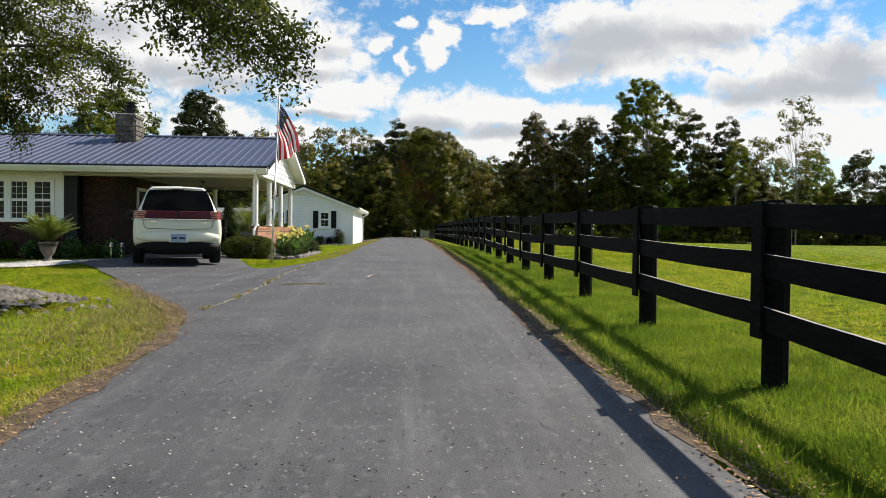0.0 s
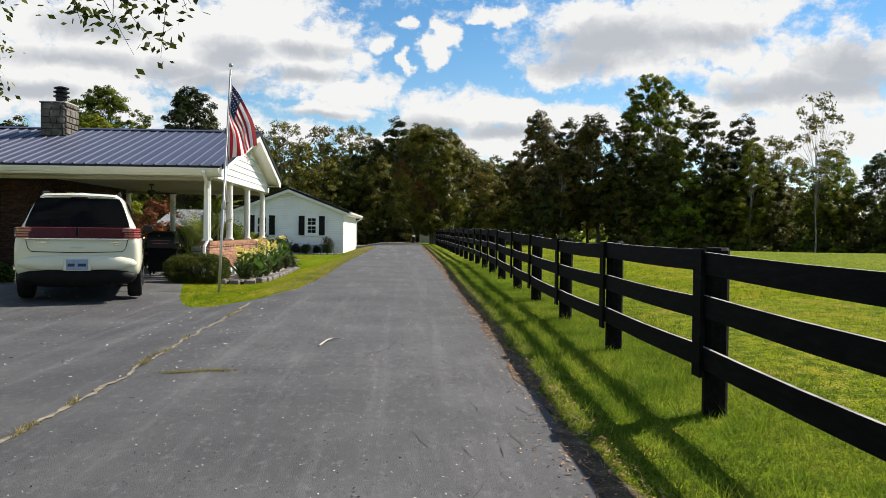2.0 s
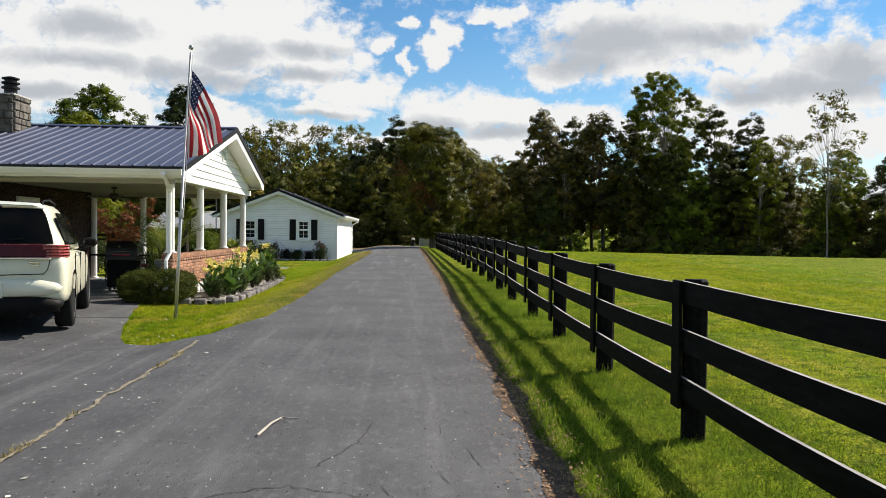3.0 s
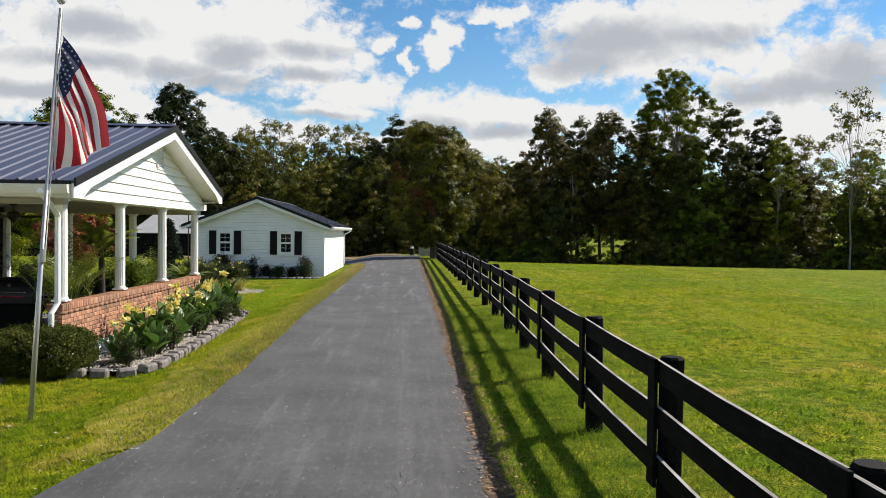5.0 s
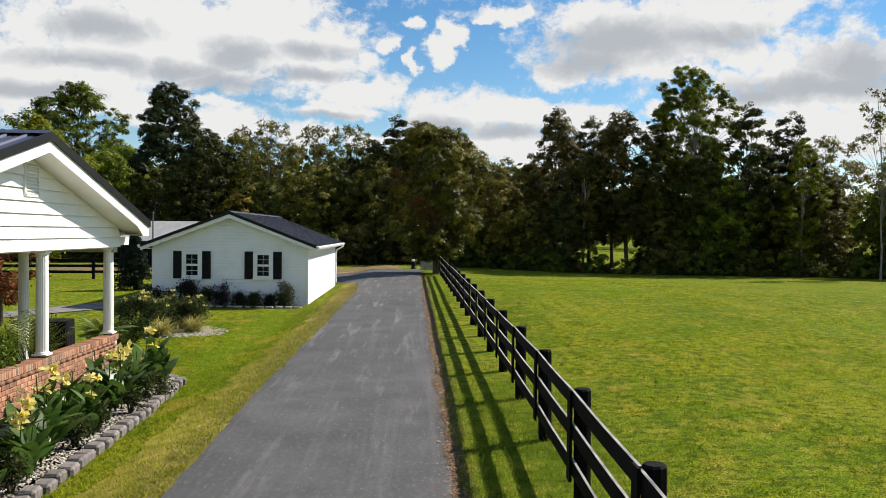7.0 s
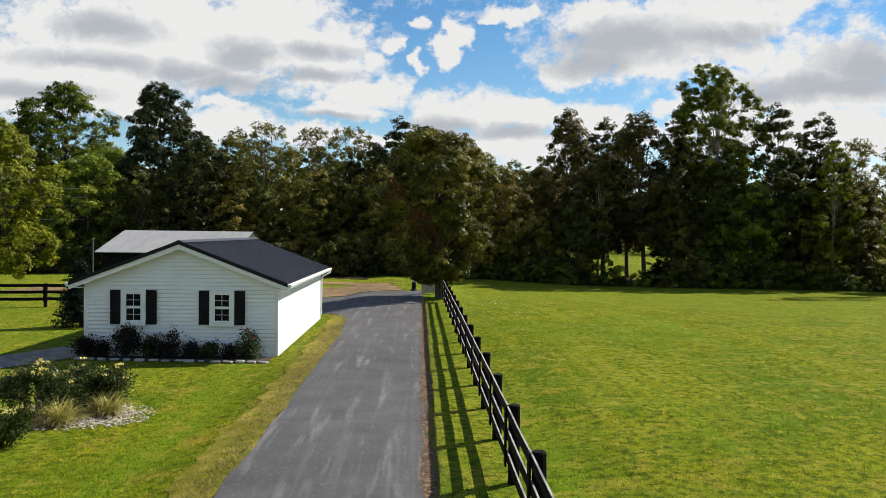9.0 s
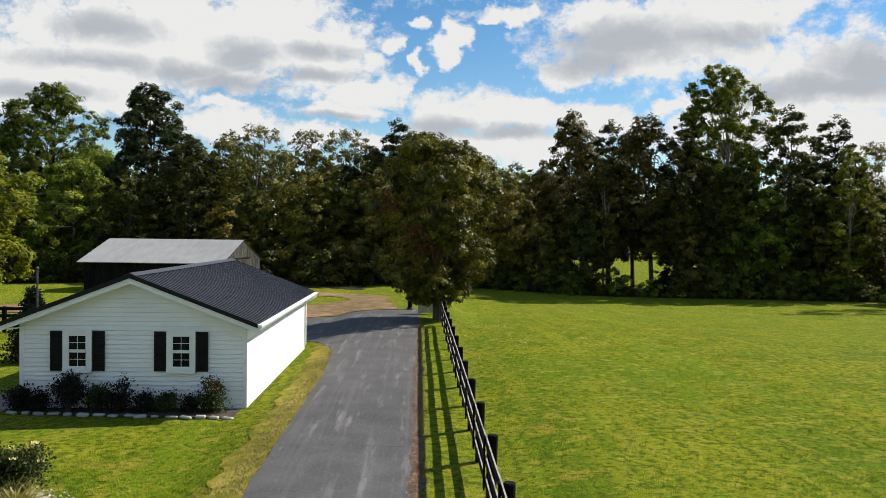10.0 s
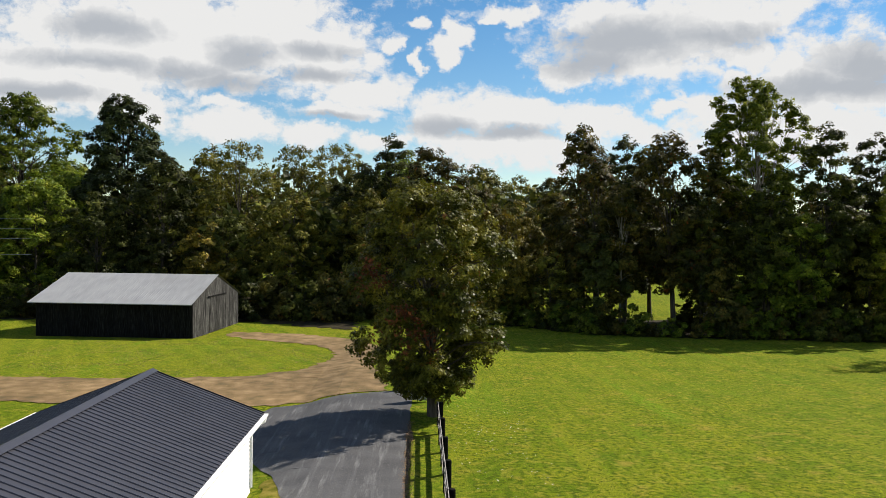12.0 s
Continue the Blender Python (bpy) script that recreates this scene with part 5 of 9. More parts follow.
# tree-line behind the pasture: (kind, x, y, scale, tall)
for kind, x, y, s, tall in [
    (COTTONWOOD, 35.2, 111.5, 1.0, 1.0), (HIGH[4], 20.5, 129, 1.12, 1.12), (TALL[0], 24.7, 125, 0.97, 1.0), (HIGH[4], 27.6, 124, 1.0, 1.08),
    (HIGH[4], 26.0, 110.5, 0.98, 1.10), (TALL[2], 29.2, 111, 0.86, 1.0), (HIGH[1], 31.2, 114.5, 0.9, 1.05), (TALL[0], 39.2, 108, 0.96, 0.98), (TALL[0], 45.6, 111.5, 0.92, 1.0), (HIGH[1], 42.2, 110, 0.85, 1.0),
    (SPARSE, 49.2, 98.5, 1.0, 1.0), (AIRY[1], 50.4, 112, 0.92, 1.08), (HIGH[0], 56, 106, 0.82, 1.0), (OAK[1], 60, 102, 0.80, 1.0), (OAK[2], 66, 101, 0.8, 1.0), (OAK[0], 73, 98, 0.8, 1.0), (OAK[0], 80, 104, 0.8, 1.0),
    (HIGH[4], 18.9, 112.5, 0.88, 1.10), (OAK[4], 16.2, 119, 0.78, 1.0), (OAK[3], 11.4, 115.5, 0.60, 1.18), (HIGH[0], 36.5, 107.5, 0.66, 1.0), (HIGH[1], 33.2, 108.5, 0.72, 1.05), (HIGH[1], 22.4, 115, 0.9, 1.0), (HIGH[2], 47.6, 107, 0.66, 1.0), (HIGH[5], 52.5, 102, 0.62, 1.0), (OAK[1], 37, 121, 0.92, 1.0), (OAK[4], 45, 119, 0.86, 1.0), (OAK[2], 53, 118, 0.82, 1.0),
]:
    plant_tree(kind, x, y, "tall leafy tree on the dark woodland edge", s, rnd.uniform(0, 360) if kind is not COTTONWOOD else 0, W, tall=tall)
for kind, x, y, s in [
    (BROAD, -51.6, 145, 1.02), (OAK[0], -41, 134, 0.98), (SOMBRE, -33.2, 133, 1.0), (OAK[1], -25.6, 122, 0.98), (AIRY[1], -18, 125, 1.12), (SMALL[2], -19.6, 117, 1.12), (AIRY[1], -13.0, 132, 1.14),
    (OAK[2], -11.5, 120, 0.76), (AIRY[1], -8.5, 136, 1.18), (OAK[4], 3.5, 131, 1.10), (OAK[1], -4.6, 127, 0.95), (TALL[0], -1.2, 125, 0.93), (OAK[1], -31, 118, 0.72), (OAK[0], -39, 122, 0.86), (OAK[2], 9.5, 146, 1.06), (OAK[1], 12, 160, 1.10),
    (SMALL[2], 16.4, 151, 1.60), (OAK[2], 19, 172, 1.10), (OAK[2], -62, 150, 1.21), (OAK[0], -72, 140, 1.32), (OAK[1], -58, 128, 1.10), (OAK[1], -18, 119, 0.62), (OAK[2], -3.5, 120, 0.76), (OAK[4], 8, 121, 0.80), (OAK[3], 2, 117, 0.72),
    (OAK[1], 25, 178, 1.10), (OAK[2], -24, 138, 1.12), (OAK[0], 0, 146, 1.16),
]:
    plant_tree(kind, x, y, "leafy tree in the dark woodland behind the barn", s, rnd.uniform(0, 360), W)
# undergrowth along the far field edge, open where the field beyond shows
for k in range(58):
    x = -3 + k * 1.2 + rnd.uniform(-0.6, 0.6)
    low = 0.62 if 21.5 < x < 27.5 or 45 < x < 48 else 1.0
    plant_tree(BRUSH[(k * 2) % 3 if x > 16 else (0, 1)[k % 2]], x, wood_line(x) + 1.4 + rnd.uniform(-0.7, 1.0), "dense green bush in the undergrowth", rnd.uniform(0.55, 0.95) * low, rnd.uniform(0, 360), "undergrowth along the field edge", "bush")
for k, x in enumerate((7.5, 11, 14.5, 18.4, 29, 33.5, 38.5, 43, 51.5, 56, 61, 65)):
    plant_tree((SMALL[0], SMALL[4], SMALL[1], SMALL[4], SMALL[3])[k % 5], x, wood_line(x) + 3.5 + rnd.uniform(-0.8, 1.2), "leafy understorey tree on the woodland edge", rnd.uniform(0.75, 1.1), rnd.uniform(0, 360), W, tall=rnd.uniform(0.95, 1.15))
for k, x in enumerate((20.6, 27.9, 34, 44.5)):
    plant_tree(TALL[(2, 0, 0, 1)[k]], x, wood_line(x) + 3.5, "slender tree with a high crown on the woodland edge", rnd.uniform(0.66, 0.76), rnd.uniform(0, 360), W)
for k in range(22):
    x = 28.5 + k * 1.5 + rnd.uniform(-0.5, 0.5)
    plant_tree(BRUSH[0], x, wood_line(x) + 7 + rnd.uniform(-2, 2), "dark bush under the trees", rnd.uniform(0.5, 0.9), rnd.uniform(0, 360), "undergrowth along the field edge", "bush")
for k, x in enumerate((29.5, 31.5, 36, 39.5, 41.5, 44, 50)):
    plant_tree(SMALL[(4, 4, 0, 4, 3, 4, 1)[k]], x, wood_line(x) + 8.5 + rnd.uniform(-1, 2), "leafy understorey tree under the tall trees", rnd.uniform(0.65, 0.9), rnd.uniform(0, 360), W)
for k in range(16):
    plant_tree(BRUSH[(0, 2)[k % 2]], -44 + k * 2.9, 113.5 + rnd.uniform(-2, 1.5), "dense green bush in the undergrowth", rnd.uniform(0.9, 1.4), rnd.uniform(0, 360), "undergrowth behind the barn", "bush")
# single trees
LOW = tree_kind(58, 11.5, 5.2, 0.9, LEAF_LIME, lobes=32, lobe_r=1.4, clumps=380, clump_r=0.55, per=56, size=0.26, r=0.2)
plant_tree(LOW, -28.4, 80, "olive-green tree with a low spreading crown", 1.0, 40, name="tree")

PEAR = tree_kind(101, 9.2, 3.3, 1.0, LEAF_PEAR, form=EGG, lobes=60, lobe_r=1.05, clumps=1300, clump_r=0.30, per=72, size=0.125, r=0.24, limb=0.2, lean=-0.35, tri=False)
pear = plant_tree(PEAR, 2.4, 67.0, "dense dark-green pear tree beside the end of the lane", 1.0, 0)
rng = np.random.default_rng(7)
v, f = leaves(rng, np.concatenate([rng.normal(0, 1, (9, 3)) * (0.55, 0.25, 0.45) + c for c in ((-1.1, -2.95, 4.4), (-1.9, -2.3, 5.6), (-0.7, -2.9, 3.7))]), 0.16, 16, 0.15)
raw("turning_foliage", v, f, LEAF_RED, pear, "patch of red autumn leaves")


# floor of the woods: leaf litter, with the trees' shade put in its colour
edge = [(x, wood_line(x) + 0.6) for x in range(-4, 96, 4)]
strip("forest_floor", edge + [(x, y + 15) for x, y in edge[::-1]], SHADED_FOREST_FLOOR, 0.02, "leaf-covered ground under the trees, darkened for their shade", "forest floor", step=3.0, rag=0.8, seed=21)
strip("forest_floor", [(-110, 112), (-60, 112), (-44, 111), (-30, 113.5), (-14, 111.5), (-6, 107), (-4, 106), (-4, 150), (-60, 158), (-110, 150)], SHADED_FOREST_FLOOR, 0.02, "leaf-covered ground behind the barn, darkened for tree shade", "forest floor", step=4.0, rag=0.8, seed=22)

# ---- parked car ----
CAR_PAINT = material("cream_car_paint", [(0.74, 0.72, 0.57), (0.77, 0.75, 0.60)], 2.0, 0.3, coat=0.5)
CAR_GLASS = glass("car_glass", (0.006, 0.007, 0.008), 0.04)
RUBBER = material("rubber", [(0.008, 0.008, 0.008), (0.014, 0.014, 0.014)], 9.0, 0.8, bump=0.2, spec=0.2)
BLACK_PLASTIC = material("black_plastic", [(0.004, 0.004, 0.004), (0.008, 0.008, 0.008)], 9.0, 0.6, spec=0.15)
CHROME = material("chrome", [(0.62, 0.62, 0.63), (0.7, 0.7, 0.7)], 3.0, 0.18, metal=1.0)
ALLOY = material("alloy", [(0.42, 0.42, 0.43), (0.5, 0.5, 0.5)], 3.0, 0.3, metal=0.9)
LAMP_RED = material("red_lens", [(0.060, 0.004, 0.006), (0.10, 0.006, 0.009)], 14.0, 0.25, coat=0.1, spec=0.3)
LAMP_PALE = material("pale_red_lens", [(0.36, 0.06, 0.07), (0.46, 0.12, 0.12)], 30.0, 0.12, coat=0.5)
PLATE_BLUE = material("plate_blue", [(0.20, 0.30, 0.45), (0.32, 0.41, 0.52)], 18.0, 0.4)
INK = material("ink", [(0.02, 0.025, 0.06), (0.03, 0.035, 0.08)], 9.0, 0.5)


def loft(bm, rings):
    """Skin over half sections (x, y, z), mirrored in x, with closed ends."""
    def ring(half):
        right = [bm.verts.new(p) for p in half]
        left = [bm.verts.new((-p[0], p[1], p[2])) if p[0] > 1e-4 else v for p, v in zip(half, right)]
        return right, left
    made = [ring(r) for r in rings]
    for (r0, l0), (r1, l1) in zip(made, made[1:]):
        for k in range(len(r0) - 1):
            for a, b in ((r0, r1), (l0, l1)):
                q = [a[k], a[k + 1], b[k + 1], b[k]]
                q = [v for i, v in enumerate(q) if v not in q[:i]]
                if len(q) > 2:
                    bm.faces.new(q)
    for r, l in (made[0], made[-1]):
        bm.faces.new(r + [v for v in l[::-1] if v not in r])
    bmesh.ops.recalc_face_normals(bm, faces=bm.faces)
    return bm


def soft(ob, levels=1):
    m = ob.modifiers.new("round", "SUBSURF")
    m.levels = m.render_levels = levels
    ob.data.shade_smooth()
    return ob


def wheel_parts(car, x, y, r=0.365):
    s = 1 if x > 0 else -1
    bm = B()
    lathe(bm, [(r * 0.62, -0.11), (r * 0.93, -0.115), (r, -0.08), (r, 0.08), (r * 0.93, 0.115), (r * 0.62, 0.11)], 32)
    w = part("wheel", bm, RUBBER, car, "black tyre on a silver alloy wheel", smooth=True)
    w.matrix_basis = pose(x, y, r, 0, 90, 0)
    bm = B()
    lathe(bm, [(0.05, s * 0.085), (r * 0.2, s * 0.095), (r * 0.2, s * 0.06), (r * 0.55, s * 0.04), (r * 0.60, s * 0.1), (r * 0.64, s * 0.112), (r * 0.64, -s * 0.05), (0.05, -s * 0.05)], 32)
    part("rim", bm, ALLOY, w)
    for k in range(7):
        bm = B()
        a = 2 * math.pi * k / 7
        box(bm, (math.cos(a) * r * 0.38, math.sin(a) * r * 0.38, s * 0.085), (r * 0.46, 0.055, 0.03), (0, 0, math.degrees(a)), 0.006)
        part("spoke", bm, ALLOY, w)


def build_car():
    car = thing("car", (-5.10, 18.22, gz(-5.2, 20) + 0.012), 17.3, "cream-coloured sport utility vehicle parked on the asphalt apron", "car")
    st = [(0.0, .82, .46, 1.06), (0.05, .90, .42, 1.085), (0.16, .935, .36, 1.09), (0.5, .95, .33, 1.08), (1.2, .957, .30, 1.08), (2.4, .957, .30, 1.07), (3.3, .952, .30, 1.05), (3.9, .94, .32, 1.02), (4.35, .90, .34, 0.94), (4.62, .80, .38, 0.84), (4.72, .66, .42, 0.74)]
    rings = []
    for s, w, zb, zt in st:
        h = zt - zb
        rings.append([(0, s, zb), (w * 0.86, s, zb), (w * 0.97, s, zb + h * 0.08), (w, s, zb + h * 0.30), (w * 1.0, s, zb + h * 0.60), (w * 0.985, s, zb + h * 0.86), (w * 0.93, s, zb + h * 0.97), (0, s, zt)])
    soft(part("body", loft(B(), rings), CAR_PAINT, car, "cream car body"))
    cab = [(0.08, .84, .80, 1.07, 1.10), (0.17, .865, .76, 1.05, 1.24), (0.33, .88, .68, 1.05, 1.50), (0.50, .885, .63, 1.05, 1.645), (0.85, .89, .625, 1.05, 1.695), (1.7, .89, .63, 1.05, 1.715), (2.4, .885, .62, 1.05, 1.66), (2.85, .87, .62, 1.04, 1.50), (3.3, .85, .66, 1.02, 1.22), (3.5, .83, .7, 1.0, 1.06)]
    rings = [[(0, s, zb), (wb, s, zb), (wb * 0.99, s, zb + (zt - zb) * 0.15), (wr + 0.35 * (wb - wr), s, zb + (zt - zb) * 0.6), (wr + 0.03, s, zb + (zt - zb) * 0.9), (wr - 0.06, s, zt), (0, s, zt + 0.02)] for s, wb, wr, zb, zt in cab]
    soft(part("cabin", loft(B(), rings), CAR_PAINT, car))
    # rear window
    bm = B()
    rows = [(0.135, 1.155, .765), (0.19, 1.25, .745), (0.27, 1.39, .70), (0.36, 1.53, .65), (0.43, 1.615, .60)]
    vs = [[bm.verts.new((w * u, s - 0.03 - 0.05 * (1 - u * u), z)) for u in (-1, -0.6, -0.2, 0.2, 0.6, 1)] for s, z, w in rows]
    for a, b in zip(vs, vs[1:]):
        for k in range(5):
            bm.faces.new((a[k], a[k + 1], b[k + 1], b[k]))
    bmesh.ops.solidify(bm, geom=bm.faces[:], thickness=0.012)
    part("rear_window", bm, CAR_GLASS, car, "dark tinted rear window", smooth=True).data.set_sharp_from_angle(angle=radians(35))
    bm = B()
    loft(bm, [[(0, 0.33, 1.645), (0.50, 0.36, 1.635), (0.58, 0.42, 1.615), (0.58, 0.42, 1.63), (0.50, 0.36, 1.652), (0, 0.33, 1.667)], [(0, 0.60, 1.69), (0.55, 0.61, 1.665), (0.61, 0.64, 1.63), (0.61, 0.64, 1.645), (0.55, 0.61, 1.69), (0, 0.60, 1.712)]])
    part("spoiler", bm, CAR_PAINT, car)
    bm = B()
    box(bm, (0, 0.35, 1.628), (0.26, 0.03, 0.018), (20, 0, 0), 0.004)
    part("brake_light", bm, LAMP_RED, car)
    bm = B()
    box(bm, (0.16, 0.10, 1.19), (0.52, 0.015, 0.02), (0, -7, 0), 0.003)
    part("wiper", bm, BLACK_PLASTIC, car)
    # side windows
    for sx in (-1, 1):
        for ya, yb, za, zb in ((0.55, 1.05, 1.13, 1.50), (1.12, 1.90, 1.13, 1.57), (1.97, 2.78, 1.13, 1.55)):
            bm = B()
            q = []
            for y, z in ((ya, za), (yb, za), (yb - (0.42 if yb > 2.5 else 0.03), zb), (ya + (0.12 if ya < 0.6 else 0.0), zb)):
                f = (z - 1.05) / 0.64
                q.append((sx * (0.902 - 0.255 * f ** 1.2), y, z))
            v = [bm.verts.new(p) for p in q] + [bm.verts.new((p[0] - sx * 0.02, p[1], p[2])) for p in q]
            bm.faces.new(v[:4]), bm.faces.new(v[4:][::-1])
            for k in range(4):
                bm.faces.new((v[k], v[(k + 1) % 4], v[4 + (k + 1) % 4], v[4 + k]))
            bmesh.ops.recalc_face_normals(bm, faces=bm.faces)
            part("side_window", bm, CAR_GLASS, car)
        bm = B()
        tube(bm, [(sx * 0.57, 0.62, 1.67), (sx * 0.575, 0.72, 1.72), (sx * 0.575, 1.5, 1.755), (sx * 0.57, 2.2, 1.72), (sx * 0.56, 2.3, 1.66)], 0.014, 8)
        part("roof_rail", bm, BLACK_PLASTIC, car, "dark roof rail")
        bm = B()
        ball(bm, (sx * 1.03, 2.86, 1.14), 0.1, 14, (1.15, 0.6, 0.78))
        tube(bm, [(sx * 0.88, 2.9, 1.06), (sx * 0.98, 2.88, 1.09)], 0.03, 8)
        m = part("door_mirror", bm, BLACK_PLASTIC, car, smooth=True)
        bm = B()
        box(bm, (sx * 1.03, 2.81, 1.14), (0.17, 0.012, 0.1), bevel=0.004)
        part("mirror_glass", bm, CAR_GLASS, m)
        for y in (1.25, 2.1):
            bm = B()
            box(bm, (sx * 0.965, y, 0.98), (0.03, 0.18, 0.028), bevel=0.006)
            part("door_handle", bm, CAR_PAINT, car)
        for y in (1.08, 1.94, 2.9):
            bm = B()
            box(bm, (sx * 0.953, y, 0.70), (0.012, 0.006, 0.62))
            part("door_gap", bm, BLACK_PLASTIC, car)
        # corner lamps wrap round the body's corner
        bm = B()
        loft_pts = [(0.66, -0.028), (0.76, -0.018), (0.835, 0.02), (0.892, 0.10), (0.925, 0.22), (0.938, 0.36)]
        v = [[bm.verts.new((sx * x, y, z)) for x, y in loft_pts] for z in (0.985, 1.145)]
        for k in range(5):
            bm.faces.new((v[0][k], v[0][k + 1], v[1][k + 1], v[1][k]))
        bmesh.ops.recalc_face_normals(bm, faces=bm.faces)
        bmesh.ops.solidify(bm, geom=bm.faces[:], thickness=0.04)
        lamp = part("tail_lamp", bm, LAMP_PALE, car, "pale red corner tail lamp")
        for k in range(4):
            bm = B()
            v = [[bm.verts.new((sx * (x + 0.003), y - 0.004, z)) for x, y in loft_pts] for z in (1.0 + 0.038 * k, 1.013 + 0.038 * k)]
            for j in range(5):
                bm.faces.new((v[0][j], v[0][j + 1], v[1][j + 1], v[1][j]))
            bmesh.ops.solidify(bm, geom=bm.faces[:], thickness=0.006)
            part("lamp_rib", bm, LAMP_RED, lamp)
        for y in (0.93, 3.78):
            wheel_parts(car, sx * 0.835, y)
            bm = B()
            n = 20
            v = [[bm.verts.new((sx * xx, y + r * math.cos(math.pi * j / n), 0.365 + r * math.sin(math.pi * j / n))) for j in range(n + 1)] for xx, r in ((0.962, 0.385), (0.962, 0.43))]
            for j in range(n):
                bm.faces.new((v[0][j], v[0][j + 1], v[1][j + 1], v[1][j]))
            bmesh.ops.solidify(bm, geom=bm.faces[:], thickness=0.02)
            part("wheel_arch", bm, BLACK_PLASTIC, car)
    # tailgate: lamp bar, chrome strip, seams, badges
    bm = B()
    box(bm, (0, 0.006, 1.066), (1.40, 0.07, 0.165), (-10, 0, 0), 0.012)
    part("lamp_bar", bm, LAMP_RED, car, "full-width dark red lamp bar")
    bm = B()
    box(bm, (0, -0.026, 0.972), (1.50, 0.04, 0.022), bevel=0.006)
    part("chrome_strip", bm, CHROME, car)
    bm = B()
    box(bm, (0, -0.035, 1.085), (0.036, 0.02, 0.14), bevel=0.008)
    part("emblem", bm, BLACK_PLASTIC, car, "dark tailgate emblem")
    bm = B()
    tube(bm, [(-0.74, -0.012, 0.965), (-0.71, -0.02, 0.83), (-0.66, -0.025, 0.775), (0, -0.035, 0.76), (0.66, -0.025, 0.775), (0.71, -0.02, 0.83), (0.74, -0.012, 0.965)], 0.006, 6)
    part("tailgate_seam", bm, BLACK_PLASTIC, car)
    bm = B()
    box(bm, (0, -0.028, 0.85), (0.2, 0.03, 0.03), bevel=0.008)
    part("tailgate_handle", bm, CAR_PAINT, car)
    for x, w in ((-0.52, 0.16), (0.55, 0.12), (0.57, 0.09)):
        bm = B()
        box(bm, (x, -0.012, 0.92 if w > 0.1 else 0.885), (w, 0.02, 0.022), bevel=0.003)
        part("badge", bm, CHROME, car)
    # bumper, apron, plate
    bm = B()
    loft(bm, [[(0, -0.11, 0.49), (0.70, -0.10, 0.49), (0.72, -0.11, 0.60), (0.70, -0.07, 0.71), (0, -0.08, 0.715)], [(0, -0.02, 0.485), (0.89, 0.0, 0.485), (0.91, -0.01, 0.60), (0.89, 0.02, 0.72), (0, -0.01, 0.73)], [(0, 0.30, 0.42), (0.955, 0.45, 0.42), (0.968, 0.45, 0.60), (0.955, 0.45, 0.72), (0, 0.3, 0.74)]])
    soft(part("bumper", bm, CAR_PAINT, car))
    bm = B()
    loft(bm, [[(0, -0.06, 0.20), (0.70, -0.05, 0.21), (0.80, -0.07, 0.34), (0.76, -0.095, 0.505), (0, -0.115, 0.505)], [(0, 0.05, 0.22), (0.80, 0.06, 0.24), (0.90, 0.03, 0.36), (0.905, -0.005, 0.50), (0, 0.0, 0.50)], [(0, 0.5, 0.22), (0.84, 0.48, 0.26), (0.95, 0.48, 0.38), (0.955, 0.48, 0.455), (0, 0.5, 0.455)]])
    soft(part("bumper_apron", bm, BLACK_PLASTIC, car, "black lower bumper"))
    bm = B()
    box(bm, (0, -0.095, 0.575), (0.40, 0.03, 0.19), bevel=0.006)
    part("plate_recess", bm, CAR_PAINT, car)
    bm = B()
    box(bm, (0, -0.115, 0.575), (0.32, 0.016, 0.165), bevel=0.004)
    plate = part("number_plate", bm, PLATE_BLUE, car, "pale blue number plate with dark bars")
    for x, w in ((-0.085, 0.10), (0.07, 0.12)):
        bm = B()
        box(bm, (x, -0.1245, 0.57), (w, 0.006, 0.045))
        part("bar", bm, INK, plate)
    bm = B()
    cyl(bm, (0.52, 0.0, 0.255), 0.035, 0.16, 14, turn=(90, 0, 0))
    part("exhaust", bm, BLACK_PLASTIC, car)
    bm = B()
    span(bm, (-0.8, 0.4, 0.24), (0.8, 4.4, 0.34))
    part("underbody", bm, BLACK_PLASTIC, car)
    car.scale = (1.04, 1.0, 1.06)
    return car


build_car()


# ---- flagpole ----
FLAG_RED = material("flag_red", [(0.36, 0.014, 0.024), (0.46, 0.022, 0.034)], 6.0, 0.75, through=0.45)
FLAG_WHITE = material("flag_white", [(0.74, 0.73, 0.72), (0.8, 0.79, 0.78)], 6.0, 0.75, through=0.5)
FLAG_BLUE = material("flag_blue", [(0.014, 0.018, 0.06), (0.022, 0.028, 0.09)], 6.0, 0.75, through=0.25)
POLE_METAL = material("pole_metal", [(0.40, 0.40, 0.40), (0.52, 0.52, 0.52)], 4.0, 0.4, metal=0.7, big=0.1)


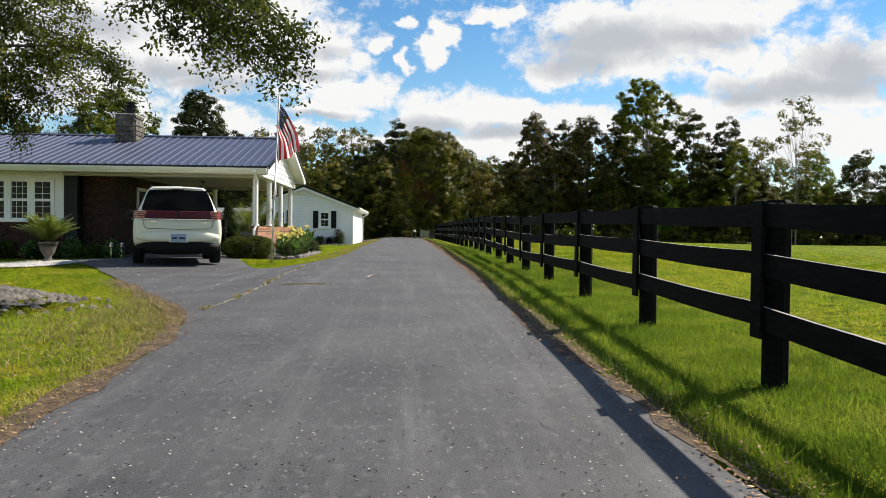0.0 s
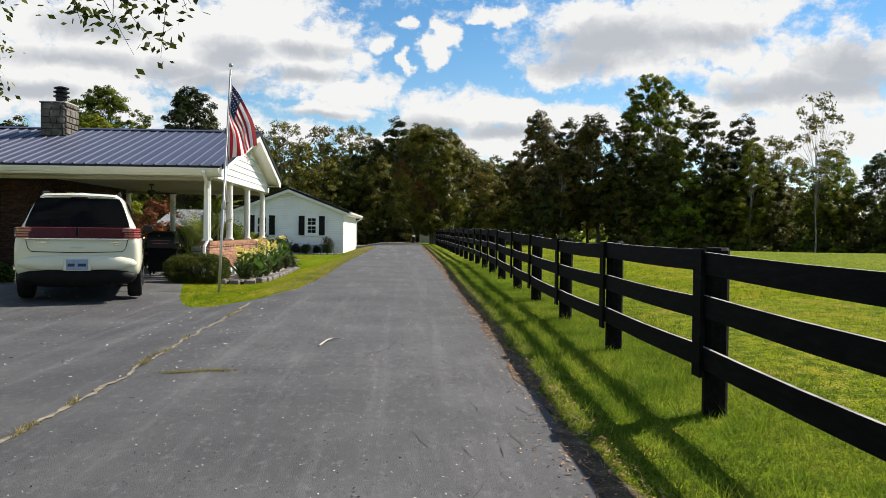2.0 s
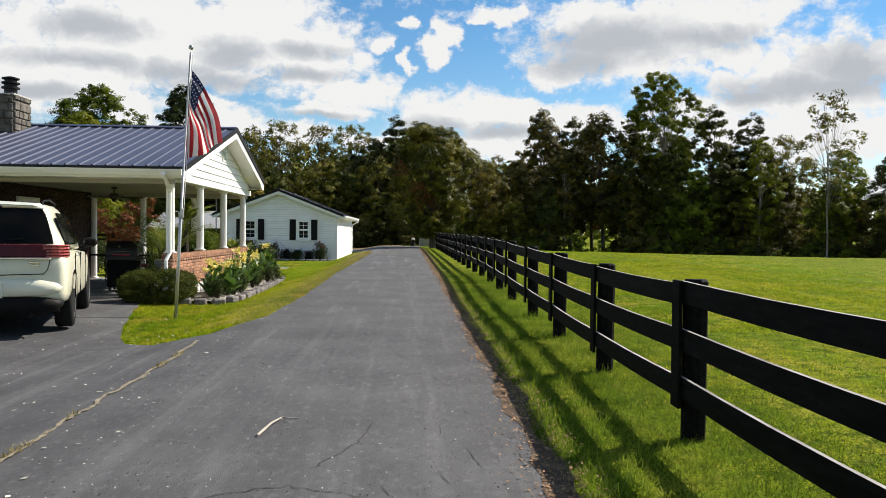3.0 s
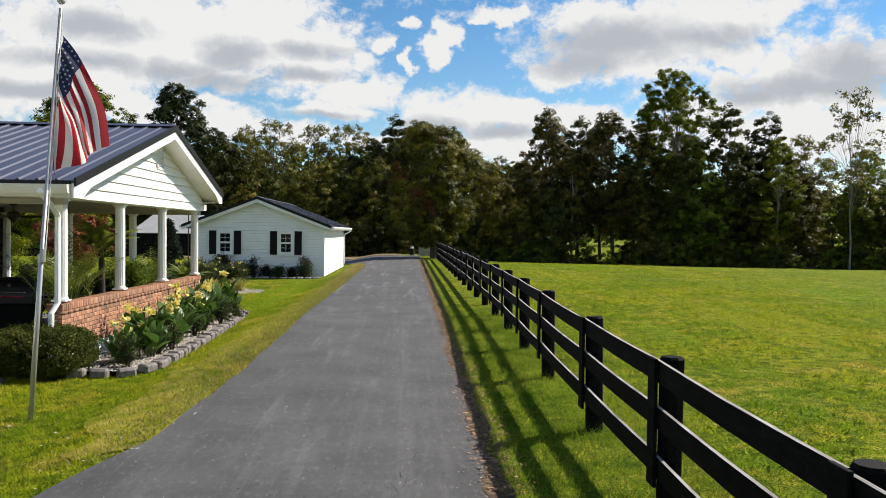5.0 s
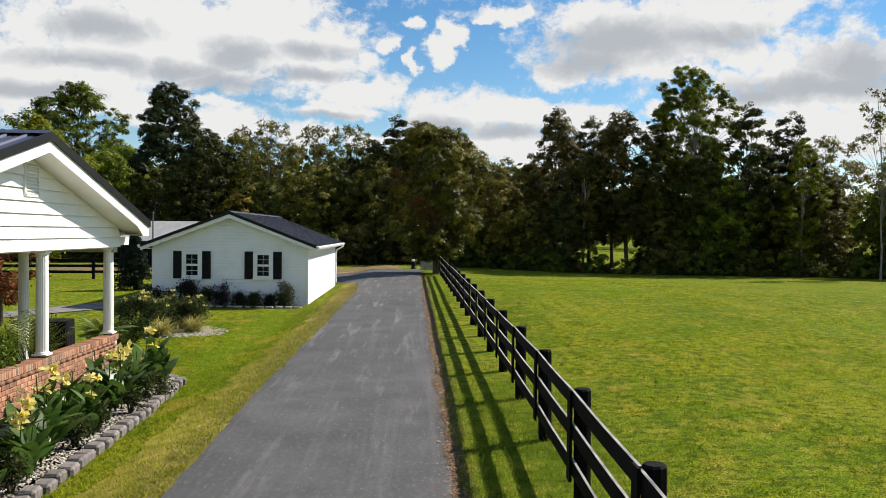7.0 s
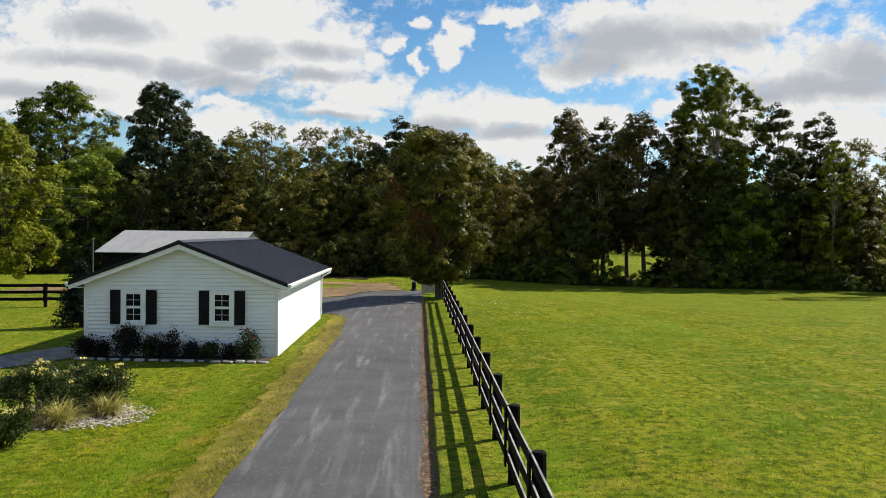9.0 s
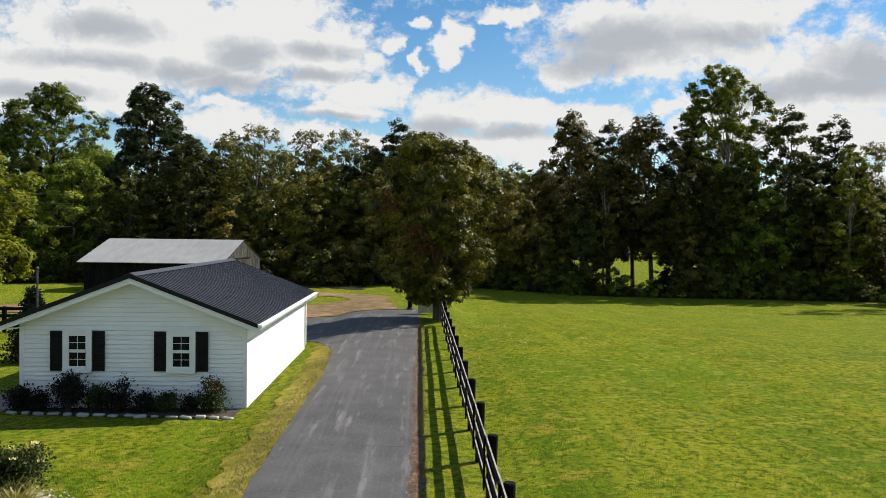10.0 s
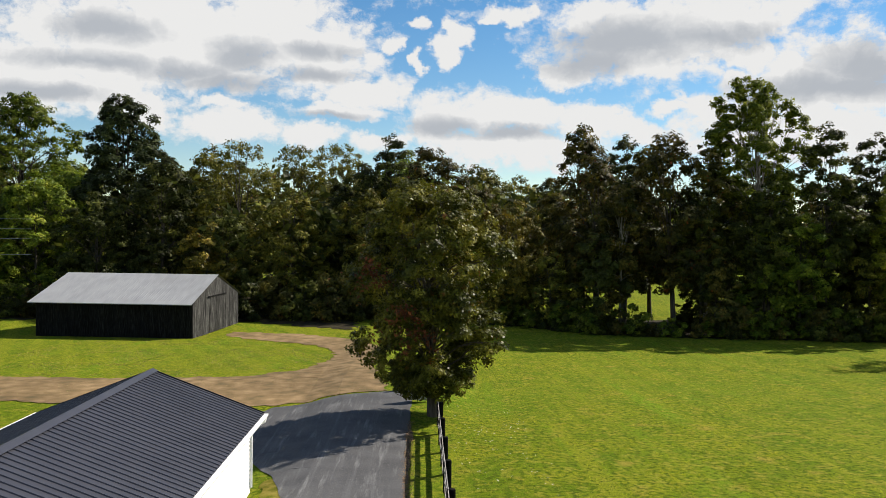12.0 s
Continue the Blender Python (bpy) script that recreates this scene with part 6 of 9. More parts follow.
def build_flagpole():
    base, top = Vector((-3.50, 21.25, gz(-3.50, 21.25))), Vector((-3.40, 21.82, 4.58))
    f = thing("flagpole", base, 0, "grey metal flagpole with a drooping striped flag on the lawn", "flagpole")
    ax = (top - base)
    bm = B()
    tube(bm, [(0, 0, -0.3), ax * 0.37, ax * 0.372, ax * 0.98], [0.030, 0.028, 0.022, 0.018], 12)
    part("pole", bm, POLE_METAL, f, smooth=True)
    bm = B()
    cyl(bm, ax * 0.372, 0.042, 0.09, 12)
    part("collar", bm, POLE_METAL, f)
    bm = B()
    box(bm, ax * 0.375 + Vector((0.04, -0.03, 0.02)), (0.03, 0.05, 0.16), bevel=0.008)
    part("cleat", bm, POLE_METAL, f)
    bm = B()
    ball(bm, ax * 1.0, 0.045, 14)
    part("finial", bm, POLE_METAL, f, "ball finial", smooth=True)
    bm = B()
    tube(bm, [ax * 0.97 + Vector((0.035, -0.01, 0)), ax * 0.7 + Vector((0.045, -0.02, 0)), ax * 0.38 + Vector((0.05, -0.02, 0))], 0.006, 5)
    part("rope", bm, FLAG_WHITE, f)
    # flag: the hoist hangs along the pole, the fly droops beside it
    a0 = ax * 0.915
    A, Bp, C, D = Vector((0.03, 0, 0)), Vector((0.60, -0.05, -1.25)), Vector((0.0, -0.12, -1.66)), Vector((-0.03, 0, -0.95))
    nu, nv = 40, 26
    mats = [FLAG_RED, FLAG_WHITE, FLAG_BLUE]
    bm = B()
    grid = []
    for i in range(nu + 1):
        u = i / nu
        row = []
        for j in range(nv + 1):
            v = j / nv
            p = A.lerp(D, v).lerp(Bp.lerp(C, v), u)
            fold = 0.11 * math.sin(v * 9.5 + u * 2.0) * (0.25 + 0.75 * u) + 0.05 * math.sin(v * 17 + 1 + u * 3)
            p = p + Vector((0.05 * math.sin(v * 9.5 + 1.6 + u * 2) * u + 0.09 * math.sin(math.pi * u) * (1 - v), fold, 0.02 * math.sin(u * 11 + v * 4)))
            row.append(bm.verts.new(a0 + p))
        grid.append(row)
    for i in range(nu):
        for j in range(nv):
            fc = bm.faces.new((grid[i][j], grid[i + 1][j], grid[i + 1][j + 1], grid[i][j + 1]))
            stripe = j // 2
            fc.material_index = 2 if (i < nu * 0.24 and j < 14) else (0 if stripe % 2 == 0 else 1)
            fc.smooth = True
    flag = part("flag", bm, mats, f, "red and white striped flag with a blue corner")
    bm = B()
    rnd = random.Random(5)
    for i in range(5):
        for j in range(5):
            p = grid_point = None
            u, v = 0.03 + 0.045 * i, 0.05 + 0.1 * j
            q = A.lerp(D, v).lerp(Bp.lerp(C, v), u)
            fold = 0.11 * math.sin(v * 9.5 + u * 2.0) * (0.25 + 0.75 * u) + 0.05 * math.sin(v * 17 + 1 + u * 3)
            q = q + Vector((0.05 * math.sin(v * 9.5 + 1.6 + u * 2) * u + 0.09 * math.sin(math.pi * u) * (1 - v), fold - 0.006, 0.02 * math.sin(u * 11 + v * 4)))
            cyl(bm, a0 + q, 0.014, 0.004, 5, turn=(90, 0, 0))
    part("star_field", bm, FLAG_WHITE, flag)


build_flagpole()


# ---- planting: shrubs, beds, cannas ----
YELLOW = material("yellow_petal", [(0.70, 0.56, 0.08), (0.80, 0.70, 0.22), (0.85, 0.80, 0.45)], 9.0, 0.6, island=0.2, through=0.35)
RED_PETAL = material("red_petal", [(0.45, 0.03, 0.06), (0.6, 0.06, 0.1)], 9.0, 0.6, through=0.3)
CANNA_LEAF = material("canna_leaf", [(0.035, 0.085, 0.016), (0.065, 0.135, 0.022), (0.11, 0.18, 0.035)], 5.0, 0.42, island=0.35, through=0.35)
PALM_LEAF = material("palm_leaf", [(0.075, 0.115, 0.016), (0.14, 0.185, 0.024), (0.23, 0.25, 0.055)], 4.0, 0.45, island=0.35, through=0.35)
STRAW_LEAF = material("straw_leaf", [(0.26, 0.25, 0.06), (0.42, 0.38, 0.11), (0.55, 0.49, 0.20)], 4.0, 0.6, island=0.35, through=0.4)
BOX_LEAF = leaf_material("box_leaf", [(0.022, 0.040, 0.008), (0.045, 0.070, 0.012), (0.085, 0.11, 0.022)], 0.3, 3.0)
HEDGE_LEAF = leaf_material("hedge_leaf", [(0.030, 0.042, 0.008), (0.06, 0.074, 0.013), (0.105, 0.115, 0.024)], 0.25, 3.0, 0.7)
ROSE_LEAF = leaf_material("rose_leaf", [(0.030, 0.045, 0.014), (0.055, 0.075, 0.022), (0.10, 0.115, 0.04)], 0.3, 3.0)
FERN_LEAF = leaf_material("fern_leaf", [(0.07, 0.13, 0.015), (0.13, 0.20, 0.022), (0.20, 0.27, 0.04)], 0.4, 3.0)
BURGUNDY_LEAF = leaf_material("burgundy_leaf", [(0.018, 0.016, 0.014), (0.034, 0.026, 0.022), (0.05, 0.05, 0.03)], 0.25, 3.0)
BLOCK = material("retaining_block", [(0.10, 0.088, 0.082), (0.17, 0.152, 0.145), (0.24, 0.218, 0.21)], 9.0, 0.95, bump=0.8, bump_scale=40, obj=0.2, dist=0.01)
GRAVEL = material("gravel", [(0.20, 0.17, 0.14), (0.34, 0.31, 0.27), (0.52, 0.49, 0.45)], 16.0, 0.9, island=0.5)
SOIL = material("soil", [(0.03, 0.022, 0.016), (0.06, 0.045, 0.032)], 8.0, 0.95, bump=0.8)
PALE_STONE = material("pale_stone", [(0.30, 0.29, 0.27), (0.42, 0.41, 0.385)], 6.0, 0.9, bump=0.5, obj=0.2)
WHITE_STONE = material("white_stone", [(0.22, 0.21, 0.19), (0.46, 0.45, 0.42)], 6.0, 0.85, bump=0.5, obj=0.12)
DARK_WALK = material("dark_walk", [(0.10, 0.095, 0.09), (0.16, 0.15, 0.14), (0.21, 0.20, 0.19)], 3.0, 0.9, bump=0.3, big=0.2)
STATUE = material("weathered_statue", [(0.17, 0.165, 0.15), (0.29, 0.28, 0.26), (0.38, 0.37, 0.35)], 6.0, 0.9, bump=0.5, big=0.2)
TERRACOTTA = material("grey_pot", [(0.16, 0.17, 0.15), (0.24, 0.25, 0.22)], 5.0, 0.8, obj=0.2)


def pebbles(name, pts, size, mat, label, category, seed=0, parent=None):
    """A layer of small stones as one object."""
    rng = np.random.default_rng(seed)
    ico = np.array([(0, 0, 1), (0.9, 0, 0.1), (0, 0.9, 0.1), (-0.9, 0, 0.1), (0, -0.9, 0.1)])
    tri = np.array([(0, 1, 2), (0, 2, 3), (0, 3, 4), (0, 4, 1)])
    n = len(pts)
    ang = rng.uniform(0, 6.28, n)
    s = size * rng.uniform(0.5, 1.4, (n, 3)) * (1, 1, 0.7)
    v = ico[None] * s[:, None]
    x = v[..., 0] * np.cos(ang)[:, None] - v[..., 1] * np.sin(ang)[:, None]
    y = v[..., 0] * np.sin(ang)[:, None] + v[..., 1] * np.cos(ang)[:, None]
    v = np.stack([x, y, v[..., 2]], -1) + np.asarray(pts)[:, None]
    ob = raw(name, v.reshape(-1, 3), (tri[None] + np.arange(n)[:, None, None] * 5).reshape(-1, 3), mat, parent)
    return tagged(ob, label, category, kind="stuff") if parent is None else ob


def blade_fan(rng, n, length, width, up=(0.3, 1.2), droop=0.6, seg=5, origin=(0, 0, 0), spread=0.05):
    """Strap leaves that arch outwards from one point."""
    V, F = [], []
    for _ in range(n):
        a, e = rng.uniform(0, 2 * math.pi), rng.uniform(*up)
        L, w = length * rng.uniform(0.6, 1.1), width * rng.uniform(0.7, 1.2)
        p = np.array(origin, float) + (rng.normal(0, spread), rng.normal(0, spread), 0)
        k0 = len(V)
        for j in range(seg + 1):
            u = j / seg
            side = np.array([-math.sin(a), math.cos(a), 0]) * w * (math.sin(math.pi * min(1, 0.12 + 0.88 * u)) ** 0.7 + 0.02) * 0.5
            V += [p - side, p + side]
            ang = e - droop * u * 1.6
            p = p + np.array([math.cos(a) * math.cos(ang), math.sin(a) * math.cos(ang), math.sin(ang)]) * L / seg
        for j in range(seg):
            b = k0 + 2 * j
            F.append((b, b + 1, b + 3, b + 2))
    return np.array(V), np.array(F)


def shrub(name, x, y, rx, ry, h, mat, label, category, n=260, per=30, size=0.05, spread=0.07, lobes=0, seed=0, group="", z=None, flowers=None, nf=0, trim=False):
    """A leafy shrub: woody stems and a crown of small leaves."""
    rng = np.random.default_rng(seed)
    t = thing(name, (x, y, gz(x, y) if z is None else z), 0, label, category, group)
    if trim:
        d = rng.normal(0, 1, (n, 3))
        d /= np.linalg.norm(d, axis=1, keepdims=True)
        q = np.sign(d) * np.abs(d) ** 0.75
        q *= rng.uniform(0.82, 1.0, (n, 1))
        c = q * (rx, ry, h * 0.5) + (0, 0, h * 0.5)
    else:
        c, _ = crown_points(rng, n, 1.0, h * 0.95, h * 0.05, lobes or 10, 0.9, 0.35)
        c = c * (rx, ry, 1)
    v, f = leaves(rng, c, spread, per, size)
    v[:, 2] = np.abs(v[:, 2])
    raw("foliage", v, f, mat, t)
    bm = B()
    for k in range(9):
        a = rng.uniform(0, 6.28)
        e = Vector((math.cos(a) * rx * 0.6, math.sin(a) * ry * 0.6, h * rng.uniform(0.5, 0.85)))
        tube(bm, [(e.x * 0.12, e.y * 0.12, -0.05), e * 0.5 + Vector((0, 0, 0.1 * h)), e], [0.018, 0.012, 0.004], 5)
    part("stem", bm, BARK, t)
    if flowers:
        top = c[rng.permutation(np.argsort(-c[:, 2] - np.abs(c[:, 0]) * 0.3)[:max(nf * 4, 8)])[:nf]]
        v, f = leaves(rng, np.zeros((1, 3)), 0.022, 10, 0.07)
        first = raw("bloom", v, f, flowers, t)
        first.location = top[0] + (0, 0, spread)
        for q in top[1:]:
            shared("bloom", first.data, q + (0, 0, spread), t, (0, 0, rng.uniform(0, 360)))
    return t


def inside(poly, x, y):
    """Which points lie in a polygon."""
    r = np.zeros(len(x), bool)
    for (x0, y0), (x1, y1) in zip(poly, poly[1:] + poly[:1]):
        hit = ((y0 > y) != (y1 > y)) & (x < (x1 - x0) * (y - y0) / ((y1 - y0) or 1e-9) + x0)
        r ^= hit
    return r


# the brick-side bed: blocks, gravel and cannas
BED = [(-3.75, 23.95), (-3.1, 24.15), (-3.15, 27.5), (-3.3, 30.5), (-3.55, 33.0), (-4.0, 33.3), (-4.4, 33.2), (-4.4, 24.2)]
bed = thing("flower_bed", (-3.8, 28.5, gz(-3.8, 28.5)), 0, "flower bed edged with grey stone blocks along the brick wall", "flower bed")
bm = B()
box(bm, (0, 0, 0), (0.255, 0.20, 0.15), bevel=0.03)
bm.verts.ensure_lookup_table()
block0 = part("block", bm, BLOCK, bed)
rnd = random.Random(12)
edge = [(-4.05, 23.85), (-3.72, 23.9), (-3.40, 24.0), (-3.14, 24.2)] + [(-3.10 - 0.0065 * (0.30 * k) ** 2 * 0.9, 24.5 + 0.305 * k) for k in range(28)] + [(-3.72, 33.0), (-4.02, 33.15)]
bz = gz(-3.8, 28.5)
first = True
for row in range(1):
    for k, (x, y) in enumerate(edge):
        if row == 1 and k in (0,):
            continue
        nx, ny = edge[min(k + 1, len(edge) - 1)]
        px, py = edge[max(k - 1, 0)]
        ang = math.degrees(math.atan2(ny - py, nx - px)) + rnd.uniform(-7, 7)
        loc = (x + 3.8 - 0.05 * row * (k > 3) + rnd.uniform(-0.02, 0.02), y - 28.5 + 0.06 * row, gz(x, y) - bz + 0.055 + 0.125 * row + rnd.uniform(-0.012, 0.012))
        if first:
            block0.matrix_basis = Matrix.LocRotScale(loc, Euler((0, 0, radians(ang))), None)
            first = False
        else:
            shared("block", block0.data, loc, bed, (rnd.uniform(-3, 3), rnd.uniform(-3, 3), ang), (rnd.uniform(0.85, 1.0), 1, rnd.uniform(0.9, 1.08)))
bm = B()
bm.faces.new([bm.verts.new((x + 3.8, y - 28.5, 0.09)) for x, y in BED])
bmesh.ops.solidify(bm, geom=bm.faces[:], thickness=0.14)
part("soil", bm, SOIL, bed)
rng = np.random.default_rng(8)
q = np.column_stack([rng.uniform(-4.4, -3.1, 9000), rng.uniform(23.9, 33.2, 9000)])
q = q[inside([(x * 0.97 - 0.12, y) for x, y in BED], q[:, 0], q[:, 1])]
pebbles("gravel", np.column_stack([q + (3.8, -28.5), np.full(len(q), 0.095)]), 0.022, GRAVEL, "", "", 2, bed)


def canna_meshes(seed):
    rng = np.random.default_rng(seed)
    V, F = [], []
    stems = []
    heads = []
    n = 6
    for k in range(n):
        a = rng.uniform(0, 6.28)
        r = rng.uniform(0.04, 0.22)
        h = rng.uniform(0.5, 0.85)
        base = np.array([r * math.cos(a), r * math.sin(a), 0])
        lean = rng.normal(0, 0.06, 2)
        stem = B()
        stems.append(stem)
        tube(stem, [tuple(base), (base[0] + lean[0] * 0.5, base[1] + lean[1] * 0.5, h * 0.5), (base[0] + lean[0], base[1] + lean[1], h)], [0.014, 0.011, 0.006], 6)
        heads.append((base[0] + lean[0], base[1] + lean[1], h))
        for j in range(5):
            z = h * (0.08 + 0.16 * j)
            v, f = blade_fan(rng, 1, 0.60 - 0.06 * j, 0.20 - 0.018 * j, (0.65, 1.2), 0.42, 6, (base[0] + lean[0] * z / h, base[1] + lean[1] * z / h, z), 0.0)
            F.append(f + sum(len(w) for w in V))
            V.append(v)
    hv, hf = leaves(rng, np.array([(0, 0, 0.08)]), 0.045, 18, 0.11)
    return np.concatenate(V), np.concatenate(F), stems, hv, hf, [h for h in heads if rng.uniform() < 0.34] or heads[:1]


KIN = "yellow cannas in the brick-side bed"
kinds = []
for s in range(4):
    v, f, st, hv, hf, tops = canna_meshes(100 + s)
    a, b, c = raw("foliage", v, f, CANNA_LEAF), [part("stem", w, CANNA_LEAF) for w in st], raw("bloom", hv, hf, YELLOW)
    kinds.append((a.data, [w.data for w in b], c.data, tops))
    for o in (a, *b, c):
        bpy.data.objects.remove(o)
rnd = random.Random(40)
for k in range(19):
    y = 24.8 + 0.43 * k
    x = -3.72 - 0.012 * (y - 24.7) + rnd.uniform(-0.22, 0.22)
    t = thing("canna", (x, y, gz(-3.8, 28.5) + 0.12), rnd.uniform(0, 360), "broad-leaved canna with pale yellow flowers beside the brick wall", "plant", KIN)
    t.scale = [rnd.uniform(0.75, 1.12)] * 3
    a, b, c, tops = kinds[k % 4]
    shared("foliage", a, (0, 0, 0), t)
    for w in b:
        shared("stem", w, (0, 0, 0), t)
    if rnd.random() < 0.75:
        for h in tops:
            shared("bloom", c, h, t)
for k in range(9):
    shrub("bedding_plant", -3.35 - rnd.uniform(0, 0.25), 24.6 + 0.85 * k + rnd.uniform(-0.3, 0.3), 0.16, 0.16, 0.24, ROSE_LEAF, "low leafy bedding plant on gravel", "plant", 30, 20, 0.045, 0.05, seed=300 + k, group="low plants in the bed", z=gz(-3.8, 28.5) + 0.12)

shrub("round_shrub", -4.62, 24.0, 0.74, 0.66, 0.68, HEDGE_LEAF, "clipped rounded evergreen shrub at the porch corner", "shrub", 1500, 36, 0.030, 0.034, seed=9, trim=True)

# the garden bed between house and garage
GB = (-6.05, 40.4)
q = np.random.default_rng(3).normal(0, 0.62, (2600, 2)) * (1.25, 1.0)
q = q[(q[:, 0] / 1.75) ** 2 + (q[:, 1] / 1.25) ** 2 < 1]
pebbles("gravel_ring", np.column_stack([q + GB, [gz(GB[0] + a, GB[1] + b) for a, b in q]]), 0.035, GRAVEL, "pale gravel round the garden bed", "gravel", 5)
shrub("rose_bush", -6.75, 40.3, 0.95, 0.8, 0.98, ROSE_LEAF, "spreading rose bush with small pale yellow blooms", "shrub", 420, 24, 0.055, 0.09, 16, 21, "roses in the garden bed", flowers=YELLOW, nf=26)
shrub("rose_bush", -5.85, 40.9, 0.8, 0.7, 0.95, ROSE_LEAF, "rose bush with pale yellow blooms behind straw-coloured grasses", "shrub", 380, 24, 0.055, 0.09, 16, 22, "roses in the garden bed", flowers=YELLOW, nf=24)
shrub("low_shrub", -6.3, 38.2, 0.85, 0.6, 0.5, BOX_LEAF, "low rounded green shrub by the porch wall", "shrub", 300, 26, 0.045, 0.06, 10, 23)
for x, y, s in ((-6.0, 39.7, 1.15), (-5.35, 40.5, 1.15), (-6.7, 39.45, 0.9)):
    t = thing("ornamental_grass", (x, y, gz(x, y)), 0, "straw-yellow arching clump of ornamental grass", "grass clump", "ornamental grasses in the garden bed")
    v, f = blade_fan(np.random.default_rng(int(s * 100)), 420, 0.62 * s, 0.016, (0.5, 1.45), 0.75, 5, spread=0.09)
    raw("foliage", v, f, STRAW_LEAF, t)
bm = B()
lathe(bm, [(0.24, 0.0), (0.25, 0.30), (0.20, 0.36), (0.23, 0.62), (0.25, 0.80), (0.19, 0.98), (0.13, 1.06), (0.14, 1.16), (0.10, 1.26), (0.03, 1.30)], 18)
box(bm, (0.20, -0.02, 0.92), (0.26, 0.22, 0.42), (0, 18, 20), 0.07)
box(bm, (-0.17, 0.02, 1.02), (0.20, 0.20, 0.46), (0, -14, 0), 0.06)
ball(bm, (0.27, -0.03, 1.17), 0.10, 12)
ball(bm, (-0.22, 0.02, 1.28), 0.09, 12, (1, 1, 1.3))
for w in bm.verts:
    w.co += w.co.normalized() * 0.06 * noise.noise(w.co * 7)
    w.co *= 0.74
st = part("statue", bm, STATUE)
st.location = (-6.70, 40.62, gz(-6.7, 40.6))
tagged(st, "weathered grey stone garden statue among the roses", "statue")

# garage front planting
rnd = random.Random(77)
for k, (x, rx, h, m, lab) in enumerate([(-8.6, 0.33, 0.62, BURGUNDY_LEAF, "dark burgundy shrub"), (-8.1, 0.24, 0.34, BURGUNDY_LEAF, "low dark shrub"), (-7.45, 0.55, 0.86, BURGUNDY_LEAF, "large dark shrub"), (-6.72, 0.26, 0.5, ROSE_LEAF, "thin leafy rose bush"), (-6.2, 0.36, 0.74, BURGUNDY_LEAF, "leggy dark-leaved shrub"),
                                     (-5.5, 0.25, 0.30, BURGUNDY_LEAF, "small low shrub"), (-4.95, 0.27, 0.27, ROSE_LEAF, "small low shrub"), (-4.4, 0.2, 0.24, BURGUNDY_LEAF, "small low shrub"), (-3.82, 0.38, 0.78, ROSE_LEAF, "leggy rose bush with pink blooms")]):
    shrub("foundation_shrub", x, 47.42 + rnd.uniform(-0.08, 0.06), rx, 0.28, h, m, lab + " against the white garage wall", "shrub", int(75 * rx / 0.3), 22, 0.06, 0.10, 12, 500 + k, "shrubs along the garage", flowers=RED_PETAL if k == 8 else None, nf=7)
bm = B()
box(bm, (0, 0, 0), (0.34, 0.15, 0.10), bevel=0.03)
edging = thing("stone_edging", (-6.0, 46.92, gz(-6, 46.9)), -5, "row of pale edging stones before the garage planting", "edging")
e0 = part("stone", bm, PALE_STONE, edging)
for k in range(16):
    m = Matrix.LocRotScale((-2.75 + k * 0.37 + rnd.uniform(-0.04, 0.04), rnd.uniform(-0.05, 0.05), 0.03), Euler((rnd.uniform(-0.1, 0.1), 0, rnd.uniform(-0.35, 0.35))), (rnd.uniform(0.5, 0.95), rnd.uniform(0.7, 1.2), rnd.uniform(0.5, 1.0)))
    if k == 0:
        e0.matrix_basis = m
    else:
        shared("stone", e0.data, (0, 0, 0), edging).matrix_basis = m
bm = B()
prism(bm, [(-8.85, 47.2), (-3.0, 46.7), (-3.0, 47.74), (-8.85, 47.74)], -0.35, -0.07, "z")
tagged(part("planting_soil", bm, SOIL), "dark soil strip along the garage", "soil", kind="structure")
strip("walkway", [(-9.0, 47.6), (-9.0, 49.6), (-10.3, 49.6), (-14, 42.0), (-14, 40.2), (-9.4, 46.6)], DARK_WALK, 0.015, "dark concrete garden walk", "walkway", rag=0.01, seed=9)

